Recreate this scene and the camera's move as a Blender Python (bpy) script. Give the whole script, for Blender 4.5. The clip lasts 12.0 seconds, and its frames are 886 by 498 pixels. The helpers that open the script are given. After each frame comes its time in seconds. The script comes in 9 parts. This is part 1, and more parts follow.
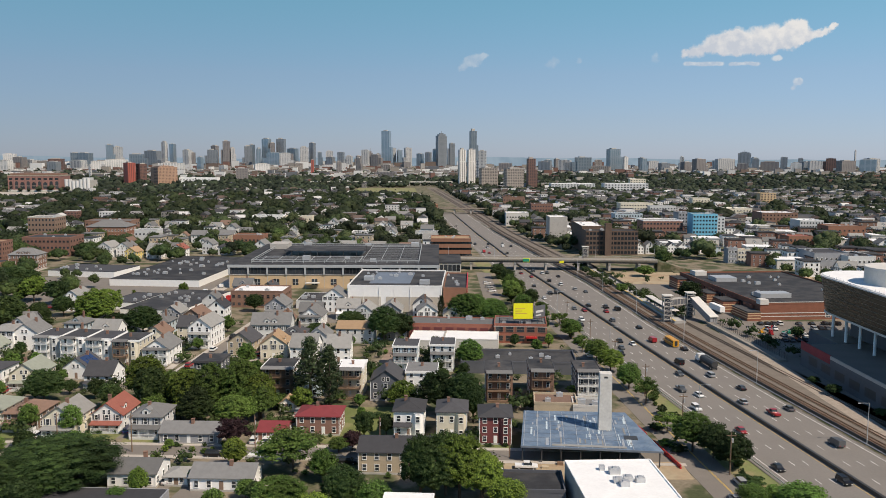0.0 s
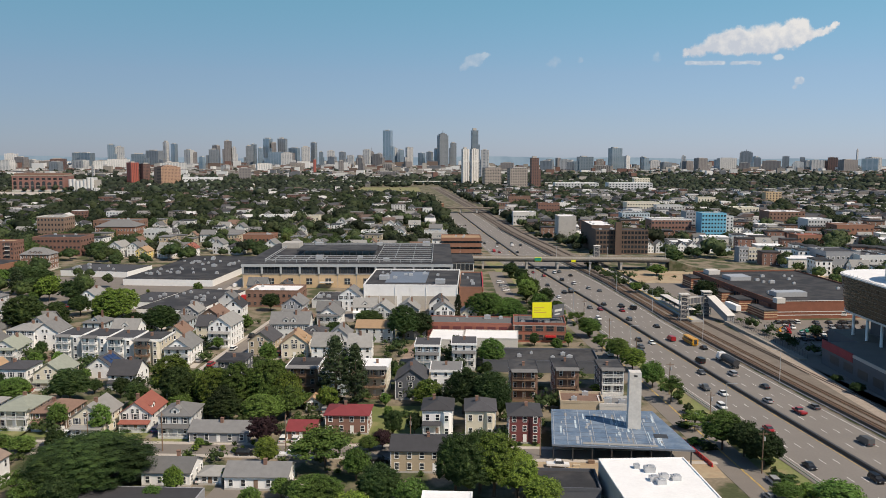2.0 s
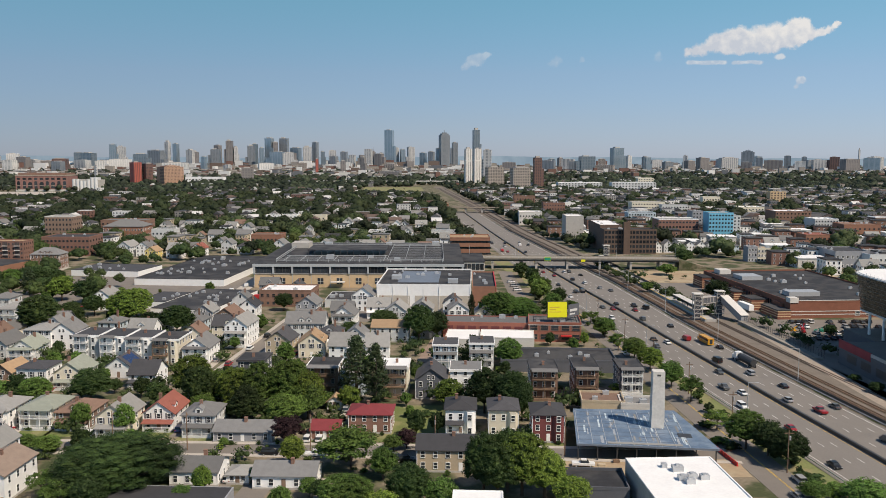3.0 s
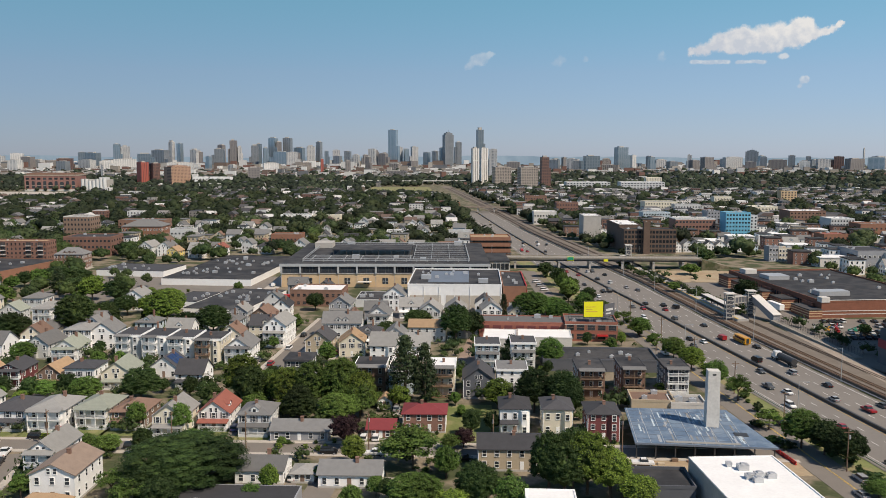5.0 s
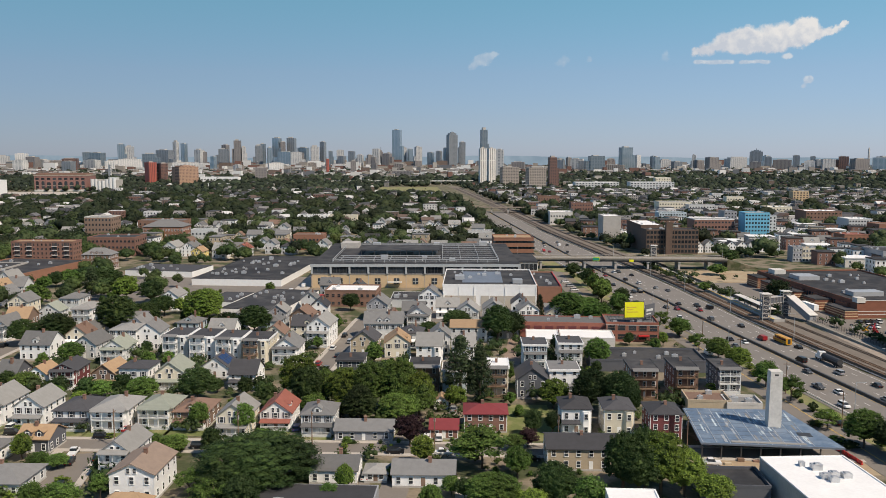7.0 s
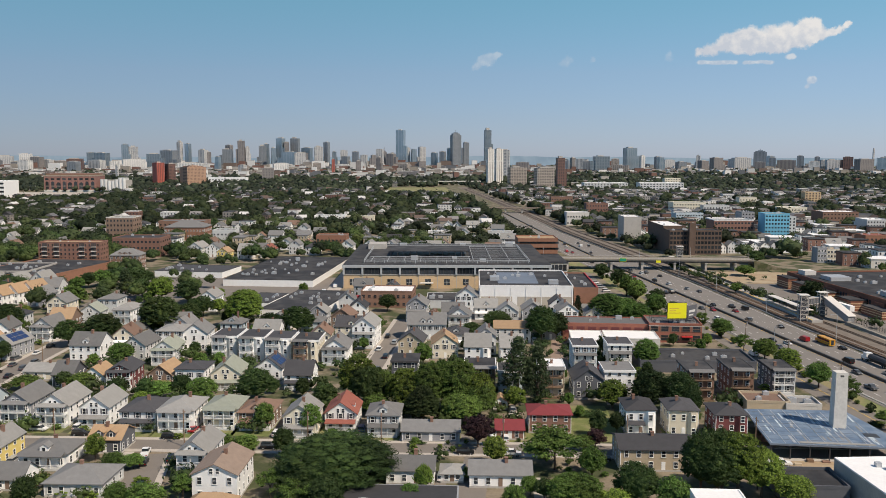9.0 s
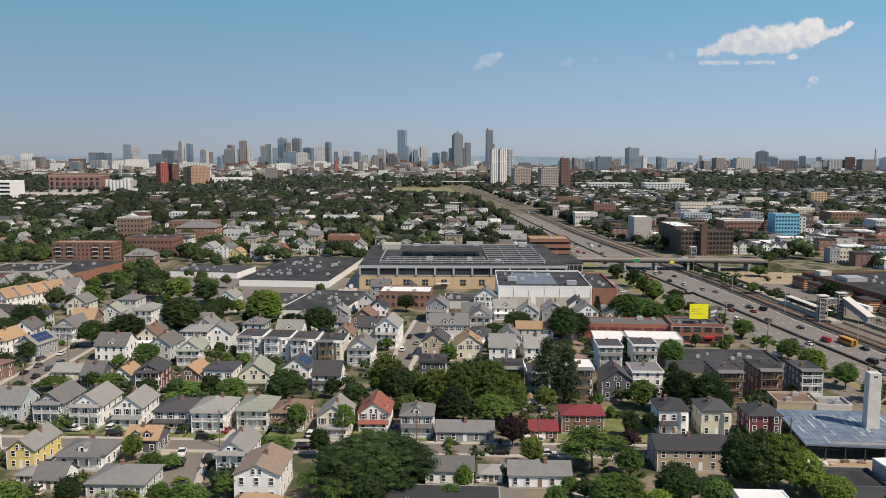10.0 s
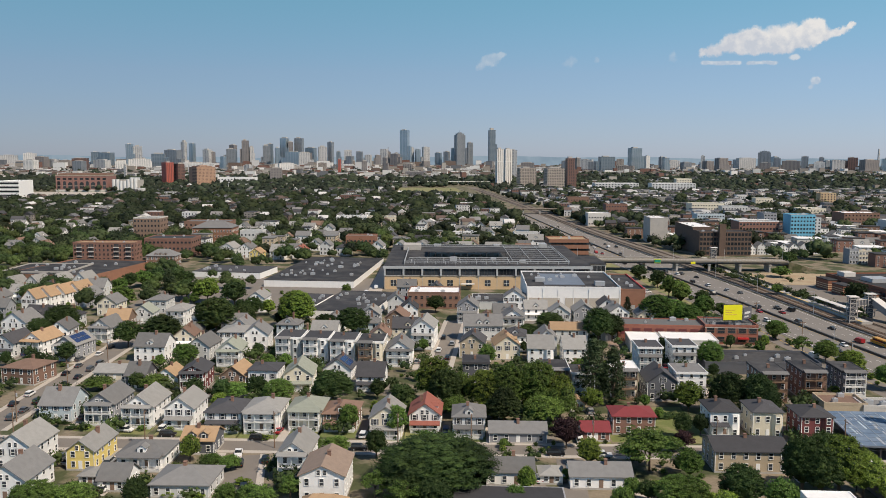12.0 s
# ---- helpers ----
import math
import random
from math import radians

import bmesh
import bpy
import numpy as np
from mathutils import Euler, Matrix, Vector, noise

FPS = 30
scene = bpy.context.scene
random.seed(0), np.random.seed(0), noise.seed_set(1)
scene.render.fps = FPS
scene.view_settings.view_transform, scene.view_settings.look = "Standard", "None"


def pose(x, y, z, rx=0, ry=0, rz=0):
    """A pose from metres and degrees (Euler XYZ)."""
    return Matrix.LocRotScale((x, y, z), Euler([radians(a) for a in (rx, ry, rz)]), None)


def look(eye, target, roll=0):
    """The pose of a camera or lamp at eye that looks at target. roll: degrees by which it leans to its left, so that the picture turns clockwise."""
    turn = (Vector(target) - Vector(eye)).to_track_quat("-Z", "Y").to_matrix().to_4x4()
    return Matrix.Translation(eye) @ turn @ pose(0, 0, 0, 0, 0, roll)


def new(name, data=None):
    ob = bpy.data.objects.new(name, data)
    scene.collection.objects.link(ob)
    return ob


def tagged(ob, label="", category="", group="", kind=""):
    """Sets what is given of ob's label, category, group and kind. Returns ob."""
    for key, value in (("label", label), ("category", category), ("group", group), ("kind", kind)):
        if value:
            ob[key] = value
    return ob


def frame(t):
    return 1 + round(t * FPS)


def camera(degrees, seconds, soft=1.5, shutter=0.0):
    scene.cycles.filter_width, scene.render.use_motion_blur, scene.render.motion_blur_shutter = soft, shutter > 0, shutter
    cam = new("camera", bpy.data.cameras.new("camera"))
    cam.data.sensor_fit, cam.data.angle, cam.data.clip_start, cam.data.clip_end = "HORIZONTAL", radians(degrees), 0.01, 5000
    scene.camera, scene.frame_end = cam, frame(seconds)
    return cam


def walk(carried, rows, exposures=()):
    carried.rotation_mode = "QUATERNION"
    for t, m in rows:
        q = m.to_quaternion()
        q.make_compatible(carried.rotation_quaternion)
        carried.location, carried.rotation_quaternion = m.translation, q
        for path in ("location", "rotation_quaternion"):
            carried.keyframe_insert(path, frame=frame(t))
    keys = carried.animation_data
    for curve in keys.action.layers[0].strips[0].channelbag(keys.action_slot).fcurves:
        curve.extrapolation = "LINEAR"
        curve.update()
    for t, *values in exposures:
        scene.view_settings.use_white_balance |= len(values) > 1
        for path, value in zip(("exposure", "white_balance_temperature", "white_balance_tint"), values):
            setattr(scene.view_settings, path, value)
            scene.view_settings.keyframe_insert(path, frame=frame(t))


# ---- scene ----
# ---- camera and flight ----
cam = camera(55, 12.0, soft=0.68)
FLIGHT = [
    (0, -5.767, 2.662, 79.035, 83.601, -0.048, 0.187),
    (0.5, -7.045, 2.690, 78.962, 83.595, -0.054, 0.167),
    (1, -8.732, 2.660, 78.911, 83.588, -0.053, 0.150),
    (1.5, -11.006, 2.577, 78.882, 83.578, -0.048, 0.133),
    (2, -13.690, 2.444, 78.872, 83.568, -0.039, 0.119),
    (2.5, -16.780, 2.268, 78.881, 83.558, -0.027, 0.106),
    (3, -20.033, 2.053, 78.908, 83.548, -0.013, 0.094),
    (5, -35.101, 0.894, 79.164, 83.519, 0.050, 0.065),
    (5.5, -39.330, 0.554, 79.260, 83.515, 0.065, 0.061),
    (6, -43.600, 0.203, 79.366, 83.513, 0.078, 0.059),
    (6.5, -47.988, -0.154, 79.480, 83.513, 0.089, 0.059),
    (7, -52.400, -0.512, 79.603, 83.515, 0.098, 0.061),
    (9, -70.900, -1.859, 80.147, 83.528, 0.111, 0.082),
    (9.5, -75.691, -2.151, 80.290, 83.532, 0.108, 0.091),
    (10, -80.475, -2.416, 80.434, 83.534, 0.102, 0.102),
    (10.5, -85.286, -2.648, 80.577, 83.535, 0.095, 0.115),
    (11, -89.857, -2.844, 80.718, 83.533, 0.086, 0.129),
    (11.5, -93.248, -2.998, 80.856, 83.528, 0.075, 0.145),
    (12, -95.568, -3.105, 80.990, 83.519, 0.063, 0.162),
]
walk(cam, [(t, pose(x, y, z, rx, 0, rz) @ pose(0, 0, 0, 0, 0, roll)) for t, x, y, z, rx, rz, roll in FLIGHT],
     exposures=[(0, EXPOSURE := 0.01), (12, EXPOSURE)])

# ---- sky and sun ----
SUN_EL, SUN_AZ = radians(50), Vector((0.77, -0.64, 0)).normalized()
world = bpy.data.worlds.new("sky")
scene.world = world
world.use_nodes = True
wn, wl = world.node_tree.nodes, world.node_tree.links
wn.clear()
sky = wn.new("ShaderNodeTexSky")
sky.sky_type = "NISHITA"
sky.sun_disc = False
sky.sun_elevation = SUN_EL
sky.sun_rotation = -math.atan2(SUN_AZ.x, SUN_AZ.y)
sky.altitude, sky.air_density, sky.dust_density, sky.ozone_density = 50, 1.0, 0.0, 4.0
back = wn.new("ShaderNodeBackground")
back.inputs["Strength"].default_value = 0.081
wout = wn.new("ShaderNodeOutputWorld")
# summer haze: the low sky is paler and bluer than clean air would be
wco, wsep, wramp, wmul = wn.new("ShaderNodeTexCoord"), wn.new("ShaderNodeSeparateXYZ"), wn.new("ShaderNodeValToRGB"), wn.new("ShaderNodeMix")
wmul.data_type, wmul.blend_type = "RGBA", "MULTIPLY"
wmul.inputs[0].default_value = 1.0
we = wramp.color_ramp.elements
we[0].position, we[0].color = 0.0, (0.53, 0.65, 1.06, 1)
we[1].position, we[1].color = 1.0, (1, 1, 1, 1)
for at, col in ((0.04, (0.66, 0.73, 1.0)), (0.09, (0.82, 0.87, 1.0)), (0.17, (0.88, 1.16, 1.08)), (0.45, (0.95, 1.05, 1.0))):
    we.new(at).color = (*col, 1)
wl.new(wco.outputs["Generated"], wsep.inputs[0])
wl.new(wsep.outputs[2], wramp.inputs[0])
wl.new(sky.outputs[0], wmul.inputs[6])
wl.new(wramp.outputs[0], wmul.inputs[7])
wl.new(wmul.outputs[2], back.inputs["Color"])
wl.new(back.outputs[0], wout.inputs["Surface"])

sun_data = bpy.data.lights.new("sun", "SUN")
sun_data.energy, sun_data.angle, sun_data.color = 4.9, radians(0.53), (1.0, 0.868, 0.725)
sun = new("sun", sun_data)
to_sun = SUN_AZ * math.cos(SUN_EL) + Vector((0, 0, math.sin(SUN_EL)))
sun.matrix_world = look((200, -100, 400), Vector((200, -100, 400)) - to_sun)
rng = random.Random(7)


# ---- materials ----
def mat(name, col, rough=0.85, var=0.18, scale=0.6, bump=0.0, metal=0.0, rnd=0.0, fine=6.0, alt=None, altmix=0.5, spec=0.5):
    """A procedural surface: colour varied by broad stains and fine grain, and by object."""
    m = bpy.data.materials.new(name)
    m.use_nodes = True
    n, l = m.node_tree.nodes, m.node_tree.links
    b = n["Principled BSDF"]
    b.inputs["Roughness"].default_value, b.inputs["Metallic"].default_value = rough, metal
    b.inputs["Specular IOR Level"].default_value = spec
    co = n.new("ShaderNodeTexCoord")
    geo = n.new("ShaderNodeNewGeometry")
    broad, grain = n.new("ShaderNodeTexNoise"), n.new("ShaderNodeTexNoise")
    broad.inputs["Scale"].default_value, broad.inputs["Detail"].default_value = scale, 4
    grain.inputs["Scale"].default_value, grain.inputs["Detail"].default_value = scale * fine, 3
    l.new(geo.outputs["Position"], broad.inputs["Vector"])
    l.new(geo.outputs["Position"], grain.inputs["Vector"])
    add = n.new("ShaderNodeMath")
    add.operation = "ADD"
    l.new(broad.outputs["Fac"], add.inputs[0])
    l.new(grain.outputs["Fac"], add.inputs[1])
    rng_node = n.new("ShaderNodeMapRange")
    rng_node.inputs["From Min"].default_value, rng_node.inputs["From Max"].default_value = 0.6, 1.4
    rng_node.inputs["To Min"].default_value, rng_node.inputs["To Max"].default_value = 1 - var, 1 + var
    l.new(add.outputs[0], rng_node.inputs["Value"])
    val = rng_node.outputs[0]
    if rnd:
        info = n.new("ShaderNodeObjectInfo")
        r2 = n.new("ShaderNodeMapRange")
        r2.inputs["To Min"].default_value, r2.inputs["To Max"].default_value = 1 - rnd, 1 + rnd
        l.new(info.outputs["Random"], r2.inputs["Value"])
        mul = n.new("ShaderNodeMath")
        mul.operation = "MULTIPLY"
        l.new(val, mul.inputs[0])
        l.new(r2.outputs[0], mul.inputs[1])
        val = mul.outputs[0]
    hsv = n.new("ShaderNodeHueSaturation")
    hsv.inputs["Color"].default_value = (*col, 1)
    if alt:
        mix = n.new("ShaderNodeMix")
        mix.data_type = "RGBA"
        mix.inputs[6].default_value, mix.inputs[7].default_value = (*col, 1), (*alt, 1)
        r3 = n.new("ShaderNodeMapRange")
        r3.inputs["From Min"].default_value, r3.inputs["From Max"].default_value = altmix - 0.06, altmix + 0.06
        l.new(broad.outputs["Fac"], r3.inputs["Value"])
        l.new(r3.outputs[0], mix.inputs[0])
        l.new(mix.outputs[2], hsv.inputs["Color"])
    l.new(val, hsv.inputs["Value"])
    l.new(hsv.outputs[0], b.inputs["Base Color"])
    if bump:
        bp = n.new("ShaderNodeBump")
        bp.inputs["Strength"].default_value, bp.inputs["Distance"].default_value = bump, 0.05
        l.new(grain.outputs["Fac"], bp.inputs["Height"])
        l.new(bp.outputs[0], b.inputs["Normal"])
    return m


def foliage(name, col, island=0.24):
    m = bpy.data.materials.new(name)
    m.use_nodes = True
    n, l = m.node_tree.nodes, m.node_tree.links
    b = n["Principled BSDF"]
    b.inputs["Roughness"].default_value = 0.7
    b.inputs["Specular IOR Level"].default_value = 0.25
    info, geo = n.new("ShaderNodeObjectInfo"), n.new("ShaderNodeNewGeometry")
    ra, rb = n.new("ShaderNodeMapRange"), n.new("ShaderNodeMapRange")
    ra.inputs["To Min"].default_value, ra.inputs["To Max"].default_value = 1 - island, 1 + island
    rb.inputs["To Min"].default_value, rb.inputs["To Max"].default_value = 0.75, 1.3
    l.new(geo.outputs["Random Per Island"], ra.inputs["Value"])
    l.new(info.outputs["Random"], rb.inputs["Value"])
    mul = n.new("ShaderNodeMath")
    mul.operation = "MULTIPLY"
    l.new(ra.outputs[0], mul.inputs[0])
    l.new(rb.outputs[0], mul.inputs[1])
    noi, patchy = n.new("ShaderNodeTexNoise"), n.new("ShaderNodeTexNoise")
    noi.inputs["Scale"].default_value, patchy.inputs["Scale"].default_value = 0.02, 0.055
    l.new(geo.outputs["Position"], noi.inputs["Vector"])
    l.new(geo.outputs["Position"], patchy.inputs["Vector"])
    tone, m2 = n.new("ShaderNodeMapRange"), n.new("ShaderNodeMath")
    tone.inputs["From Min"].default_value, tone.inputs["From Max"].default_value = 0.3, 0.7
    tone.inputs["To Min"].default_value, tone.inputs["To Max"].default_value = 0.6, 1.4
    m2.operation = "MULTIPLY"
    l.new(patchy.outputs["Fac"], tone.inputs["Value"])
    l.new(tone.outputs[0], m2.inputs[0])
    l.new(mul.outputs[0], m2.inputs[1])
    hue = n.new("ShaderNodeMapRange")
    hue.inputs["From Min"].default_value, hue.inputs["From Max"].default_value = 0.3, 0.7
    hue.inputs["To Min"].default_value, hue.inputs["To Max"].default_value = 0.488, 0.525
    l.new(noi.outputs["Fac"], hue.inputs["Value"])
    hsv = n.new("ShaderNodeHueSaturation")
    hsv.inputs["Color"].default_value = (*col, 1)
    l.new(hue.outputs[0], hsv.inputs["Hue"])
    l.new(m2.outputs[0], hsv.inputs["Value"])
    l.new(hsv.outputs[0], b.inputs["Base Color"])
    tr, mx = n.new("ShaderNodeBsdfTranslucent"), n.new("ShaderNodeMixShader")
    l.new(hsv.outputs[0], tr.inputs["Color"])
    mx.inputs[0].default_value = 0.3
    l.new(b.outputs[0], mx.inputs[1])
    l.new(tr.outputs[0], mx.inputs[2])
    l.new(mx.outputs[0], n["Material Output"].inputs["Surface"])
    return m


def facade(name, wall, glass, px, pz, fx=0.5, fz=0.5, rough=0.5, metal=0.0):
    """A far facade: a grid of panes px by pz metres in a wall."""
    m = mat(name, wall, rough, 0.1, 0.05, metal=metal)
    n, l = m.node_tree.nodes, m.node_tree.links
    geo = n.new("ShaderNodeNewGeometry")
    sep = n.new("ShaderNodeSeparateXYZ")
    l.new(geo.outputs["Position"], sep.inputs[0])

    def cell(sock, per, frac):
        d = n.new("ShaderNodeMath")
        d.operation = "DIVIDE"
        l.new(sock, d.inputs[0])
        d.inputs[1].default_value = per
        f = n.new("ShaderNodeMath")
        f.operation = "FRACT"
        l.new(d.outputs[0], f.inputs[0])
        c = n.new("ShaderNodeMath")
        c.operation = "LESS_THAN"
        l.new(f.outputs[0], c.inputs[0])
        c.inputs[1].default_value = frac
        return c.outputs[0]

    sx = n.new("ShaderNodeMath")
    l.new(sep.outputs[0], sx.inputs[0])
    l.new(sep.outputs[1], sx.inputs[1])
    both = n.new("ShaderNodeMath")
    both.operation = "MULTIPLY"
    l.new(cell(sx.outputs[0], px, fx), both.inputs[0])
    l.new(cell(sep.outputs[2], pz, fz), both.inputs[1])
    b = n["Principled BSDF"]
    src = b.inputs["Base Color"].links[0].from_socket
    mix = n.new("ShaderNodeMix")
    mix.data_type = "RGBA"
    l.new(both.outputs[0], mix.inputs[0])
    l.new(src, mix.inputs[6])
    mix.inputs[7].default_value = (*glass, 1)
    l.new(mix.outputs[2], b.inputs["Base Color"])
    return m


M = {}
M["glass"] = mat("window_glass", (0.035, 0.042, 0.05), 0.12, 0.3, 0.3, rnd=0.5)
M["trim"] = mat("white_trim", (0.82, 0.82, 0.80), 0.6, 0.06, 0.8)
M["white"] = mat("white_clapboard", (0.82, 0.82, 0.805), 0.7, 0.07, 0.5, rnd=0.06)
M["cream"] = mat("cream_clapboard", (0.66, 0.61, 0.49), 0.7, 0.08, 0.5, rnd=0.08)
M["lgrey"] = mat("pale_grey_siding", (0.58, 0.59, 0.585), 0.7, 0.08, 0.5, rnd=0.08)
M["grey"] = mat("grey_siding", (0.30, 0.31, 0.33), 0.7, 0.1, 0.5, rnd=0.1)
M["dgrey"] = mat("dark_grey_siding", (0.10, 0.105, 0.12), 0.7, 0.1, 0.5, rnd=0.1)
M["blue"] = mat("pale_blue_siding", (0.50, 0.58, 0.62), 0.7, 0.08, 0.5, rnd=0.06)
M["tan"] = mat("tan_siding", (0.46, 0.38, 0.27), 0.7, 0.1, 0.5, rnd=0.1)
M["brownw"] = mat("brown_shingle_wall", (0.22, 0.15, 0.11), 0.8, 0.15, 0.5, rnd=0.1)
M["maroon"] = mat("maroon_siding", (0.16, 0.045, 0.045), 0.7, 0.12, 0.5)
M["yellow"] = mat("yellow_clapboard", (0.70, 0.56, 0.19), 0.7, 0.06, 0.5)
M["brick"] = mat("red_brick", (0.23, 0.125, 0.095), 0.85, 0.2, 0.4, rnd=0.1, fine=14)
M["brick_b"] = mat("brown_brick", (0.22, 0.13, 0.095), 0.85, 0.2, 0.4, rnd=0.1, fine=14)
M["mill"] = mat("sooty_brown_brick", (0.125, 0.085, 0.065), 0.9, 0.2, 0.3, fine=14)
M["brick_o"] = mat("orange_brick", (0.27, 0.135, 0.088), 0.85, 0.15, 0.4, fine=14)
M["sand"] = mat("sand_stone_panel", (0.56, 0.41, 0.25), 0.8, 0.1, 0.3)
M["stone"] = mat("rough_stone", (0.32, 0.27, 0.22), 0.9, 0.3, 0.5, fine=8)
M["concrete"] = mat("concrete", (0.42, 0.40, 0.37), 0.85, 0.15, 0.3)
M["render"] = mat("weathered_white_render", (0.58, 0.56, 0.52), 0.85, 0.14, 0.35, fine=4)
M["pale"] = mat("pale_concrete", (0.60, 0.58, 0.54), 0.8, 0.1, 0.3)
M["r_grey"] = mat("grey_shingle_roof", (0.165, 0.165, 0.163), 0.9, 0.16, 0.7, rnd=0.25, fine=9)
M["r_lgrey"] = mat("pale_grey_shingle_roof", (0.265, 0.262, 0.25), 0.9, 0.14, 0.7, rnd=0.12, fine=9)
M["r_dark"] = mat("dark_shingle_roof", (0.055, 0.055, 0.06), 0.85, 0.2, 0.7, rnd=0.25, fine=9)
M["r_brown"] = mat("brown_shingle_roof", (0.195, 0.125, 0.092), 0.9, 0.16, 0.7, rnd=0.12, fine=9)
M["r_lbrown"] = mat("grey_brown_shingle_roof", (0.25, 0.19, 0.15), 0.9, 0.16, 0.7, rnd=0.1, fine=9)
M["r_tan"] = mat("tan_shingle_roof", (0.36, 0.245, 0.145), 0.9, 0.14, 0.7, rnd=0.1, fine=9)
M["r_red"] = mat("red_shingle_roof", (0.27, 0.095, 0.07), 0.9, 0.14, 0.7, fine=9)
M["r_maroon"] = mat("maroon_shingle_roof", (0.20, 0.035, 0.04), 0.9, 0.14, 0.7, fine=9)
M["r_green"] = mat("grey_green_shingle_roof", (0.27, 0.29, 0.24), 0.9, 0.14, 0.7, rnd=0.1, fine=9)
M["r_white"] = mat("white_membrane_roof", (0.80, 0.80, 0.79), 0.7, 0.07, 0.25)
M["r_black"] = mat("black_membrane_roof", (0.040, 0.041, 0.045), 0.85, 0.25, 0.12, rnd=0.15, alt=(0.062, 0.061, 0.062), spec=0.3)
M["r_slate"] = mat("blue_grey_roof_sheet", (0.15, 0.18, 0.225), 0.6, 0.15, 0.1)
M["r_blue"] = mat("blue_tarpaulin_roof", (0.125, 0.18, 0.26), 0.5, 0.3, 0.22, alt=(0.165, 0.215, 0.28), altmix=0.5)
M["asphalt"] = mat("asphalt", (0.19, 0.170, 0.148), 0.9, 0.14, 0.15, fine=20)
M["highway"] = mat("highway_asphalt", (0.198, 0.182, 0.164), 0.9, 0.1, 0.08, fine=20)
M["brickway"] = mat("worn_brown_paving", (0.27, 0.20, 0.155), 0.9, 0.2, 0.3, fine=12)
M["ballast"] = mat("rail_ballast", (0.175, 0.148, 0.12), 0.95, 0.25, 0.25, fine=12)
M["rail"] = mat("rusty_rail", (0.12, 0.075, 0.05), 0.6, 0.2, 1.0, metal=0.3)
M["walk"] = mat("concrete_pavement", (0.44, 0.40, 0.35), 0.9, 0.12, 0.4)
M["dirt"] = mat("bare_earth", (0.37, 0.275, 0.175), 0.95, 0.2, 0.1, alt=(0.36, 0.29, 0.19))
M["ground"] = mat("yards_and_lawns", (0.062, 0.074, 0.028), 0.95, 0.3, 0.09, fine=12, alt=(0.20, 0.165, 0.115), altmix=0.50)
M["grass"] = mat("lawn_grass", (0.14, 0.165, 0.05), 0.95, 0.25, 0.15, fine=14, alt=(0.20, 0.19, 0.085), altmix=0.56)
M["drygrass"] = mat("dry_grass", (0.26, 0.225, 0.115), 0.95, 0.25, 0.1, fine=14, alt=(0.17, 0.19, 0.07))
M["metal"] = mat("galvanised_metal", (0.52, 0.53, 0.54), 0.45, 0.1, 1.0, metal=0.4)
M["dmetal"] = mat("dark_painted_metal", (0.05, 0.05, 0.052), 0.5, 0.15, 1.0)
M["wood"] = mat("weathered_wood", (0.20, 0.13, 0.085), 0.85, 0.2, 0.8)
M["line"] = mat("white_road_paint", (0.74, 0.73, 0.70), 0.7, 0.12, 0.8)
M["yline"] = mat("yellow_road_paint", (0.62, 0.42, 0.08), 0.7, 0.12, 0.8)
M["ysign"] = mat("yellow_sign_panel", (0.82, 0.78, 0.02), 0.5, 0.04, 0.4)
M["redp"] = mat("red_paint", (0.50, 0.03, 0.03), 0.45, 0.1, 1.0)
M["greenp"] = mat("green_sign_paint", (0.02, 0.28, 0.16), 0.5, 0.05, 1.0)
M["solar"] = mat("solar_panel", (0.03, 0.055, 0.14), 0.2, 0.2, 0.7)
M["bark"] = mat("bark", (0.10, 0.075, 0.055), 0.95, 0.2, 2.0)
M["leaf"] = foliage("green_leaves", (0.118, 0.185, 0.040))
M["leaf_y"] = foliage("yellow_green_leaves", (0.165, 0.225, 0.038))
M["leaf_d"] = foliage("dark_green_leaves", (0.041, 0.067, 0.021))
# shade of the gaps between leaf clumps is put into this green
M["core"] = foliage("shaded_inner_leaves", (0.055, 0.085, 0.022))
# distant woods: distance haze is put into these duller greens
M["leaf_far"] = foliage("hazed_woodland_leaves", (0.048, 0.062, 0.036), 0.12)
M["leaf_far_d"] = foliage("hazed_dark_woodland_leaves", (0.037, 0.048, 0.031), 0.12)
# green of the far street trees, greyed to hold some haze
M["leaf_m"] = foliage("hazed_green_tree_leaves", (0.055, 0.073, 0.030), 0.12)
M["leaf_m_d"] = foliage("dark_street_tree_leaves", (0.031, 0.043, 0.020), 0.12)
M["leaf_s"] = foliage("green_shrub_leaves", (0.076, 0.108, 0.032), 0.3)
M["leaf_s_d"] = foliage("dark_shrub_leaves", (0.043, 0.064, 0.022), 0.3)
M["leaf_p"] = foliage("dark_purple_leaves", (0.035, 0.018, 0.020))
M["pine"] = foliage("dark_pine_needles", (0.045, 0.066, 0.030))
M["ltblue"] = mat("light_blue_panel", (0.16, 0.45, 0.62), 0.6, 0.1, 0.2)
M["curtain"] = mat("dark_curtain_wall", (0.036, 0.038, 0.028), 0.22, 0.3, 0.06, spec=0.3)
M["hoard"] = mat("dull_red_hoarding", (0.26, 0.035, 0.045), 0.7, 0.2, 0.3)
M["curtain_b"] = mat("dark_curtain_frame", (0.115, 0.112, 0.092), 0.5, 0.2, 0.2, spec=0.2)
M["brick_m"] = mat("striped_red_brown_brick", (0.215, 0.085, 0.052), 0.85, 0.2, 0.4, fine=14)
M["dark_ballast"] = mat("oily_track_ballast", (0.085, 0.07, 0.056), 0.95, 0.25, 0.5, fine=10)
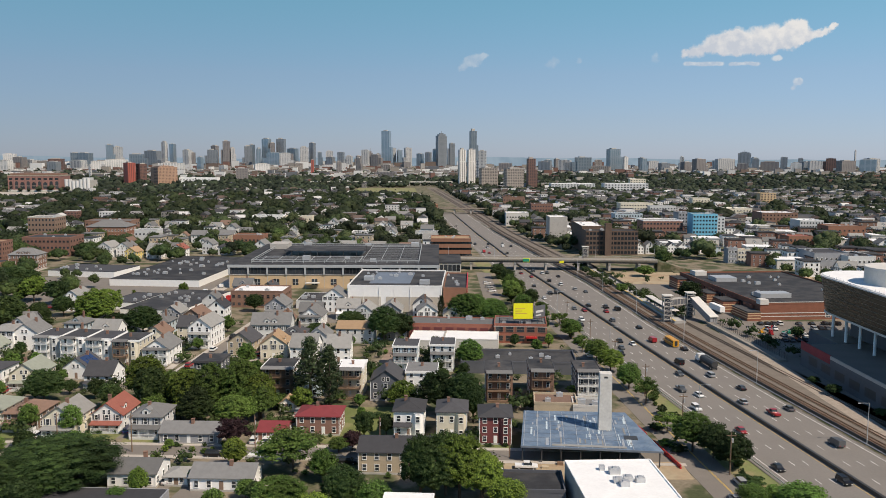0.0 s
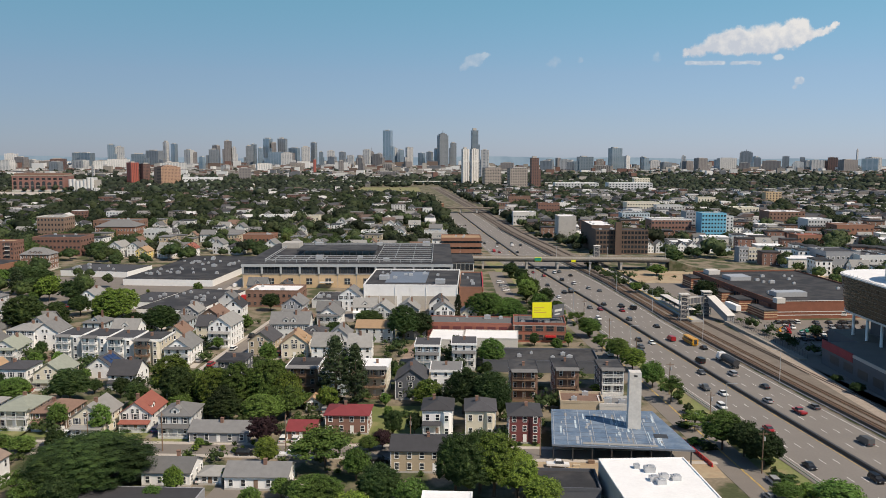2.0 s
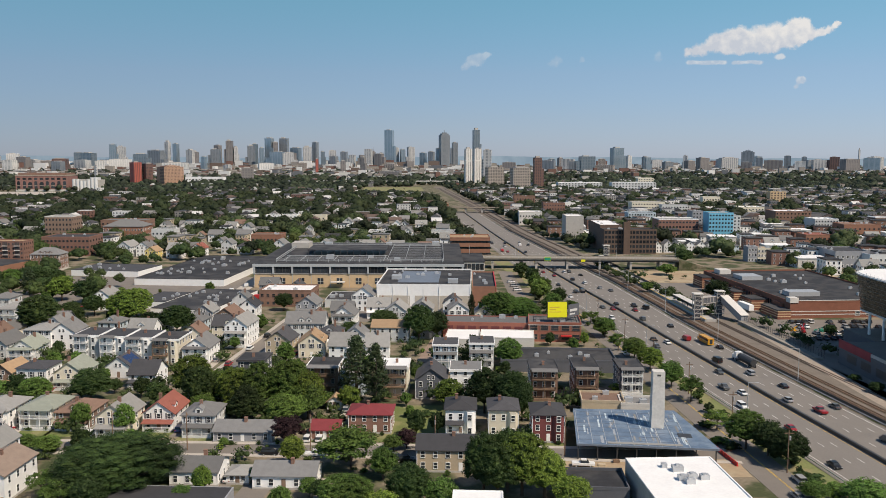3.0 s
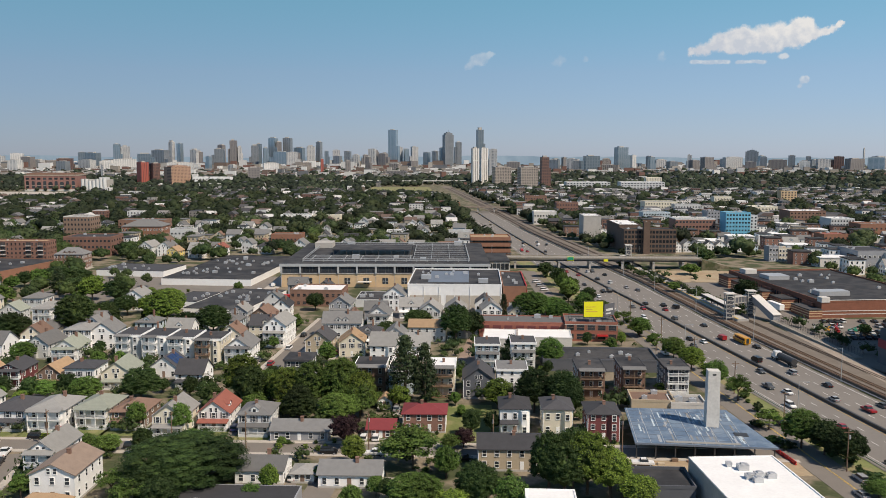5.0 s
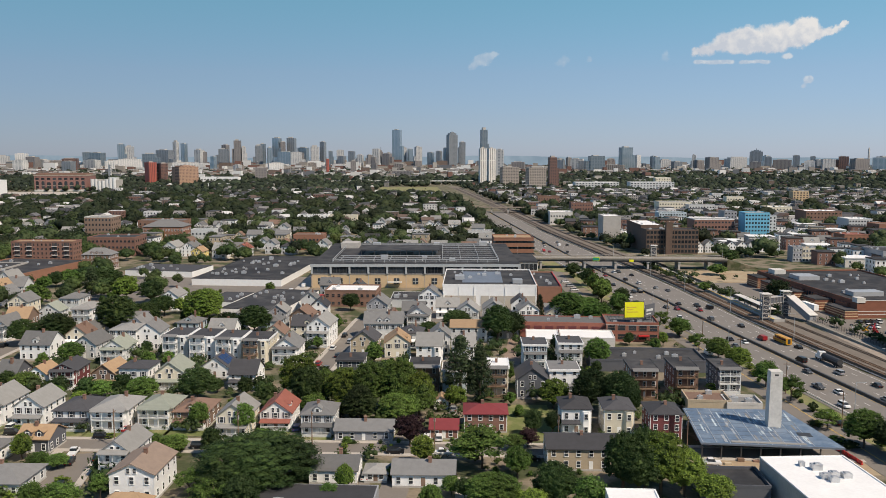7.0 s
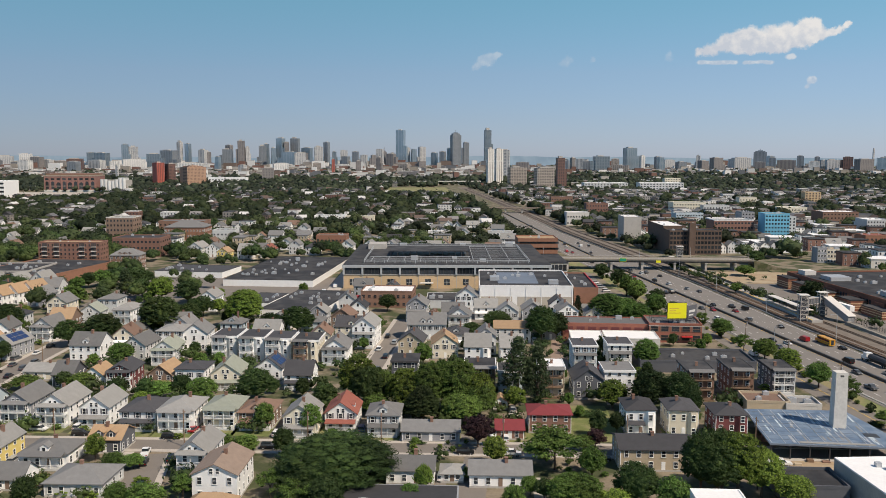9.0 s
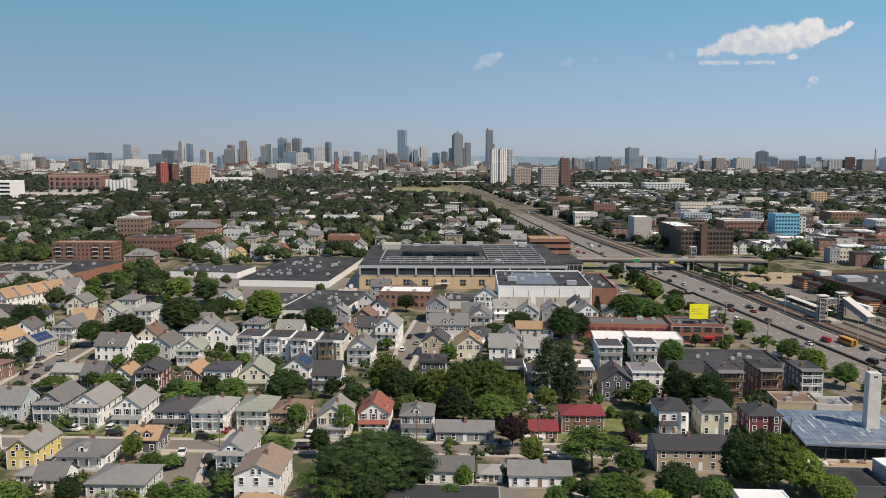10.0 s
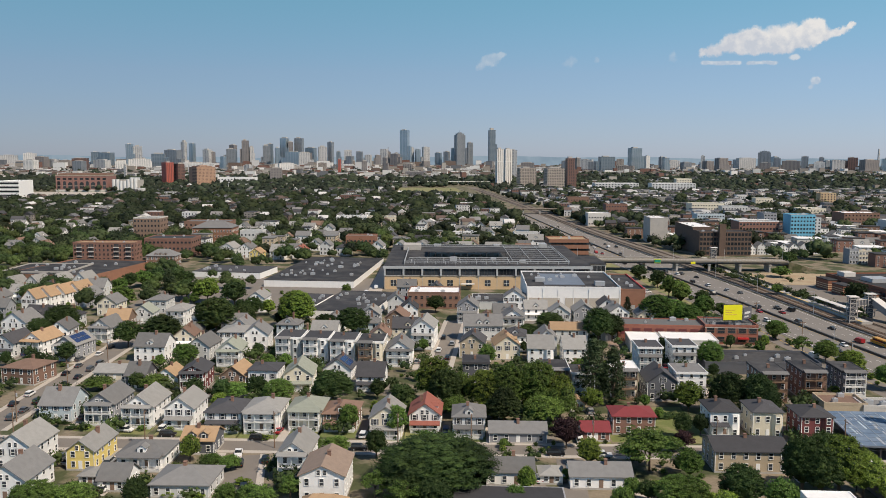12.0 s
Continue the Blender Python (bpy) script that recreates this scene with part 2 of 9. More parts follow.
M["beige"] = mat("beige_wall_panel", (0.46, 0.42, 0.36), 0.75, 0.08, 0.3)
M["frame_grey"] = mat("pale_grey_metal_frame", (0.40, 0.42, 0.43), 0.5, 0.08, 0.4)
M["pinkbrick"] = mat("weathered_pink_brick", (0.26, 0.14, 0.12), 0.85, 0.15, 0.3, fine=10)
M["works_brick"] = mat("bright_red_works_brick", (0.30, 0.115, 0.08), 0.85, 0.18, 0.4, fine=14)
M["bridge"] = mat("stained_bridge_concrete", (0.27, 0.245, 0.205), 0.9, 0.2, 0.2)


# ---- mesh helpers ----
def mesh_of(name, bm, *mats):
    me = bpy.data.meshes.new(name)
    bm.to_mesh(me)
    bm.free()
    for m in mats:
        me.materials.append(m)
    return me


def part(name, bm, material, parent, label=""):
    me = bm if isinstance(bm, bpy.types.Mesh) else mesh_of(name, bm, material)
    ob = new(name, me)
    ob.parent = parent
    return tagged(ob, label)


def box(bm, x0, x1, y0, y1, z0, z1, mi=0):
    v = [bm.verts.new(p) for p in ((x0, y0, z0), (x1, y0, z0), (x1, y1, z0), (x0, y1, z0), (x0, y0, z1), (x1, y0, z1), (x1, y1, z1), (x0, y1, z1))]
    for f in ((3, 2, 1, 0), (4, 5, 6, 7), (0, 1, 5, 4), (1, 2, 6, 5), (2, 3, 7, 6), (3, 0, 4, 7)):
        bm.faces.new([v[i] for i in f]).material_index = mi
    return v


def boxes(*rows):
    bm = bmesh.new()
    for r in rows:
        box(bm, *r)
    return bm


def prism(bm, pts, axis, a, b, mi=0):
    """Extrudes the outline pts (2D) along an axis from a to b."""
    def at(p, t):
        return {"x": (t, p[0], p[1]), "y": (p[0], t, p[1]), "z": (p[0], p[1], t)}[axis]
    lo, hi = [bm.verts.new(at(p, a)) for p in pts], [bm.verts.new(at(p, b)) for p in pts]
    n = len(pts)
    fs = [bm.faces.new(lo), bm.faces.new(hi)] + [bm.faces.new((lo[i], lo[(i + 1) % n], hi[(i + 1) % n], hi[i])) for i in range(n)]
    for f in fs:
        f.material_index = mi
    bmesh.ops.recalc_face_normals(bm, faces=fs)


def cyl(bm, x, y, z0, z1, r0, r1=None, n=8, mi=0):
    r1 = r0 if r1 is None else r1
    lo = [bm.verts.new((x + r0 * math.cos(6.2832 * i / n), y + r0 * math.sin(6.2832 * i / n), z0)) for i in range(n)]
    hi = [bm.verts.new((x + r1 * math.cos(6.2832 * i / n), y + r1 * math.sin(6.2832 * i / n), z1)) for i in range(n)]
    for i in range(n):
        bm.faces.new((lo[i], lo[(i + 1) % n], hi[(i + 1) % n], hi[i])).material_index = mi
    bm.faces.new(hi).material_index = mi
    bm.faces.new(lo[::-1]).material_index = mi


def thing(name, x, y, z, rot, label, category, group="", kind=""):
    e = new(name)
    e.empty_display_size = 0.5
    e.matrix_world = pose(x, y, z, 0, 0, rot)
    return tagged(e, label, category, group, kind)


def win_mesh(name, w, h, bars=1):
    """A window: raised frame, sash bars and a recessed dark pane."""
    bm = bmesh.new()
    t = 0.12
    for r in ((-w / 2 - t, w / 2 + t, -0.10, 0.02, h, h + t), (-w / 2 - t, w / 2 + t, -0.14, 0.02, -t, 0), (-w / 2 - t, -w / 2, -0.10, 0.02, 0, h), (w / 2, w / 2 + t, -0.10, 0.02, 0, h)):
        box(bm, *r, 0)
    for i in range(bars):
        z = h * (i + 1) / (bars + 1)
        box(bm, -w / 2, w / 2, -0.07, 0.0, z - 0.04, z + 0.04, 0)
    v = [bm.verts.new(p) for p in ((-w / 2, -0.04, 0), (w / 2, -0.04, 0), (w / 2, -0.04, h), (-w / 2, -0.04, h))]
    bm.faces.new(v).material_index = 1
    return mesh_of(name, bm, M["trim"], M["glass"])


def dark_window():
    me = win_mesh("brick_window", 0.95, 1.6)
    me.materials[0] = M["brick_b"]
    return me


WIN = {"b": dark_window(), "h": win_mesh("sash_window", 0.95, 1.6), "s": win_mesh("small_window", 0.8, 1.0, 0), "w": win_mesh("wide_window", 1.9, 1.6), "d": win_mesh("patio_door", 1.8, 2.1, 0)}


def window(parent, x, y, z, ang, kind="h", sx=1.0, sz=1.0):
    ob = new("window", WIN[kind])
    ob.parent = parent
    ob.matrix_basis = pose(x, y, z, 0, 0, ang) @ Matrix.Diagonal((sx, 1, sz, 1))
    return ob


# ---- builders ----
NAME = {"white": "white", "cream": "cream", "lgrey": "pale grey", "grey": "grey", "dgrey": "dark grey", "blue": "pale blue", "tan": "tan", "brownw": "brown", "maroon": "maroon",
        "yellow": "bright yellow", "brick": "red brick", "brick_b": "brown brick", "brick_o": "orange brick", "r_grey": "grey", "r_lgrey": "pale grey", "r_dark": "dark", "r_brown": "brown", "r_lbrown": "grey-brown", "r_tan": "tan",
        "r_red": "red", "r_maroon": "maroon", "r_green": "grey-green", "r_white": "white", "r_black": "black", "mill": "sooty brown brick", "sand": "sand-coloured", "concrete": "concrete", "pale": "pale concrete"}


DRIVES = []


def gable_roof(bm, w, d, h, rh, over=0.45, th=0.22, y0=0.0):
    """Two slabs along y over a width w."""
    s = rh / (w / 2)
    for sg in (-1, 1):
        e = (w / 2 + over) * sg
        prism(bm, [(0, h + rh + 0.04), (e, h - over * s + 0.04), (e, h - over * s + 0.04 + th), (0, h + rh + 0.04 + th)], "y", y0 - over, y0 + d + over)


def hip_roof(bm, w, d, h, rh, over=0.5, th=0.22, y0=0.0):
    x, ya, yb = w / 2 + over, y0 - over, y0 + d + over
    r = min(x, (yb - ya) / 2) * 0.92
    lo = [bm.verts.new(p) for p in ((-x, ya, h), (x, ya, h), (x, yb, h), (-x, yb, h))]
    mid = [bm.verts.new((v.co.x, v.co.y, h + th)) for v in lo]
    if w <= d:
        a, b = bm.verts.new((0, ya + r, h + th + rh)), bm.verts.new((0, yb - r, h + th + rh))
        tops = [(mid[0], mid[1], a), (mid[1], mid[2], b, a), (mid[2], mid[3], b), (mid[3], mid[0], a, b)]
    else:
        a, b = bm.verts.new((-x + r, (ya + yb) / 2, h + th + rh)), bm.verts.new((x - r, (ya + yb) / 2, h + th + rh))
        tops = [(mid[0], mid[1], b, a), (mid[1], mid[2], b), (mid[2], mid[3], a, b), (mid[3], mid[0], a)]
    for i in range(4):
        bm.faces.new((lo[i], lo[(i + 1) % 4], mid[(i + 1) % 4], mid[i]))
    bm.faces.new(lo[::-1])
    for f in tops:
        bm.faces.new(f)


def dormer(parent, x, y, z, w, wall, roof, ang=0):
    bm = bmesh.new()
    prism(bm, [(-w / 2, 0), (w / 2, 0), (w / 2, 1.3), (0, 1.3 + w * 0.35), (-w / 2, 1.3)], "y", 0, 2.6)
    o = part("dormer", bm, M[wall], parent)
    o.matrix_basis = pose(x, y, z, 0, 0, ang)
    bm = bmesh.new()
    gable_roof(bm, w, 2.6, 1.3, w * 0.35, 0.2, 0.12)
    part("dormer_roof", bm, M[roof], o)
    wi = new("window", WIN["s"])
    wi.parent = o
    wi.matrix_basis = pose(0, 0, 0.25)


def porch(parent, w, dep, floors, fh, roofkey, wall="trim", x=0.0, roof=True, y=0.0):
    """Stacked front porches: decks, posts and railings, and a roof."""
    part("porch_deck", boxes(*[(x - w / 2, x + w / 2, y - dep, y - 0.01, 0.02 + 0.55 + i * fh - (0.55 if i == 0 else 0.18), 0.57 + i * fh) for i in range(floors)]), M["wood"] if wall == "wood" else M["lgrey"], parent)
    post = boxes((-0.09, 0.09, -0.09, 0.09, 0, floors * fh - 0.6))
    pm = mesh_of("post", post, M[wall])
    n = max(2, int(w / 2.6) + 1)
    for i in range(n):
        o = part("post", pm, None, parent)
        o.location = (x - w / 2 + 0.12 + (w - 0.24) * i / (n - 1), y - dep + 0.12, 0.57)
    for i in range(floors):
        z = 0.57 + i * fh
        rows = [(x - w / 2, x + w / 2, y - dep + 0.02, y - dep + 0.08, z + 0.85, z + 0.95)]
        k = int(w / 0.3)
        rows += [(x - w / 2 + 0.3 * j, x - w / 2 + 0.3 * j + 0.07, y - dep + 0.03, y - dep + 0.07, z, z + 0.85) for j in range(k)]
        for sx in (x - w / 2, x + w / 2 - 0.06):
            rows.append((sx, sx + 0.06, y - dep + 0.08, y - 0.02, z + 0.1, z + 0.95))
        part("railing", boxes(*rows), M[wall], parent)
    if roof:
        z = floors * fh - 0.05
        bm = bmesh.new()
        prism(bm, [(y - dep - 0.35, z), (y - 0.01, z + 0.5), (y - 0.01, z + 0.75), (y - dep - 0.35, z + 0.2)], "x", x - w / 2 - 0.3, x + w / 2 + 0.3)
        part("porch_roof", bm, M[roofkey], parent)


def house(x, y, w, d, h, roof="gable", wall="white", top="r_grey", rot=-2.0, rh=None, ridge="y", por=0, pw=0.9, chim=True, dor=0, floors=None, solar=False, label="", wood=False, bay=False):
    """A wooden house: its front's middle on the ground at x, y, its front towards -y."""
    floors = floors or max(1, round(h / 2.9))
    w, d, h = w * 1.1, d * 1.12, h * 1.04
    rh = rh if rh is not None else {"gable": 0.36 * (w if ridge == "y" else d), "hip": 2.1, "flat": 0.35}[roof]
    kind = {1: "one-storey", 2: "two-storey", 3: "three-storey"}[min(3, floors)]
    lab = label or f"{NAME[wall]} {kind} house with a {NAME[top]} {'flat' if roof == 'flat' else roof + 'd' if roof == 'gable' else 'hipped'} roof"
    lab = lab.replace("gabled roof", "gable roof")
    H = thing("house", x, y, 0, rot, lab, "house", "neighbourhood houses")
    bm = bmesh.new()
    zr = h
    if roof == "gable" and ridge == "y":
        prism(bm, [(-w / 2, 0), (w / 2, 0), (w / 2, h), (0, h + rh), (-w / 2, h)], "y", 0, d)
    elif roof == "gable":
        prism(bm, [(0, 0), (d, 0), (d, h), (d / 2, h + rh), (0, h)], "x", -w / 2, w / 2)
    else:
        box(bm, -w / 2, w / 2, 0, d, 0, h)
    body = part("wall", bm, M[wall], H)
    part("foundation", boxes((-w / 2 - 0.06, w / 2 + 0.06, -0.06, d + 0.06, 0, 0.5)), M["concrete"], H)
    bm = bmesh.new()
    if roof == "gable" and ridge == "y":
        gable_roof(bm, w, d, h, rh)
    elif roof == "gable":
        gable_roof(bm, d, w, h, rh)
        bmesh.ops.transform(bm, matrix=pose(w / 2, d / 2, 0, 0, 0, 90), verts=bm.verts)
    elif roof == "hip":
        hip_roof(bm, w, d, h, rh)
    else:
        box(bm, -w / 2 - 0.15, w / 2 + 0.15, -0.15, d + 0.15, h, h + 0.25)
    part("roof", bm, M[top], H)
    if roof == "flat":
        part("cornice", boxes((-w / 2 - 0.45, w / 2 + 0.45, -0.5, -0.16, h - 0.35, h + 0.42), (w / 2 + 0.16, w / 2 + 0.4, -0.16, d, h - 0.3, h + 0.40), (-w / 2 - 0.4, -w / 2 - 0.16, -0.16, d, h - 0.3, h + 0.40)), M["trim"] if wall not in ("brick", "brick_b", "dgrey") else M["r_dark"], H)
    else:
        part("corner_board", boxes((-w / 2 - 0.02, -w / 2 + 0.16, -0.05, -0.01, 0.5, h)), M["trim"], H)
        part("corner_board", boxes((w / 2 - 0.16, w / 2 + 0.02, -0.05, -0.01, 0.5, h)), M["trim"], H)
    if chim:
        cx, cy, ct = rng.uniform(-0.15, 0.15) * w, d * rng.uniform(0.35, 0.7), h + rh + 1.0
        part("chimney", boxes((cx - 0.4, cx + 0.4, cy - 0.4, cy + 0.4, h + 0.2, ct), (cx - 0.47, cx + 0.47, cy - 0.47, cy + 0.47, ct, ct + 0.15)), M["brick_b"], H)
    fh = h / floors
    nf, ns = max(2, int(w / 2.7)), max(2, int(d / 3.1))
    for f in range(floors):
        z = f * fh + 1.0
        for i in range(nf):
            if f == 0 and i == nf // 2 and nf > 2:
                continue
            window(H, -w / 2 + w * (i + 0.5) / nf, -0.01, z, 0, "h", 1, min(1, fh / 2.9))
        for i in range(ns):
            yy = d * (i + 0.5) / ns + rng.uniform(-0.4, 0.4)
            if x < 0:
                window(H, w / 2 + 0.01, yy, z, 90, "h", 1, min(1, fh / 2.9))
            if x > -98:
                window(H, -w / 2 - 0.01, yy, z, -90, "h", 1, min(1, fh / 2.9))
    if roof == "gable" and ridge == "y" and w > 6:
        window(H, -0.75, -0.01, h + 0.15, 0, "h", 0.8, 0.75)
        window(H, 0.75, -0.01, h + 0.15, 0, "h", 0.8, 0.75)
    dx = -w / 2 + w * (nf // 2 + 0.5) / nf if nf > 2 else 0
    part("door", boxes((dx - 0.5, dx + 0.5, -0.07, -0.02, 0.5, 2.6)), M["brownw"] if wall == "white" else M["trim"], H)
    if floors > 1 and rng.random() < 0.45 and wall in ("white", "cream", "lgrey", "blue"):
        sh = mesh_of("shutter", boxes((-0.2, 0.2, -0.09, -0.02, 0, 1.6)), M["dgrey"])
        for i in range(nf):
            xx = -w / 2 + w * (i + 0.5) / nf
            for sx in (-0.82, 0.82):
                o = part("shutter", sh, None, H)
                o.location = (xx + sx, 0, (floors - 1) * fh + 1.0)
    if rng.random() < 0.6:
        dr = new("driveway", mesh_of("driveway", boxes((w / 2 + 0.3, w / 2 + 3.0, -5.5, d * 0.8, -0.1, 0.022 + rng.uniform(0, 0.012)), ), M["walk"] if rng.random() < 0.5 else M["asphalt"]))
        dr.matrix_world = pose(x, y, 0, 0, 0, rot)
        if rng.random() < 0.5 and y < 400 and abs(y - 223) > 14:
            DRIVES.append((dr.matrix_world @ Vector((w / 2 + 1.65, rng.uniform(-2, d * 0.4), 0)), rot + 90))
        tagged(dr, "short paved driveway beside a house", "driveway", kind="structure")
    if 226 < y < 244:
        lw = new("lawn", mesh_of("lawn", boxes((-w / 2 - 1.0, w / 2 + 0.28, -min(6.5, y - 229.2 + 0.035 * (x + 100)), d * 0.6, -0.1, 0.02)), M["grass"]))
        lw.matrix_world = pose(x, y, 0, 0, 0, rot)
        tagged(lw, "small green front lawn before a house", "lawn", kind="structure")
        if por == 0 or rng.random() < 0.4:
            hedge(x - w * 0.22, y - 1.6, w * 0.42, 1.5, 1.3)
            hedge(x + w * 0.30, y - 1.6, 1.7, 1.6, 1.5)
    if bay:
        bm = bmesh.new()
        prism(bm, [(w * 0.14, 0), (w * 0.22, -0.9), (w * 0.40, -0.9), (w * 0.48, 0)], "z", 0.3, h - 0.4)
        part("bay", bm, M[wall], H)
        for f in range(floors):
            window(H, w * 0.31, -0.91, f * fh + 1.0, 0, "h")
    if por:
        porch(H, w * pw if not bay else w * 0.55, 1.9, por, fh, top if roof != "flat" else "r_grey", "wood" if wood else "trim", 0 if not bay else -w * 0.2)
    for k in range(dor):
        if ridge == "x" or roof == "hip":
            dormer(H, (k - (dor - 1) / 2) * 3.2, 0.6, h + 0.3, 2.2, wall, top)
        else:
            dormer(H, w / 2 - 0.9, d * (0.35 + 0.3 * k), h + 0.4, 2.2, wall, top, 90)
    if solar:
        s = rh / (w / 2)
        for i in range(3):
            for j in range(2):
                bm = bmesh.new()
                yy = d * 0.15 + i * d * 0.24
                xa, xb = w / 2 * (0.15 + 0.38 * j), w / 2 * (0.49 + 0.38 * j)
                prism(bm, [(xa, h + rh - s * xa + 0.42), (xb, h + rh - s * xb + 0.42), (xb, h + rh - s * xb + 0.34), (xa, h + rh - s * xa + 0.34)], "y", yy, yy + d * 0.22)
                part("solar_panel", bm, M["solar"], H)
    return H


def balconies(B, w, h, floors, cols, key="pale"):
    """Balcony bays on a block's front: dark panels for shaded recesses, with pale slabs."""
    fh = h / floors
    for c in cols:
        for f in range(floors):
            z = f * fh + 0.3
            part("balcony_recess", boxes((c - 1.7, c + 1.7, -0.1, -0.02, z + 0.4, z + fh - 0.5)), M["dmetal"], B)
            part("balcony_slab", boxes((c - 1.9, c + 1.9, -1.2, -0.11, z, z + 0.35)), M[key], B)


def building(x, y, w, d, h, wall, top="r_black", rot=0.0, floors=0, bays=0, sbays=0, ww=1.4, wh=1.5, name="building", label="", cat="building", z0=1.0, units=3, par=0.8, trimkey=None):
    """A flat-roofed block with parapet, windows and roof units. Front middle at x, y."""
    pane = "b" if wall in ("brick", "works_brick", "brick_b", "brick_o", "mill") else "h"
    B = thing(name, x, y, 0, rot, label or f"{NAME.get(wall, 'painted')} flat-roofed block with rows of windows", cat)
    part("wall", boxes((-w / 2, w / 2, 0, d, 0, h)), M[wall], B)
    part("roof", boxes((-w / 2 + 0.3, w / 2 - 0.3, 0.3, d - 0.3, h, h + 0.12)), M[top], B)
    k = M[trimkey or wall]
    part("parapet", boxes((-w / 2 - 0.05, w / 2 + 0.05, -0.05, 0.3, h, h + par), (-w / 2 - 0.05, w / 2 + 0.05, d - 0.3, d + 0.05, h, h + par), (-w / 2 - 0.05, -w / 2 + 0.3, 0.3, d - 0.3, h, h + par), (w / 2 - 0.3, w / 2 + 0.05, 0.3, d - 0.3, h, h + par)), k, B)
    if floors and y > 640:
        fh = h / floors
        for f in range(floors):
            z = f * fh + fh * 0.28
            row = [(-w / 2 + w * (i + 0.5) / bays - ww / 2, -w / 2 + w * (i + 0.5) / bays + ww / 2, -0.12, -0.02, z, z + wh) for i in range(bays)]
            row += [(w / 2 + 0.02, w / 2 + 0.12, d * (i + 0.5) / sbays - ww / 2, d * (i + 0.5) / sbays + ww / 2, z, z + wh) for i in range(sbays)]
            tagged(part("glazing_band", boxes(*row), M["glass"], B), kind="stuff")
    elif floors:
        fh = h / floors
        for f in range(floors):
            z = f * fh + fh * 0.28
            for i in range(bays):
                window(B, -w / 2 + w * (i + 0.5) / bays, -0.01, z, 0, pane, ww / 0.95, wh / 1.6)
            for i in range(sbays):
                if x < 0:
                    window(B, w / 2 + 0.01, d * (i + 0.5) / sbays, z, 90, pane, ww / 0.95, wh / 1.6)
                else:
                    window(B, -w / 2 - 0.01, d * (i + 0.5) / sbays, z, -90, pane, ww / 0.95, wh / 1.6)
    r = random.Random(int(abs(x * 13 + y * 7)))
    for i in range(units):
        s = r.triangular(0.4, 1.5, 0.75)
        ux, uy = r.uniform(-0.4, 0.4) * w, r.uniform(0.15, 0.85) * d
        part("roof_unit", boxes((ux - s, ux + s, uy - s * 0.7, uy + s * 0.7, h + 0.12, h + 0.5 + s * 0.8), (ux - s * 0.4, ux + s * 0.4, uy - s * 0.3, uy + s * 0.3, h + 0.5 + s * 0.8, h + 0.8 + s * 0.8)), M["metal"], B)
    return B


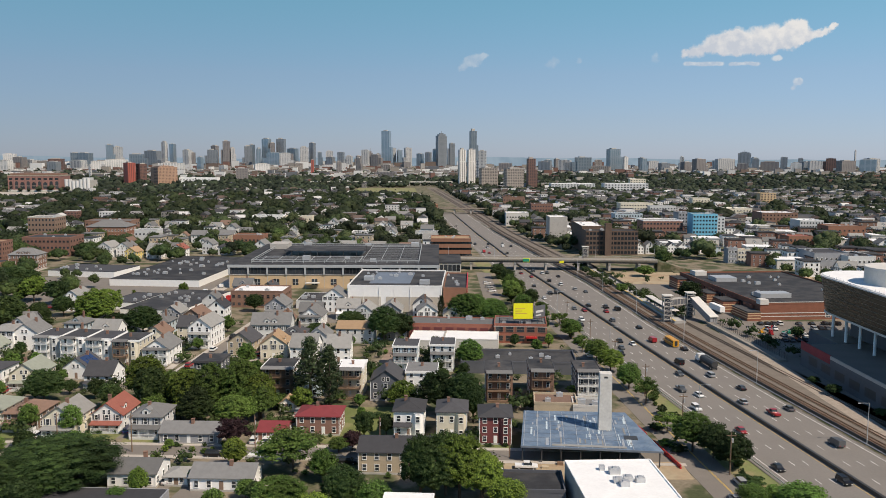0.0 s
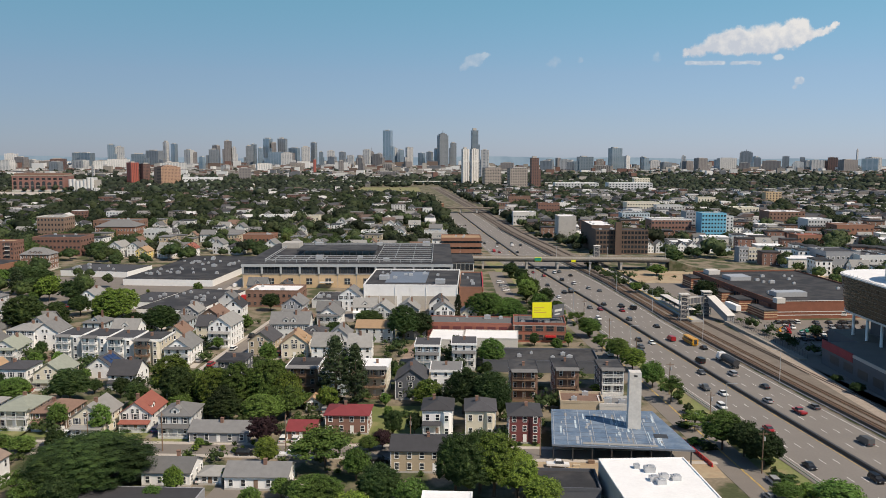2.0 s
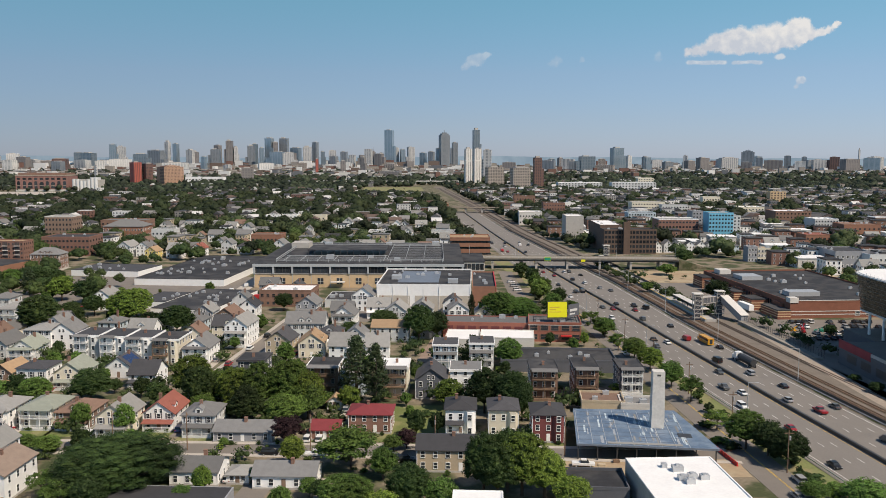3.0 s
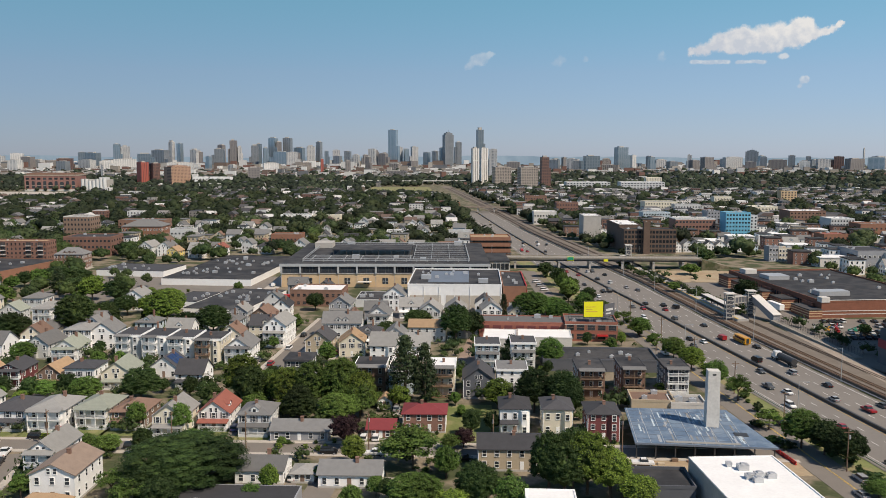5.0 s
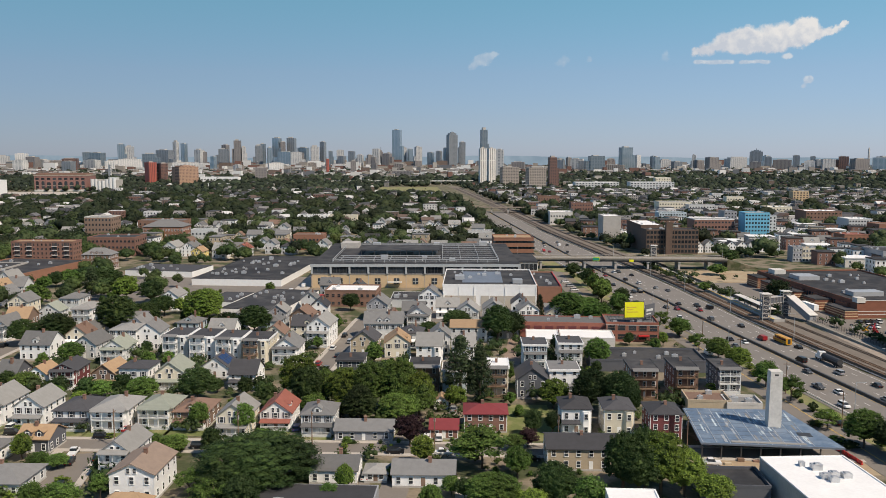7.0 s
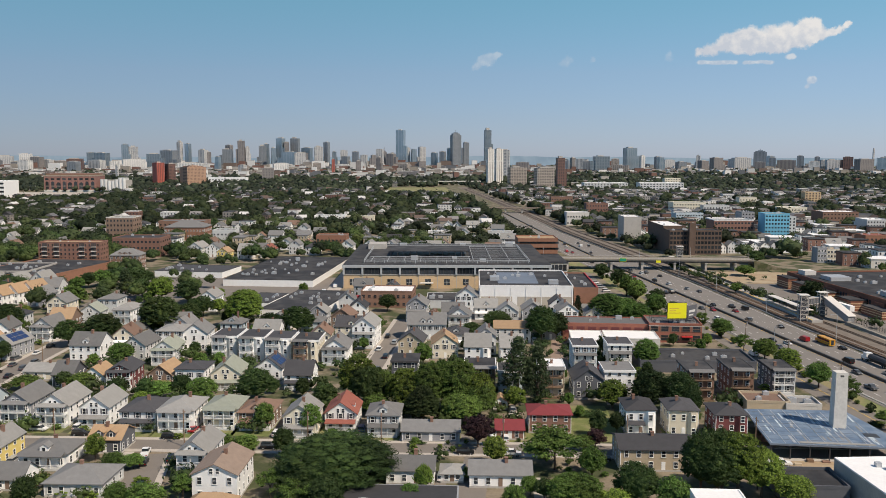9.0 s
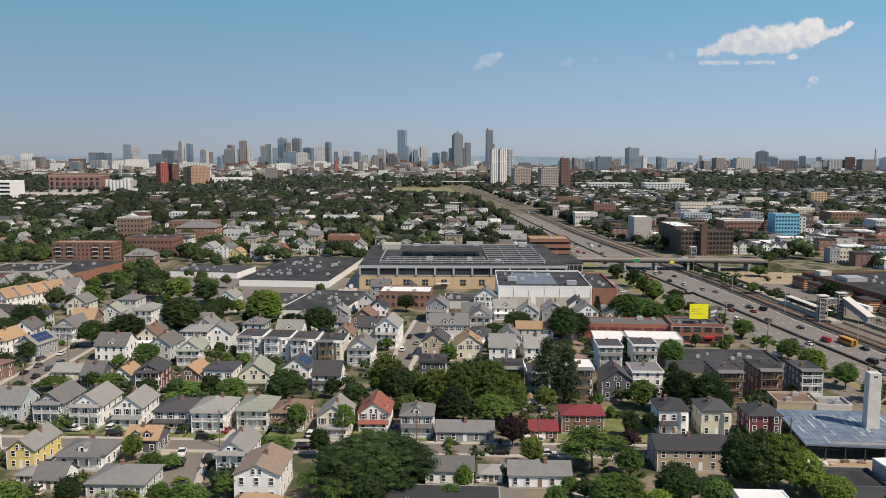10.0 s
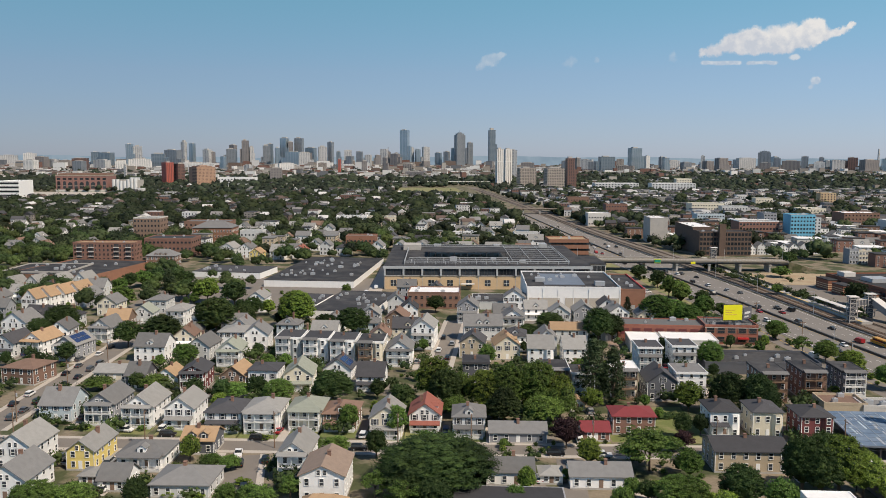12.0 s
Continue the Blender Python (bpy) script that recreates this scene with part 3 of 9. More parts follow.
# ---- trees ----
def crown_mesh(name, seed, lobes, leaves, size, key, shape="round"):
    """A crown about 1 m high and 1 m across: lobes of small bent leaf clumps."""
    r = np.random.RandomState(seed)
    cs, rs = [], []
    for i in range(lobes):
        a, u = r.uniform(0, 6.283), r.uniform(0, 1)
        if shape == "round":
            zz = 1.0 - 1.36 * (i + 0.3) / lobes
            a = i * 2.39996 + r.uniform(-0.35, 0.35)
            ring = math.sqrt(max(0.0, 1 - zz * zz))
            q = r.uniform(0.26, 0.36) if lobes < 80 else r.uniform(0.30, 0.40)
            cs.append((math.cos(a) * ring * q, math.sin(a) * ring * q, 0.43 + zz * q * 1.12))
            rs.append(r.uniform(0.09, 0.16) if lobes < 80 else r.uniform(0.045, 0.08))
        elif shape == "pine":
            zz = (i + 0.5) / lobes
            a = i * 2.39996 + r.uniform(-0.4, 0.4)
            lim = (0.36 * min(1.0, (1.02 - zz) * 1.7) * (0.82 + 0.18 * math.sin(zz * 30 + 1))) * r.uniform(0.6, 1.1) + 0.02
            cs.append((math.cos(a) * lim, math.sin(a) * lim, zz * 0.96))
            rs.append(r.uniform(0.09, 0.15))
        else:
            zz = r.uniform(0.45, 0.85)
            lim = 0.42 * u**0.5
            cs.append((math.cos(a) * lim, math.sin(a) * lim, zz - 0.5 * lim * lim * 2))
            rs.append(r.uniform(0.10, 0.16))
    cs, rs = np.array(cs), np.array(rs)
    k = r.randint(0, lobes, leaves)
    n = r.normal(size=(leaves, 3))
    n /= np.linalg.norm(n, axis=1)[:, None]
    if shape == "round":
        out = cs[k] - np.array([0, 0, 0.40])
        n = n + out / np.linalg.norm(out, axis=1)[:, None] * 0.75
        n /= np.linalg.norm(n, axis=1)[:, None]
    n[:, 2] = np.abs(n[:, 2]) * 0.9 + n[:, 2] * 0.1 if shape != "pine" else n[:, 2]
    flat = np.array([1, 1, 0.75]) if shape != "pine" else np.array([1, 1, 0.35])
    p = cs[k] + n * rs[k][:, None] * flat * r.uniform(0.65, 1.3, (leaves, 1))
    up = n + r.normal(size=(leaves, 3)) * 0.6
    up /= np.linalg.norm(up, axis=1)[:, None]
    t1 = np.cross(up, r.normal(size=(leaves, 3)))
    t1 /= np.linalg.norm(t1, axis=1)[:, None] + 1e-9
    t2 = np.cross(up, t1)
    s = size * r.uniform(0.55, 1.25, (leaves, 1))
    v = np.stack([p + t1 * s * 1.2, p + t2 * s - up * s * 0.2, p - t1 * s - t2 * s * 0.6 - up * s * 0.15], 1).reshape(-1, 3)
    f = np.arange(leaves * 3).reshape(-1, 3).tolist()
    v = v.tolist()
    ico = bmesh.new()
    bmesh.ops.create_icosphere(ico, subdivisions=1, radius=1.0)
    sv = np.array([(1, 0, 0), (0, 1, 0), (-1, 0, 0), (0, -1, 0), (0, 0, 1), (0, 0, -1)], float)
    sf = [[0, 1, 4], [1, 2, 4], [2, 3, 4], [3, 0, 4], [1, 0, 5], [2, 1, 5], [3, 2, 5], [0, 3, 5]]
    iv, jf = np.array([w.co[:] for w in ico.verts]), [[w.index for w in q.verts] for q in ico.faces]
    ico.free()
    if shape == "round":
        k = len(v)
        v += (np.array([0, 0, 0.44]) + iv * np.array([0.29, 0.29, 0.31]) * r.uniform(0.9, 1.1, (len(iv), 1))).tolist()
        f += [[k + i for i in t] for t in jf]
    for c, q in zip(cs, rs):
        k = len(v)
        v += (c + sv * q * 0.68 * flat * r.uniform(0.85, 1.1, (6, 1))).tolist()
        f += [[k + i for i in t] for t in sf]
    me = bpy.data.meshes.new(name)
    me.from_pydata(v, [], f)
    me.materials.append(M[key])
    # inner lobes get the green that carries the gap shade
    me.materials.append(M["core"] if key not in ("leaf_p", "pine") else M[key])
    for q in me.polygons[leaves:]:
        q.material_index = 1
    return me


def trunk_mesh(seed):
    r = random.Random(seed)
    bm = bmesh.new()
    cyl(bm, 0, 0, 0, 0.42, 0.032, 0.02, 7)
    for i in range(5):
        a = 6.283 * i / 5 + r.uniform(-0.4, 0.4)
        b2 = bmesh.new()
        cyl(b2, 0, 0, 0, 0.42, 0.014, 0.004, 5)
        me = bpy.data.meshes.new("limb")
        b2.to_mesh(me)
        b2.free()
        me.transform(Matrix.Translation((0, 0, r.uniform(0.24, 0.4))) @ pose(0, 0, 0, 0, r.uniform(25, 50), math.degrees(a)))
        bm.from_mesh(me)
        bpy.data.meshes.remove(me)
    return mesh_of("trunk", bm, M["bark"])


TRUNKS = [trunk_mesh(i) for i in range(3)]
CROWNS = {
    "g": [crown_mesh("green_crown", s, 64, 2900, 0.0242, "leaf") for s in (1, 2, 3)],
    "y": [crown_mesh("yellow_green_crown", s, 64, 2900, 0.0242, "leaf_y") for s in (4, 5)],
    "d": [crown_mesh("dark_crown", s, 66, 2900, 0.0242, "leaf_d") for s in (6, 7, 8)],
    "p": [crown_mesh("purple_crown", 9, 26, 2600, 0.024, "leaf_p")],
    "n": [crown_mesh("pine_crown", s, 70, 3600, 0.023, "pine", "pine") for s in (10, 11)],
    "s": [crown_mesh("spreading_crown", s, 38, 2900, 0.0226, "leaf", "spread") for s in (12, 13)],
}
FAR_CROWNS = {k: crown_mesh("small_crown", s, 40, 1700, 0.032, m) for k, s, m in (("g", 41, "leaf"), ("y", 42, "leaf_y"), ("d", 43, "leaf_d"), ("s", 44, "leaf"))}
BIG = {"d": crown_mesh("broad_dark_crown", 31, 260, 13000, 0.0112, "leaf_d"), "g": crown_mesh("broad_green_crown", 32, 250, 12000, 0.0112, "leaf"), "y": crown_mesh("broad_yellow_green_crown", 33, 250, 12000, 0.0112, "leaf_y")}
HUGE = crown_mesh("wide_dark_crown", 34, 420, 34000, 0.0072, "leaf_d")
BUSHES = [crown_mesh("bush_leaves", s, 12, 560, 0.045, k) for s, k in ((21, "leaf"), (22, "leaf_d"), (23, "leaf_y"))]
TREE_LABEL = {"g": "leafy green broadleaf tree standing among houses", "y": "bright yellow-green broadleaf tree", "d": "dense dark green broadleaf tree", "p": "dark purple-leaved tree beside a house",
              "n": "tall dark green pine tree", "s": "spreading light green tree beside the street"}


def tree(x, y, h, w, kind="g", z=0.0, low=0.05):
    """A tree h metres high and w across."""
    r = random.Random(int(abs(x) * 31 + abs(y) * 17))
    T = thing("tree", x, y, z, r.uniform(0, 360), TREE_LABEL[kind], "tree", "trees")
    t = part("trunk", r.choice(TRUNKS), None, T)
    t.scale = (max(0.5, h * 0.9) * 0.9, max(0.5, h * 0.9) * 0.9, h * (1.1 if kind == "n" else 0.95))
    c = part("crown", FAR_CROWNS.get(kind, CROWNS[kind][0]) if y > 430 or (h < 9.6 and y > 240 and w < 8.6) else r.choice(CROWNS[kind]) if w < 11.5 or kind not in BIG else HUGE if w > 30 else BIG[kind], None, T)
    c.scale = (w, w * r.uniform(0.9, 1.1), h * (1 - low))
    c.location = (0, 0, h * low)
    return T


def bush(x, y, w, h, kind="g"):
    B = new("bush", random.Random(int(x * 7 + y)).choice(BUSHES))
    B.matrix_world = pose(x, y, -0.19 * h, 0, 0, rng.uniform(0, 360)) @ Matrix.Diagonal((w, w, h * 1.15, 1))
    return tagged(B, "rounded green bush growing on the ground", "bush", "bushes")


def hedge(x, y, w, d, h, rot=-2.0):
    B = new("hedge", BUSHES[1])
    B.matrix_world = pose(x, y, -0.2 * h, 0, 0, rot) @ Matrix.Diagonal((w, d, h * 1.2, 1))
    return tagged(B, "clipped dark green hedge in a front yard", "hedge", "hedges")


# ---- vehicles ----
PAINT = {"black": (0.012, 0.012, 0.014), "white": (0.75, 0.75, 0.74), "silver": (0.42, 0.43, 0.44), "grey": (0.12, 0.125, 0.13), "red": (0.30, 0.02, 0.025), "blue": (0.03, 0.07, 0.20), "amber": (0.62, 0.30, 0.02), "teal": (0.03, 0.25, 0.17)}
PM = {k: mat("car_paint_" + k, c, 0.28, 0.05, 0.6, metal=0.25 if k in ("silver", "grey") else 0.0) for k, c in PAINT.items()}
TYRE = mat("tyre_rubber", (0.02, 0.02, 0.02), 0.9, 0.1, 2)
LAMP = mat("headlight", (0.75, 0.75, 0.72), 0.15, 0.05, 2)
TAIL = mat("tail_light", (0.35, 0.015, 0.012), 0.25, 0.05, 2)
SHAPE = {  # length, width, lower body outline and cabin outline along the length
    "sedan": (4.7, 1.82, [(-2.35, .35), (2.35, .35), (2.33, .72), (1.25, .90), (-1.6, .95), (-2.33, .85)], [(-1.75, .92), (1.2, .90), (.45, 1.42), (-1.0, 1.44)]),
    "suv": (4.75, 1.92, [(-2.37, .4), (2.37, .4), (2.35, .9), (1.35, 1.08), (-2.35, 1.08)], [(-2.3, 1.06), (1.3, 1.06), (.6, 1.68), (-2.1, 1.72)]),
    "pickup": (5.8, 2.0, [(-2.9, .5), (2.9, .5), (2.88, 1.05), (1.5, 1.18), (-2.88, 1.15)], [(-.7, 1.14), (1.5, 1.16), (.8, 1.84), (-.5, 1.86)]),
    "van": (5.6, 2.05, [(-2.8, .4), (2.8, .4), (2.75, 1.0), (1.9, 1.25), (1.2, 2.1), (-2.75, 2.15)], [(.9, 1.3), (1.88, 1.28), (1.25, 2.0), (.9, 2.0)]),
}
WHEEL = bmesh.new()
cyl(WHEEL, 0, 0, -0.11, 0.11, 0.34, 0.34, 12, 0)
cyl(WHEEL, 0, 0, -0.12, 0.12, 0.2, 0.2, 10, 1)
WHEEL = mesh_of("wheel", WHEEL, TYRE, M["metal"])
CARMESH = {}


def car(x, y, rot, kind="sedan", paint="black", z=0.0, label=""):
    """A car whose nose points along local +x."""
    L, W, low, cab = SHAPE[kind]
    if (kind, paint) not in CARMESH:
        bm = bmesh.new()
        prism(bm, low, "y", -W / 2, W / 2)
        bmesh.ops.bevel(bm, geom=[e for e in bm.edges], offset=0.08, segments=2, affect="EDGES")
        body = mesh_of("body", bm, PM[paint])
        bm = bmesh.new()
        prism(bm, cab, "y", -W / 2 + 0.1, W / 2 - 0.1)
        top = sorted(bm.verts, key=lambda v: -v.co.z)[:4]
        for v in top:
            v.co.y *= 0.84
        glass = mesh_of("glazing", bm, M["glass"])
        zt, xa, xb = max(p[1] for p in cab), sorted(p[0] for p in cab)[1], sorted(p[0] for p in cab)[2]
        roof = mesh_of("roof", boxes((xa - 0.03, xb + 0.05, -W * 0.4, W * 0.4, zt - 0.03, zt + 0.04)), PM[paint])
        CARMESH[kind, paint] = (body, glass, roof)
    C = thing("car", x, y, z, rot, label or f"{paint} {'van' if kind == 'van' else kind if kind != 'suv' else 'sport utility car'} on the asphalt", "van" if kind == "van" else "car", "cars")
    for nm, me in zip(("body", "glazing", "roof"), CARMESH[kind, paint]):
        part(nm, me, None, C)
    if y > 340:
        if "far_wheels" not in CARMESH:
            bm = bmesh.new()
            for sx in (-1.46, 1.46):
                for sy in (-0.8, 0.8):
                    box(bm, sx - 0.33, sx + 0.33, sy - 0.11, sy + 0.11, 0, 0.66)
            CARMESH["far_wheels"] = mesh_of("running_gear", bm, TYRE)
        part("running_gear", CARMESH["far_wheels"], None, C)
        return C
    for sx in (-0.31, 0.31):
        for sy in (-1, 1):
            wv = part("wheel", WHEEL, None, C)
            wv.matrix_basis = pose(sx * L, sy * (W / 2 - 0.12), 0.34, 90, 0, 0)
    if y < 330:
        part("headlight", boxes((L / 2 - 0.06, L / 2 + 0.015, -W / 2 + 0.15, -W / 2 + 0.5, 0.62, 0.76)), LAMP, C)
        part("headlight", boxes((L / 2 - 0.06, L / 2 + 0.015, W / 2 - 0.5, W / 2 - 0.15, 0.62, 0.76)), LAMP, C)
        part("tail_light", boxes((-L / 2 - 0.015, -L / 2 + 0.06, -W / 2 + 0.15, -W / 2 + 0.5, 0.7, 0.85)), TAIL, C)
        part("tail_light", boxes((-L / 2 - 0.015, -L / 2 + 0.06, W / 2 - 0.5, W / 2 - 0.15, 0.7, 0.85)), TAIL, C)
    return C


def pole(x, y, h=10.5, arm=True, rot=0.0):
    P = thing("utility_pole", x, y, 0, rot, "weathered wooden utility pole with a crossarm", "utility pole", "utility poles")
    bm = bmesh.new()
    cyl(bm, 0, 0, 0, h, 0.17, 0.12, 7)
    part("shaft", bm, M["wood"], P)
    if arm:
        part("crossarm", boxes((-1.2, 1.2, -0.22, -0.1, h - 0.9, h - 0.72)), M["wood"], P)
        bm = bmesh.new()
        cyl(bm, 0.35, 0, h - 2.6, h - 1.6, 0.25, 0.25, 8)
        part("transformer", bm, M["metal"], P)
    return P


def lamp_post(x, y, rot, h=12.0):
    P = thing("street_lamp", x, y, 0, rot, "slender grey metal street lamp with a long arm", "street lamp", "street lamps")
    bm = bmesh.new()
    cyl(bm, 0, 0, 0, h, 0.14, 0.08, 7)
    part("shaft", bm, M["metal"], P)
    part("arm", boxes((0.0, 2.6, -0.05, 0.05, h - 0.1, h)), M["metal"], P)
    part("lamp_head", boxes((2.3, 3.1, -0.15, 0.15, h - 0.18, h - 0.02)), M["metal"], P)
    return P


# ---- ground, roads and railway ----
def rise(y):
    """Height of the ground: level all the way to the edge of the city."""
    return 0.0


bm = bmesh.new()
ys = [-900, -400, 0, 400, 800, 1200, 1700, 2200] + [2800, 3400, 4000] + [4250 + 50 * i for i in range(15)] + [5900]
xs = [-4200, -2800, -1800, -900, -300, 300, 900, 1800, 2800, 4200]
grid = [[bm.verts.new((a, b, rise(b))) for a in xs] for b in ys]
for j in range(len(ys) - 1):
    for i in range(len(xs) - 1):
        bm.faces.new((grid[j][i], grid[j][i + 1], grid[j + 1][i + 1], grid[j + 1][i]))
ground = new("ground", mesh_of("ground", bm, M["ground"]))
tagged(ground, "patchy lawns, verges and yards between streets", "ground", kind="structure")


def interp(y, pts):
    if y <= pts[0][0]:
        (a, va), (b, vb) = pts[0], pts[1]
    else:
        for (a, va), (b, vb) in zip(pts, pts[1:]):
            if y <= b:
                break
    return va + (vb - va) * (y - a) / (b - a)


MED = [(0, 118), (225, 92), (264, 87.2), (357, 76.5), (428, 69), (475, 63.2), (598, 49), (850, 28), (1130, 8), (1500, -22), (2100, -72)]
REDGE = [(0, 18), (300, 18), (397, 19), (520, 25), (600, 25), (850, 19), (2100, 18)]


def med(y):
    return interp(y, MED)


def strip(name, y0, y1, left, right, z, material, step=20.0, thick=0.0):
    """A band of ground that follows the highway; left and right are functions of y."""
    bm = bmesh.new()
    n = max(1, int((y1 - y0) / step))
    prev = None
    for i in range(n + 1):
        y = y0 + (y1 - y0) * i / n
        a, b = bm.verts.new((left(y), y, z + rise(y))), bm.verts.new((right(y), y, z + rise(y)))
        if prev:
            bm.faces.new((prev[0], prev[1], b, a))
        prev = (a, b)
    if thick:
        r = bmesh.ops.extrude_face_region(bm, geom=bm.faces[:])
        bmesh.ops.translate(bm, verts=[v for v in r["geom"] if isinstance(v, bmesh.types.BMVert)], vec=(0, 0, -thick))
        bmesh.ops.recalc_face_normals(bm, faces=bm.faces[:])
    return new(name, mesh_of(name, bm, material))


hw = strip("highway", 60, 1150, lambda y: med(y) - 19, lambda y: med(y) + interp(y, REDGE), 0.06, M["highway"])
tagged(hw, "wide grey asphalt highway with white lane lines", "road", kind="structure")
bal = strip("railway_bed", 60, 2000, lambda y: med(y) + interp(y, REDGE) + 1.2, lambda y: med(y) + interp(y, REDGE) + 24, 0.05, M["ballast"])
tagged(bal, "brown ballast bed under the railway tracks", "railway bed", kind="structure")
verge = strip("verge", 60, 620, lambda y: med(y) - 30, lambda y: med(y) - 19.05, 0.03, M["drygrass"])
tagged(verge, "dry grass verge beside the highway", "verge", kind="structure")


def ribbon(name, y0, y1, off, w, z, h, material, step=15.0):
    f = off if callable(off) else (lambda y: off)
    return strip(name, y0, y1, lambda y: med(y) + f(y) - w / 2, lambda y: med(y) + f(y) + w / 2, z + h, material, step, h)


tagged(ribbon("median_barrier", 80, 1130, 0, 0.75, 0.05, 0.95, M["dmetal"]), "long dark concrete barrier along the highway's middle", "barrier", kind="structure")
for off in (-0.95, 0.95):
    tagged(ribbon("road_line", 80, 1130, off * 1.25, 0.16, 0.06, 0.012, M["yline"]), "yellow edge line", "road line", kind="structure")
for off in (-16.3,):
    tagged(ribbon("road_line", 80, 1130, off, 0.18, 0.06, 0.012, M["line"]), "white edge line", "road line", kind="structure")
tagged(ribbon("road_line", 80, 1130, lambda y: interp(y, REDGE) - 1.6, 0.18, 0.06, 0.012, M["line"]), "white edge line", "road line", kind="structure")
bm = bmesh.new()
for off in (-12.5, -8.85, -5.2, 5.2, 8.85, 12.5):
    y = 100.0 + (off * 1.7) % 6
    while y < 1000:
        xm, s = med(y + 1.5) + off, (med(y + 3) - med(y)) / 3
        v = [bm.verts.new((xm + sx * 0.09 + s * sy, y + 1.5 + sy, 0.075)) for sx, sy in ((-1, -1.6), (1, -1.6), (1, 1.6), (-1, 1.6))]
        bm.faces.new(v)
        y += 12.19
tagged(new("lane_dashes", mesh_of("lane_dashes", bm, M["line"])), "broken white lane lines on the highway", "road marking", kind="stuff")
for off, (ya, yb) in ((-18.6, (90, 600)), (lambda y: interp(y, REDGE) + 0.4, (60, 1000))):
    tagged(ribbon("guard_rail", ya, yb, off, 0.14, 0.55, 0.32, M["metal"]), "grey metal guard rail beside the highway", "guard rail", kind="structure")
tagged(ribbon("trackside_fence", 60, 900, lambda y: interp(y, REDGE) + 1.6, 0.12, 0.05, 1.25, M["dmetal"]), "low dark fence between the highway and the tracks", "fence", kind="structure")
for o in (5.3, 9.7, 18.2):
    tagged(ribbon("track_bed", 60, 1900, lambda y, o=o: interp(y, REDGE) + o, 2.9, 0.05, 0.02, M["dark_ballast"]), "dark oily ballast between the rails", "track bed", kind="structure")
for k, o in enumerate((4.6, 6.03, 9.0, 10.43, 17.5, 18.93)):
    tagged(ribbon("rail", 60, 1900, lambda y, o=o: interp(y, REDGE) + o + (max(0, y - 620) * 0.0), 0.14, 0.1, 0.16, M["rail"]), "rusty steel rail on the track bed", "rail", kind="structure")
bm = bmesh.new()
y = 120.0
while y < 520:
    for o in (5.3, 9.7):
        xc = med(y) + interp(y, REDGE) + o
        box(bm, xc - 1.3, xc + 1.3, y, y + 0.24, 0.06, 0.13)
    y += 0.75
tagged(new("railway_sleepers", mesh_of("railway_sleepers", bm, M["wood"])), "wooden sleepers under the railway tracks", "sleepers", kind="stuff")


def road(name, x0, y0, x1, y1, w, z=0.04, material="asphalt", label="grey asphalt street", walks=True):
    """A straight street with raised pavements and kerbs."""
    a, b = Vector((x0, y0, 0)), Vector((x1, y1, 0))
    d = (b - a).normalized()
    n = Vector((-d.y, d.x, 0))
    L = (b - a).length

    def slab(nm, o0, o1, z0, z1, m, lab, cat):
        me = mesh_of(nm, boxes((0, L, o0, o1, z0, z1)), M[m])
        ob = new(nm, me)
        ob.matrix_world = Matrix.Translation(a) @ Matrix.Rotation(math.atan2(d.y, d.x), 4, "Z")
        return tagged(ob, lab, cat, kind="structure")

    slab(name, -w / 2, w / 2, z - 0.2, z, material, label, "road")
    if walks:
        for s in (-1, 1):
            o0, o1 = sorted((s * w / 2 + s * 0.003, s * (w / 2 + 1.9)))
            slab("pavement", o0, o1, -0.2, z + 0.13, "walk", "pale concrete pavement along the street", "pavement")


def patch(name, x0, x1, y0, y1, z, material, label, cat="ground", rot=0.0):
    me = mesh_of(name, boxes((-(x1 - x0) / 2, (x1 - x0) / 2, -(y1 - y0) / 2, (y1 - y0) / 2, -0.15, 0)), M[material])
    ob = new(name, me)
    ob.matrix_world = pose((x0 + x1) / 2, (y0 + y1) / 2, z, 0, 0, rot)
    return tagged(ob, label, cat, kind="structure")


# ---- far facades ----
# skyline stone and tan are greyed, glass lifted to blue: haze in the colour
M["f_glass"] = facade("hazed_blue_glass_facade", (0.40, 0.46, 0.51), (0.27, 0.35, 0.40), 12, 5, 0.7, 0.6, 0.3, 0.65)
M["f_dark"] = facade("hazed_dark_glass_facade", (0.30, 0.34, 0.37), (0.21, 0.26, 0.29), 12, 6, 0.6, 0.6, 0.35, 0.65)
M["f_grey"] = facade("grey_facade", (0.25, 0.27, 0.29), (0.15, 0.175, 0.20), 9, 4.5, 0.5, 0.5, 0.4, 0.3)
M["f_pale"] = facade("pale_facade", (0.47, 0.47, 0.465), (0.17, 0.19, 0.215), 10, 4.5, 0.5, 0.5)
M["f_stripe"] = facade("white_striped_facade", (0.72, 0.70, 0.66), (0.17, 0.17, 0.17), 5.6, 60, 0.3, 0.96)
M["f_white"] = facade("white_facade", (0.64, 0.63, 0.61), (0.30, 0.32, 0.33), 12, 4.5, 0.6, 0.45)
M["f_stone"] = facade("hazed_brown_stone_facade", (0.22, 0.205, 0.20), (0.12, 0.12, 0.125), 9, 4.5, 0.5, 0.5)
M["f_tan"] = facade("hazed_tan_grid_facade", (0.36, 0.32, 0.285), (0.075, 0.07, 0.068), 4.6, 3.6, 0.6, 0.55)
M["f_brown"] = facade("dark_brown_facade", (0.17, 0.10, 0.085), (0.055, 0.045, 0.045), 5.2, 3.6, 0.55, 0.6)
M["f_red"] = facade("red_brick_facade", (0.37, 0.105, 0.08), (0.17, 0.06, 0.052), 7, 60, 0.4, 0.97)
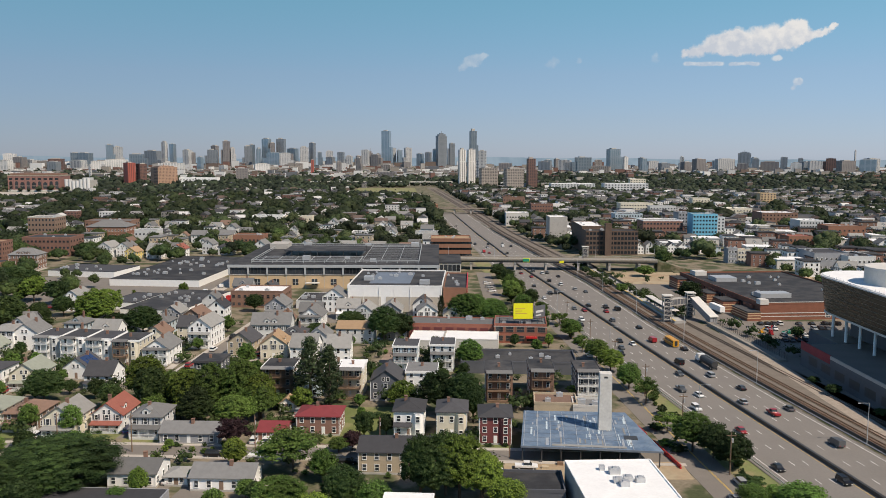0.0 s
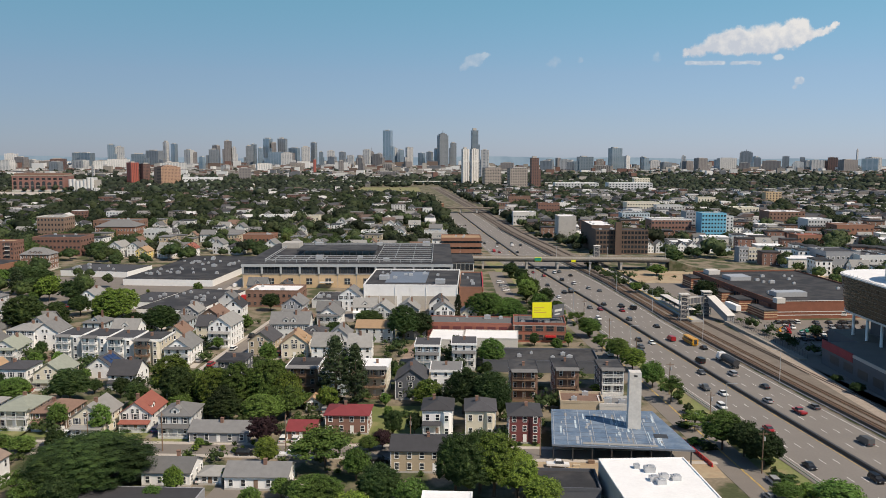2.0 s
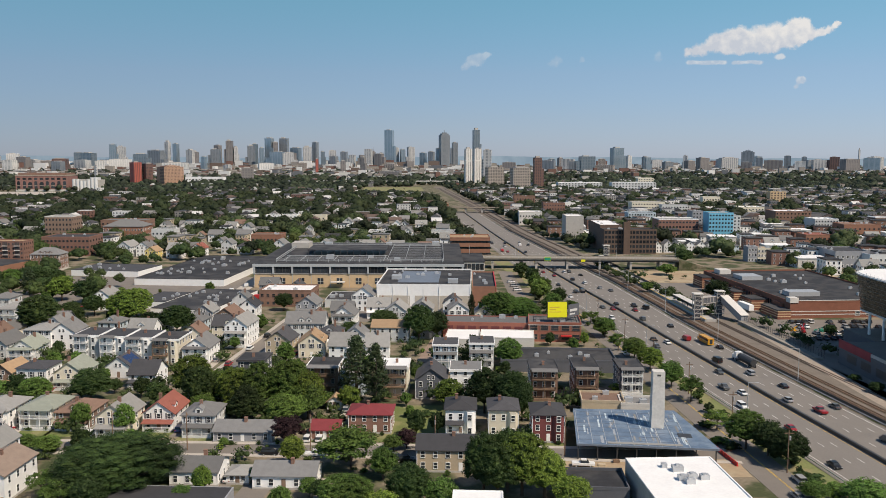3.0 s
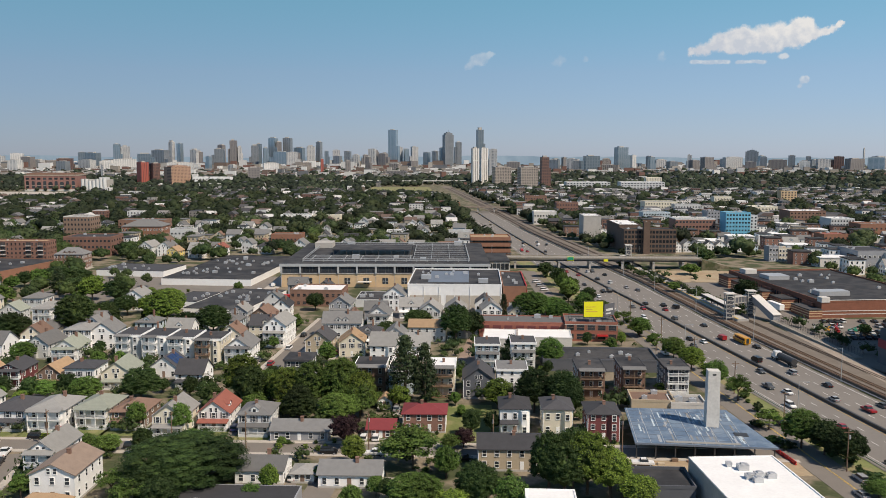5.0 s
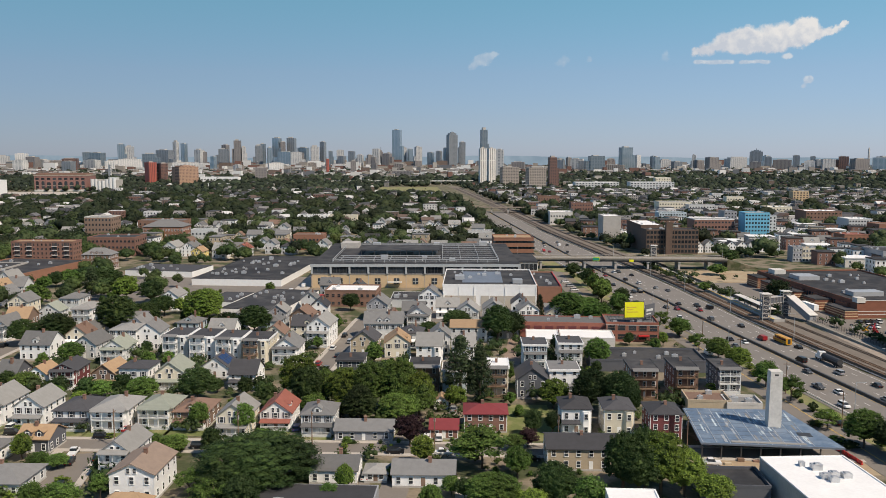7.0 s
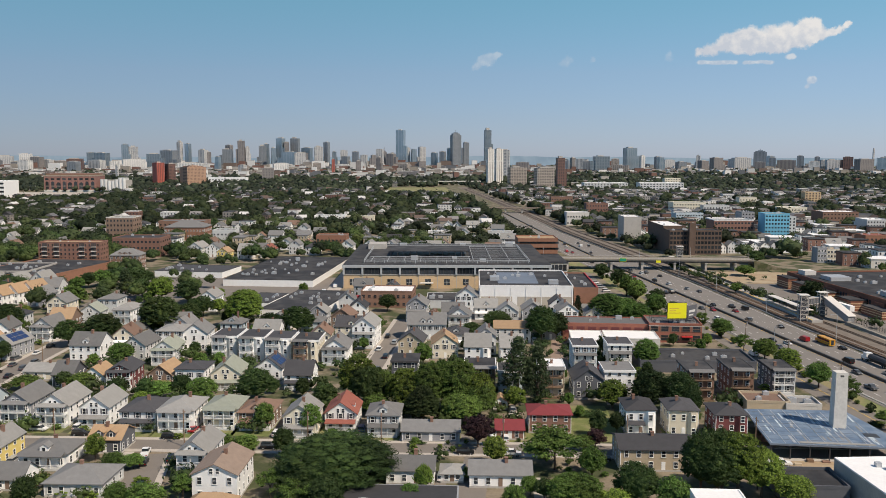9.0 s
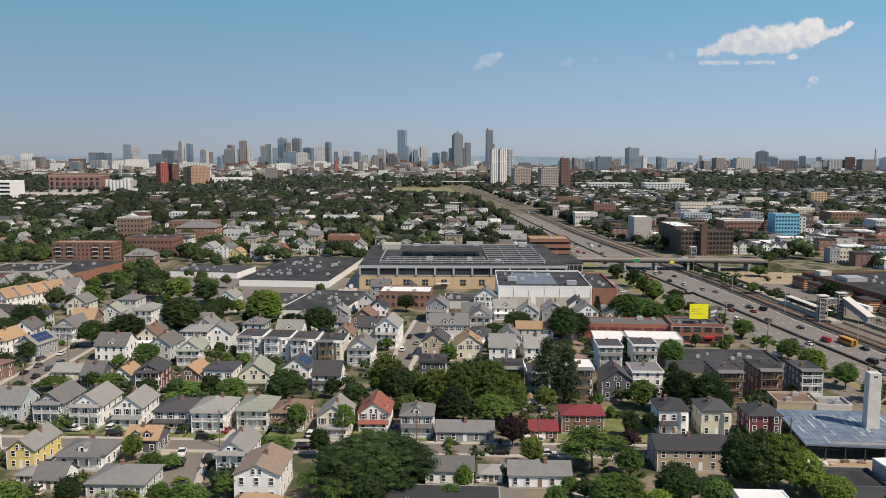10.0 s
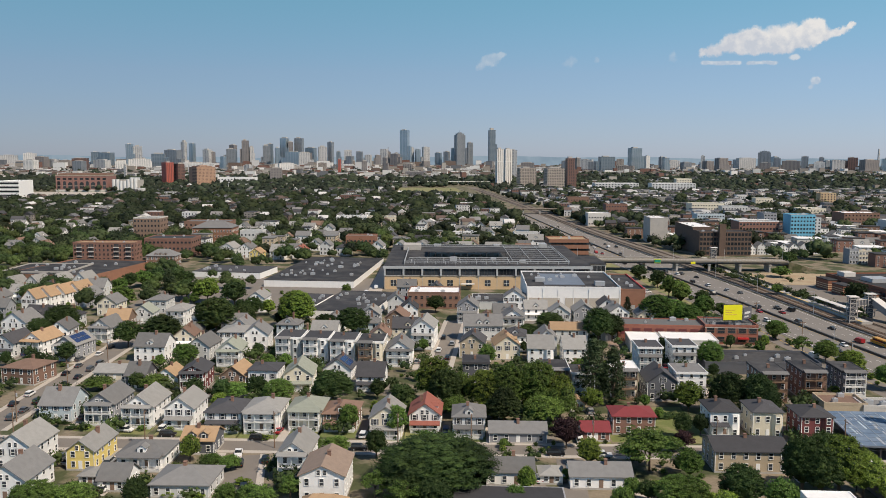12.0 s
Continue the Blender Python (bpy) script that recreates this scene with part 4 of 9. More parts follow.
M["f_orange"] = facade("orange_brick_facade", (0.36, 0.235, 0.165), (0.13, 0.09, 0.07), 5.5, 3.6, 0.45, 0.5)


def tower(x, y, w, d, top, key, label, crown=0.0, rot=None):
    """A far high-rise on the ground, its roof at height top; w is its breadth as seen, whatever its turn."""
    q = random.Random(int(abs(x) * 3 + y))
    rot = q.choice((-22, -10, 6, 12, 18)) if rot is None else rot
    a = radians(abs(rot))
    k = w / (w * math.cos(a) + d * math.sin(a))
    w, d = w * k, d * k
    T = thing("high_rise", x, y, -2, rot, label, "high-rise", "far high-rises")
    h = top + 2 - crown
    part("body", boxes((-w / 2, w / 2, 0, d, 0, h)), M[key], T)
    part("roof_cap", boxes((-w * 0.3, w * q.uniform(0.1, 0.35), d * 0.2, d * 0.8, h, h + max(2.5, h * q.uniform(0.02, 0.06)))), M["concrete"], T)
    if h > 60 and not crown and q.random() < 0.6:
        s2 = q.choice((-1, 1))
        part("lower_wing", boxes(tuple(sorted((s2 * w * 0.5, s2 * w * 0.8))) + (d * 0.1, d * 0.9, 0, h * q.uniform(0.45, 0.8))), M[key], T)
    if crown:
        part("crown", boxes((-w * 0.38, w * 0.38, d * 0.12, d * 0.88, h + 0.01, h + crown * 0.6), (-w * 0.2, w * 0.2, d * 0.3, d * 0.7, h + crown * 0.6, h + crown), (-0.8, 0.8, d * 0.5 - 0.8, d * 0.5 + 0.8, h + crown, h + crown * 1.9)), M[key], T)
    return T

# ---- streets ----
road("street", -262, 228.8, 57, 217.6, 7.5)
road("side_street", -133.7, 120, -149.3, 217.4, 9, z=0.045)
road("cross_street", -229, 237, -231, 372, 9, z=0.05)
road("back_street", -62, 215.5, -72, 120, 7, z=0.047, walks=False)
road("frontage_road", 65.2, 150, 43.2, 470, 10, z=0.055, walks=False)
for o in (-0.14, 0.14):
    road("yellow_line", 65.6 + o, 150, 43.6 + o, 470, 0.13, z=0.075, material="yline", label="double yellow centre line", walks=False)
road("mid_street", -90, 402, -98, 304, 7, z=0.052)


# ---- houses beside the street ----
house(-212.1, 245.3, 9, 10, 5, 'gable', 'blue', 'r_grey', ridge='x')
house(-198.0, 243.3, 8, 13, 6, 'gable', 'grey', 'r_grey', por=2)
house(-185.8, 240.8, 8.5, 13, 6, 'gable', 'white', 'r_lgrey', por=2)
house(-173.3, 239.8, 8, 12, 5.8, 'gable', 'white', 'r_lgrey', por=1)
house(-159.8, 237.4, 9.5, 12, 5.2, 'hip', 'white', 'r_dark', por=1)
house(-148.4, 236.4, 9.5, 12, 5.8, 'hip', 'white', 'r_lgrey', por=2)
house(-136.2, 239.1, 9, 11, 5.6, 'hip', 'cream', 'r_green', por=2)
house(-125.9, 238.6, 9, 11, 4.6, 'hip', 'brownw', 'r_brown', por=1, dor=1)
house(-112.0, 231.8, 8.3, 11, 5.6, 'gable', 'cream', 'r_lgrey', por=1)
house(-101.0, 237.8, 8.3, 11, 4.8, 'gable', 'white', 'r_red', por=1, dor=1)
house(-88.3, 232.9, 8.3, 10, 5.6, 'hip', 'lgrey', 'r_grey', por=1, dor=1)
house(-74.7, 227.3, 14.5, 8, 3, 'gable', 'grey', 'r_grey', ridge='x', rh=1.9)
house(-40.6, 235.1, 11, 9, 5.2, 'hip', 'brick', 'r_maroon', rh=1.7, label='red brick house with a maroon hipped roof')
house(-52.5, 229.3, 7, 8, 2.8, 'gable', 'brick', 'r_maroon', ridge='x', rh=1.6, chim=False, label='low brick garage with a maroon roof')
house(-53.4, 257.1, 4, 4, 2.6, 'gable', 'white', 'r_tan', chim=False, label='small white garden shed with a tan roof')
house(-205.1, 206.1, 9, 12, 5.8, 'gable', 'white', 'r_lgrey', por=0)
house(-197.2, 186.4, 9, 12, 5, 'gable', 'white', 'r_grey')
house(-188.1, 206.2, 6.6, 12.5, 5, 'gable', 'yellow', 'r_lgrey', por=0)
house(-173.0, 207.1, 11, 10, 3.6, 'hip', 'white', 'r_grey', dor=1, por=1)
house(-161.6, 217.8, 8, 8.5, 3.8, 'gable', 'dgrey', 'r_tan', ridge='x', dor=2, rh=2.4)
house(-157.4, 188.6, 12.5, 11, 3.2, 'hip', 'lgrey', 'r_grey', rh=2.4)
house(-181.4, 195.9, 5, 5, 2.4, 'hip', 'white', 'r_lgrey', chim=False, rh=1.2)
house(-174.7, 192.5, 6.5, 7, 2.8, 'gable', 'white', 'r_grey', chim=False, ridge='x')
house(-132.9, 200.5, 7, 12, 6.4, 'gable', 'white', 'r_lgrey', por=2)
house(-123.7, 186.2, 9.5, 13, 6.4, 'gable', 'white', 'r_lbrown', rh=2.4)
house(-122.3, 176.2, 9, 5, 3, 'hip', 'white', 'r_tan', chim=False)
house(-79.2, 196.8, 10.5, 9, 3.4, 'gable', 'white', 'r_grey', ridge='x', rh=2.0)
house(-69.0, 197.9, 5, 5.5, 2.2, 'hip', 'white', 'r_lgrey', chim=False, rh=1.2)
house(-57.4, 194.8, 13.5, 8, 3.2, 'gable', 'white', 'r_grey', ridge='x', rh=2.0)
house(-15.0, 233.3, 7.6, 10, 7.2, 'hip', 'white', 'r_dark', rh=1.8, bay=True, por=1)
house(-3.0, 232.8, 7.6, 10, 7.2, 'hip', 'cream', 'r_dark', rh=1.8, bay=True)
house(8.9, 227.7, 8, 10, 7.4, 'hip', 'maroon', 'r_dark', rh=1.6, bay=True)
house(-17.1, 205.8, 17, 11, 5.4, 'gable', 'tan', 'r_dark', ridge='x', rh=1.8, label='long tan two-storey house with a low dark roof')

# ---- houses further back ----
house(-209.3, 318.8, 11, 10, 6, 'gable', 'white', 'r_grey', ridge='x', dor=1, rot=-4.7)
house(-191.2, 320.8, 8.5, 12, 5.6, 'gable', 'lgrey', 'r_grey', rot=-6.5)
house(-181.0, 279.8, 8, 11, 6, 'gable', 'maroon', 'r_dark', por=2, rh=2.2, rot=2.5)
house(-167.5, 279.9, 8.5, 10, 4.8, 'gable', 'brownw', 'r_tan', por=1, rot=-6.5)
house(-156.8, 278.6, 9, 10, 7, 'hip', 'white', 'r_dark', rh=1.2)
house(-190.7, 281.1, 8, 8, 4, 'gable', 'white', 'r_tan', rot=-5.6)
house(-213.5, 291.1, 11, 9, 3, 'gable', 'cream', 'r_lgrey', ridge='x', rh=2, rot=-2.9)
house(-201.1, 281.0, 6.5, 9, 4.6, 'gable', 'dgrey', 'r_grey', ridge='x', rot=-3.8)
house(-244.1, 286.4, 11.5, 11, 5.5, 'hip', 'brick_b', 'r_brown', rot=-12)
house(-243.3, 322.1, 8.5, 12, 5.6, 'gable', 'grey', 'r_lgrey', solar=True, por=2, rot=-10)
house(-259.6, 329.4, 8.5, 12, 5.6, 'gable', 'white', 'r_tan', por=2, rot=-10)
house(-269.4, 325.6, 8.5, 12, 5.6, 'gable', 'lgrey', 'r_dark', por=1, rot=-10)
house(-284.9, 364.8, 11, 11, 6, 'gable', 'white', 'r_grey', rot=-10)
house(-283.7, 381.8, 11, 10, 5.5, 'gable', 'dgrey', 'r_dark', ridge='x', rot=-10, dor=2)
house(-242.4, 354.0, 9, 12, 6, 'gable', 'lgrey', 'r_grey', por=2, rot=-8)
house(-239.7, 365.3, 9, 10, 7, 'gable', 'brownw', 'r_tan', ridge='x', rot=0.7)
house(-239.7, 418.1, 9, 11, 6.5, 'hip', 'lgrey', 'r_grey')
house(-221.3, 390.2, 8.5, 12, 6.6, 'hip', 'white', 'r_lgrey', por=2)
house(-238.1, 392.6, 9, 9, 5, 'gable', 'lgrey', 'r_green', rot=1.6)
house(-205.0, 356.6, 7, 8, 4, 'gable', 'cream', 'r_grey', rot=-2.9)
house(-181.6, 335.0, 10, 12, 8, 'hip', 'white', 'r_lgrey', rh=1.5)
house(-172.2, 336.0, 9.5, 12, 7, 'gable', 'white', 'r_grey', rot=2.5)
house(-177.4, 313.9, 8.5, 12, 5.5, 'gable', 'lgrey', 'r_green', por=2, rot=2.5)
house(-155.9, 320.5, 8.6, 13, 9, 'flat', 'lgrey', 'r_dark', por=3, bay=True, wood=False)
house(-145.0, 318.7, 8.6, 13, 9, 'flat', 'white', 'r_dark', por=3, bay=True, wood=False)
house(-134.3, 316.1, 8.6, 13, 9, 'flat', 'white', 'r_dark', por=3, bay=True, wood=False)
house(-123.4, 313.6, 8.6, 13, 9, 'flat', 'cream', 'r_black', por=3, bay=True, wood=True)
house(-112.6, 314.4, 9, 13, 5.8, 'gable', 'white', 'r_grey', por=2, rot=-1.1)
house(-120.7, 280.3, 8.5, 9.5, 4.8, 'gable', 'white', 'r_dark', ridge='x', por=1, rot=-3.8)
house(-145.2, 280.1, 9, 12, 5.2, 'gable', 'cream', 'r_green', por=1, rot=2.5)
house(-133.5, 293.2, 9, 9, 4, 'gable', 'white', 'r_dark', solar=True, rot=-5.6)
house(-84.5, 282.0, 8, 10, 9, 'flat', 'dgrey', 'r_black', bay=False)
house(-84.4, 327.3, 9, 11, 5.8, 'gable', 'tan', 'r_dark', rot=-6.5)
house(-70.6, 323.7, 9, 11, 5.8, 'gable', 'cream', 'r_tan', dor=1, rot=2.5)
house(-58.2, 317.6, 9, 10, 6, 'gable', 'white', 'r_lgrey', bay=True, ridge='x', rot=-3.8)
house(-44.9, 317.7, 8, 10, 5.8, 'gable', 'white', 'r_lgrey', ridge='x', rot=0.7)
house(-42.1, 351.7, 14, 11, 6, 'gable', 'lgrey', 'r_tan', ridge='x', rh=2.2, chim=False)
house(-78.5, 357.8, 15, 10, 6.5, 'gable', 'lgrey', 'r_grey', ridge='x', dor=2, rot=0.7)
house(-84.3, 397.0, 9, 12, 7.5, 'gable', 'grey', 'r_grey', por=2, rot=-4.7)
house(-64.3, 374.2, 9, 12, 6.8, 'gable', 'white', 'r_grey', por=2, rot=-3.8)
house(-41.7, 386.9, 9, 11, 6.5, 'gable', 'lgrey', 'r_lgrey', rot=-5.6)
house(-60.0, 420.2, 10, 10, 8, 'gable', 'white', 'r_grey', rot=-6.5)
house(-29.6, 389.6, 9, 11, 6.8, 'gable', 'grey', 'r_lgrey', rot=-2.0)
house(-12.6, 392.4, 8.5, 11, 6, 'gable', 'white', 'r_lgrey', rot=2.5)
house(-0.5, 387.3, 8.5, 11, 5.5, 'gable', 'cream', 'r_grey', rot=-2.0)
house(-117.4, 376.1, 9, 11, 6, 'gable', 'brownw', 'r_brown', rot=-5.6)
house(-104.3, 342.7, 8.5, 14, 8.5, 'gable', 'white', 'r_lgrey', por=2, rot=-5.6)
house(-110.9, 355.3, 12, 9, 6, 'gable', 'cream', 'r_dark', ridge='x', dor=1, rot=-2.9)
house(-129.8, 386.0, 8, 10, 6, 'gable', 'grey', 'r_lgrey', rot=-2.0)
house(-145.3, 373.3, 8, 10, 5, 'gable', 'lgrey', 'r_grey', rot=-1.1)
house(-35.6, 271.3, 7.5, 11, 9.4, 'flat', 'cream', 'r_white', por=3, wood=True, label='tan three-storey house with a white flat roof')
house(-59.1, 272.5, 9, 11, 9.4, 'flat', 'brownw', 'r_black', por=3, wood=True)
house(-49.1, 272.6, 7, 10, 8, 'flat', 'blue', 'r_black')
house(-23.8, 268.8, 9, 12, 6.2, 'gable', 'dgrey', 'r_dark')
house(-19.1, 305.6, 8, 11, 9, 'flat', 'blue', 'r_dark', por=2)
house(-5.7, 308.1, 8, 11, 9, 'flat', 'lgrey', 'r_dark', por=2)
house(-12.5, 275.4, 9, 11, 7.5, 'flat', 'white', 'r_grey', por=1)
house(12.6, 268.9, 7.8, 13, 9.2, 'flat', 'brick_b', 'r_black', por=3, wood=True)
house(26.6, 271.0, 7.0, 13, 9.2, 'flat', 'brick_b', 'r_black', por=3, wood=True)
house(42.4, 276.6, 7.0, 12, 7.8, 'flat', 'dgrey', 'r_black', por=3)
house(-25.2, 358.0, 8, 10, 6, 'gable', 'grey', 'r_grey', rot=-2.0)

# ---- tan and grey terrace of gabled houses ----
house(-306.5, 423.4, 7.5, 12, 6.4, 'gable', 'white', 'r_tan', rot=-10, chim=False, rh=4.4)
house(-302.8, 431.4, 7.5, 12, 6.4, 'gable', 'white', 'r_tan', rot=-10, chim=False, rh=4.4)
house(-298.8, 439.6, 7.5, 12, 6.4, 'gable', 'white', 'r_tan', rot=-10, chim=False, rh=4.4)
house(-294.8, 448.1, 7.5, 12, 6.4, 'gable', 'white', 'r_tan', rot=-10, chim=False, rh=4.4)
house(-341.4, 471.1, 8, 11, 6, 'gable', 'lgrey', 'r_lgrey', rot=-10, chim=False, rh=4.2)
house(-330.9, 477.0, 8, 11, 6, 'gable', 'lgrey', 'r_lgrey', rot=-10, chim=False, rh=4.2)
house(-320.0, 483.1, 8, 11, 6, 'gable', 'lgrey', 'r_lgrey', rot=-10, chim=False, rh=4.2)
house(-308.9, 489.3, 8, 11, 6, 'gable', 'lgrey', 'r_lgrey', rot=-10, chim=False, rh=4.2)
house(-283.1, 434.8, 9, 11, 6, 'gable', 'grey', 'r_grey', rot=-2.0)
house(-262.3, 411.9, 9, 11, 6, 'gable', 'cream', 'r_grey', rot=-2.9)
house(-288.3, 460.6, 9, 11, 6, 'gable', 'lgrey', 'r_grey', ridge='x', rot=0.7)

# ---- large flat-roofed buildings ----
building(-146, 405, 31, 60, 4, "white", "r_black", -9.0, units=12, par=0.22, trimkey="r_black", name="warehouse", cat="warehouse", label="low white warehouse with a black flat roof")
building(-168.5, 428, 16, 30, 3.6, "white", "r_dark", -9.0, units=4, par=0.22, trimkey="r_black", name="warehouse", cat="warehouse", label="small white warehouse annexe with a dark roof")
building(-177, 503, 55, 114, 4.0, "white", "r_black", -5.0, units=34, par=0.22, trimkey="r_black", name="warehouse", cat="warehouse", label="low white warehouse with black roof and rooftop vents")
building(-236, 540, 46, 32, 3.8, "white", "r_dark", -9.0, units=9, par=0.22, trimkey="r_black", name="warehouse", cat="warehouse", label="low white warehouse with black roof and rooftop vents")
building(-338, 510, 58, 76, 5.5, "brick_o", "r_black", -10.0, units=9, name="warehouse", cat="warehouse", label="low brick-fronted warehouse with a black roof")
building(-101, 434, 27, 20, 8, "brick_b", "r_white", -3.0, floors=2, bays=9, sbays=6, label="brown brick block with a white flat roof")

# ---- trees near the camera ----
tree(-97.2, 197.0, 13.0, 34.0, "d", low=0.0)
tree(-98.4, 263.1, 18.1, 14.6, 'y')
tree(-90.6, 260.8, 13.3, 10.6, 'g')
tree(-75.4, 253.5, 17.7, 14.3, 'g')
tree(-66.4, 253.6, 19.1, 16.0, 'g')
tree(-60.0, 250.9, 15.6, 9.8, 'y')
tree(-81.4, 253.4, 13.1, 11.4, 'd')
tree(-94.7, 256.9, 15.2, 13.5, 'd')
tree(-82.9, 254.1, 16.0, 13.3, 'y')
tree(-77.4, 244.2, 13.0, 9.2, 'd')
tree(-60.1, 248.6, 12.5, 11.2, 'g')
tree(-77.4, 244.2, 10.8, 12.8, 'd')
tree(-66.5, 243.2, 10.2, 12.8, 'g')
tree(-108.5, 259.8, 9.1, 9.7, 'd')
tree(-92.0, 251.2, 7.9, 9.4, 'g')
tree(-62.5, 245.9, 9.5, 9.2, 'g')
tree(-57.0, 260.0, 5.5, 7.8, 'g')
tree(-47.3, 264.9, 22.1, 13.1, 'n', low=0.25)
tree(-41.1, 263.7, 19.8, 10.7, 'n', low=0.2)
tree(-61.7, 223.8, 10.1, 10.7, 'p', low=0.05)
tree(-42.8, 207.2, 12.5, 18.7, 's')
tree(-29.7, 223.0, 6.3, 6.4, 'p')
tree(-27.5, 183.7, 11.8, 12.0, 'd')
tree(-10.6, 191.0, 16.8, 12.0, 'd')
tree(-1.6, 191.5, 16.8, 15.0, 'y')
tree(-7.4, 188.8, 15.0, 11.5, 'd')
tree(3.4, 189.8, 13.0, 11.6, 'y')
tree(-4.8, 193.3, 17.0, 12.2, 'd')
tree(-39.9, 181.7, 9.5, 11.7, 'g')
tree(-20.2, 178.8, 10.3, 9.4, 'g')
tree(8.7, 184.9, 8.2, 9.8, 'y')
tree(-33.2, 178.7, 7.1, 8.1, 'y')
tree(-7.3, 254.4, 15.1, 13.7, 'd')
tree(0.9, 251.6, 15.3, 13.6, 'd')
tree(3.5, 247.7, 12.5, 7.4, 'd')
tree(-18.1, 259.0, 10.3, 11.3, 'y')
tree(4.4, 309.9, 12.4, 11.6, 'g')
tree(-29.9, 352.5, 17.6, 15.8, 'd')
tree(-22.8, 358.0, 13.5, 10.7, 'd')
tree(-6.1, 405.8, 11.6, 6.1, 'n')
tree(4.7, 392.2, 16.1, 19.3, 'g')
tree(18.6, 388.3, 11.9, 16.3, 'g')
tree(-47.0, 381.6, 9.1, 15.7, 'd')
tree(-59.1, 357.9, 8.4, 11.8, 'd')
tree(-148.8, 264.6, 9.2, 12.3, 'g')
tree(-131.3, 264.6, 12.4, 14.3, 'd')
tree(-163.6, 268.3, 7.1, 10.5, 'g')
tree(-156.5, 268.9, 9.4, 8.1, 'd')
tree(-193.2, 278.7, 6.8, 10.4, 'g')
tree(-212.8, 344.3, 15.1, 19.6, 'd')
tree(-226.8, 344.2, 12.3, 14.4, 'd')
tree(-163.6, 383.5, 18.9, 20.1, 'y')
tree(-148.1, 368.9, 10.6, 13.2, 'd')
tree(-135.8, 366.6, 14.3, 18.1, 'd')
tree(-261.5, 430.1, 13.8, 14.5, 'g')
tree(-194.9, 317.6, 8.3, 11.9, 'g')
tree(-176.6, 317.7, 7.7, 9.5, 'd')
tree(-82.7, 408.3, 9.8, 11.0, 'd')
tree(-167.9, 406.9, 15.6, 18.9, 'y')
tree(-189.3, 409.5, 11.2, 12.2, 'd')
tree(-99.7, 423.1, 10.1, 10.7, 'd')
tree(-78.9, 223.7, 3.2, 3.0, 'g')
tree(-65.3, 199.0, 4.3, 3.0, 'g')
tree(-124.3, 219.2, 5.4, 8.6, 'g')
tree(-104.5, 180.5, 8.5, 8.4, 's')
tree(-111.6, 189.3, 7.5, 6.3, 's')
tree(-138.1, 181.4, 7.2, 10.2, 'g')
tree(-150.1, 206.9, 4.4, 6.2, 'g')
tree(-108.9, 232.9, 10.7, 7.0, 'g')
tree(-123.1, 237.8, 9.2, 6.4, 'g')
tree(-97.4, 180.3, 9.5, 9.0, 'd')
tree(-187.7, 180.2, 8.2, 12.2, 'g')
tree(-179.5, 181.8, 7.3, 10.9, 'g')
tree(-165.4, 181.9, 8.9, 6.8, 'd')
tree(-154.9, 207.2, 4.8, 6.2, 'g')
tree(-132.4, 220.6, 5.1, 9.9, 'g')
tree(-144.9, 182.0, 7.3, 6.0, 'g')
tree(-266.9, 372.1, 14.1, 19.5, 'd')
tree(-271.5, 360.4, 10.0, 13.5, 'd')
tree(-200.2, 281.0, 6.9, 7.6, 'd')
tree(-213.7, 280.9, 4.9, 10.9, 'g')
tree(-195.3, 281.1, 4.9, 10.9, 'g')
tree(-78.8, 186.3, 5.0, 5.6, 'g')
tree(-43.0, 197.4, 1.4, 4.4, 'y')
tree(-33.1, 221.3, 4.8, 6.6, 'g')
tree(-42.2, 182.6, 9.3, 12.4, 'g')
tree(-50.7, 190.5, 5.3, 5.7, 'g')
tree(50.3, 336.3, 8.0, 8.6, 's')
tree(53.6, 322.4, 9.6, 12.0, 'g')
tree(55.6, 305.5, 9.8, 11.5, 'y')
tree(57.4, 283.1, 10.4, 9.5, 'g')
tree(59.3, 266.7, 9.6, 8.4, 's')
tree(49.7, 362.4, 9.9, 10.8, 'g')
tree(61.3, 222.8, 12.1, 12.0, 'g')
tree(65.3, 217.8, 10.6, 11.4, 'd')
tree(67.8, 210.6, 10.3, 12.0, 'd')
tree(74.9, 184.9, 7.2, 11.1, 'g')
tree(65.2, 189.5, 4.7, 8.5, 'g')
tree(58.8, 239.1, 6.7, 7.9, 's')
tree(33.8, 413.3, 12.6, 11.1, 'g')
tree(30.8, 444.6, 15.0, 11.3, 'g')
tree(35.1, 373.8, 7.6, 11.2, 'g')
tree(31.4, 471.3, 14.3, 9.2, 'g')
tree(18.6, 413.0, 9.8, 15.4, 'g')
tree(8.6, 405.7, 13.7, 19.4, 'g')
tree(49.0, 392.8, 6.7, 8.8, 's')
tree(125.1, 446.5, 14.5, 14.7, 'd')
tree(125.6, 550.4, 8.1, 14.8, 'g')
tree(96.7, 482.4, 6.5, 8.6, 'g')
tree(153.2, 607.4, 12.2, 16.3, 'd')
tree(147.7, 364.0, 6.2, 6.5, 'd')
tree(123.4, 291.0, 3.0, 5.2, 'd')
tree(124.0, 277.1, 4.2, 6.2, 'd')
tree(127.5, 252.9, 3.2, 5.7, 'd')
tree(-197.0, 370.0, 18.5, 24.0, 'd')
tree(-186.0, 378.0, 14.0, 12.0, 'd')
tree(-250.0, 470.0, 16.0, 12.0, 'n')
tree(-223.0, 450.0, 15.6, 15.0, 'y')
tree(-206.0, 440.0, 15.0, 16.0, 'd')
tree(-238.0, 462.0, 12.5, 13.0, 'd')
house(-190.5, 421.0, 8.0, 12, 7.2, 'gable', 'white', 'r_lgrey', rot=-3)
tree(40.0, 438.0, 11.0, 10.0, 'd')
tree(36.0, 468.0, 12.0, 11.0, 'g')
tree(33.5, 505.0, 12.5, 11.0, 'd')
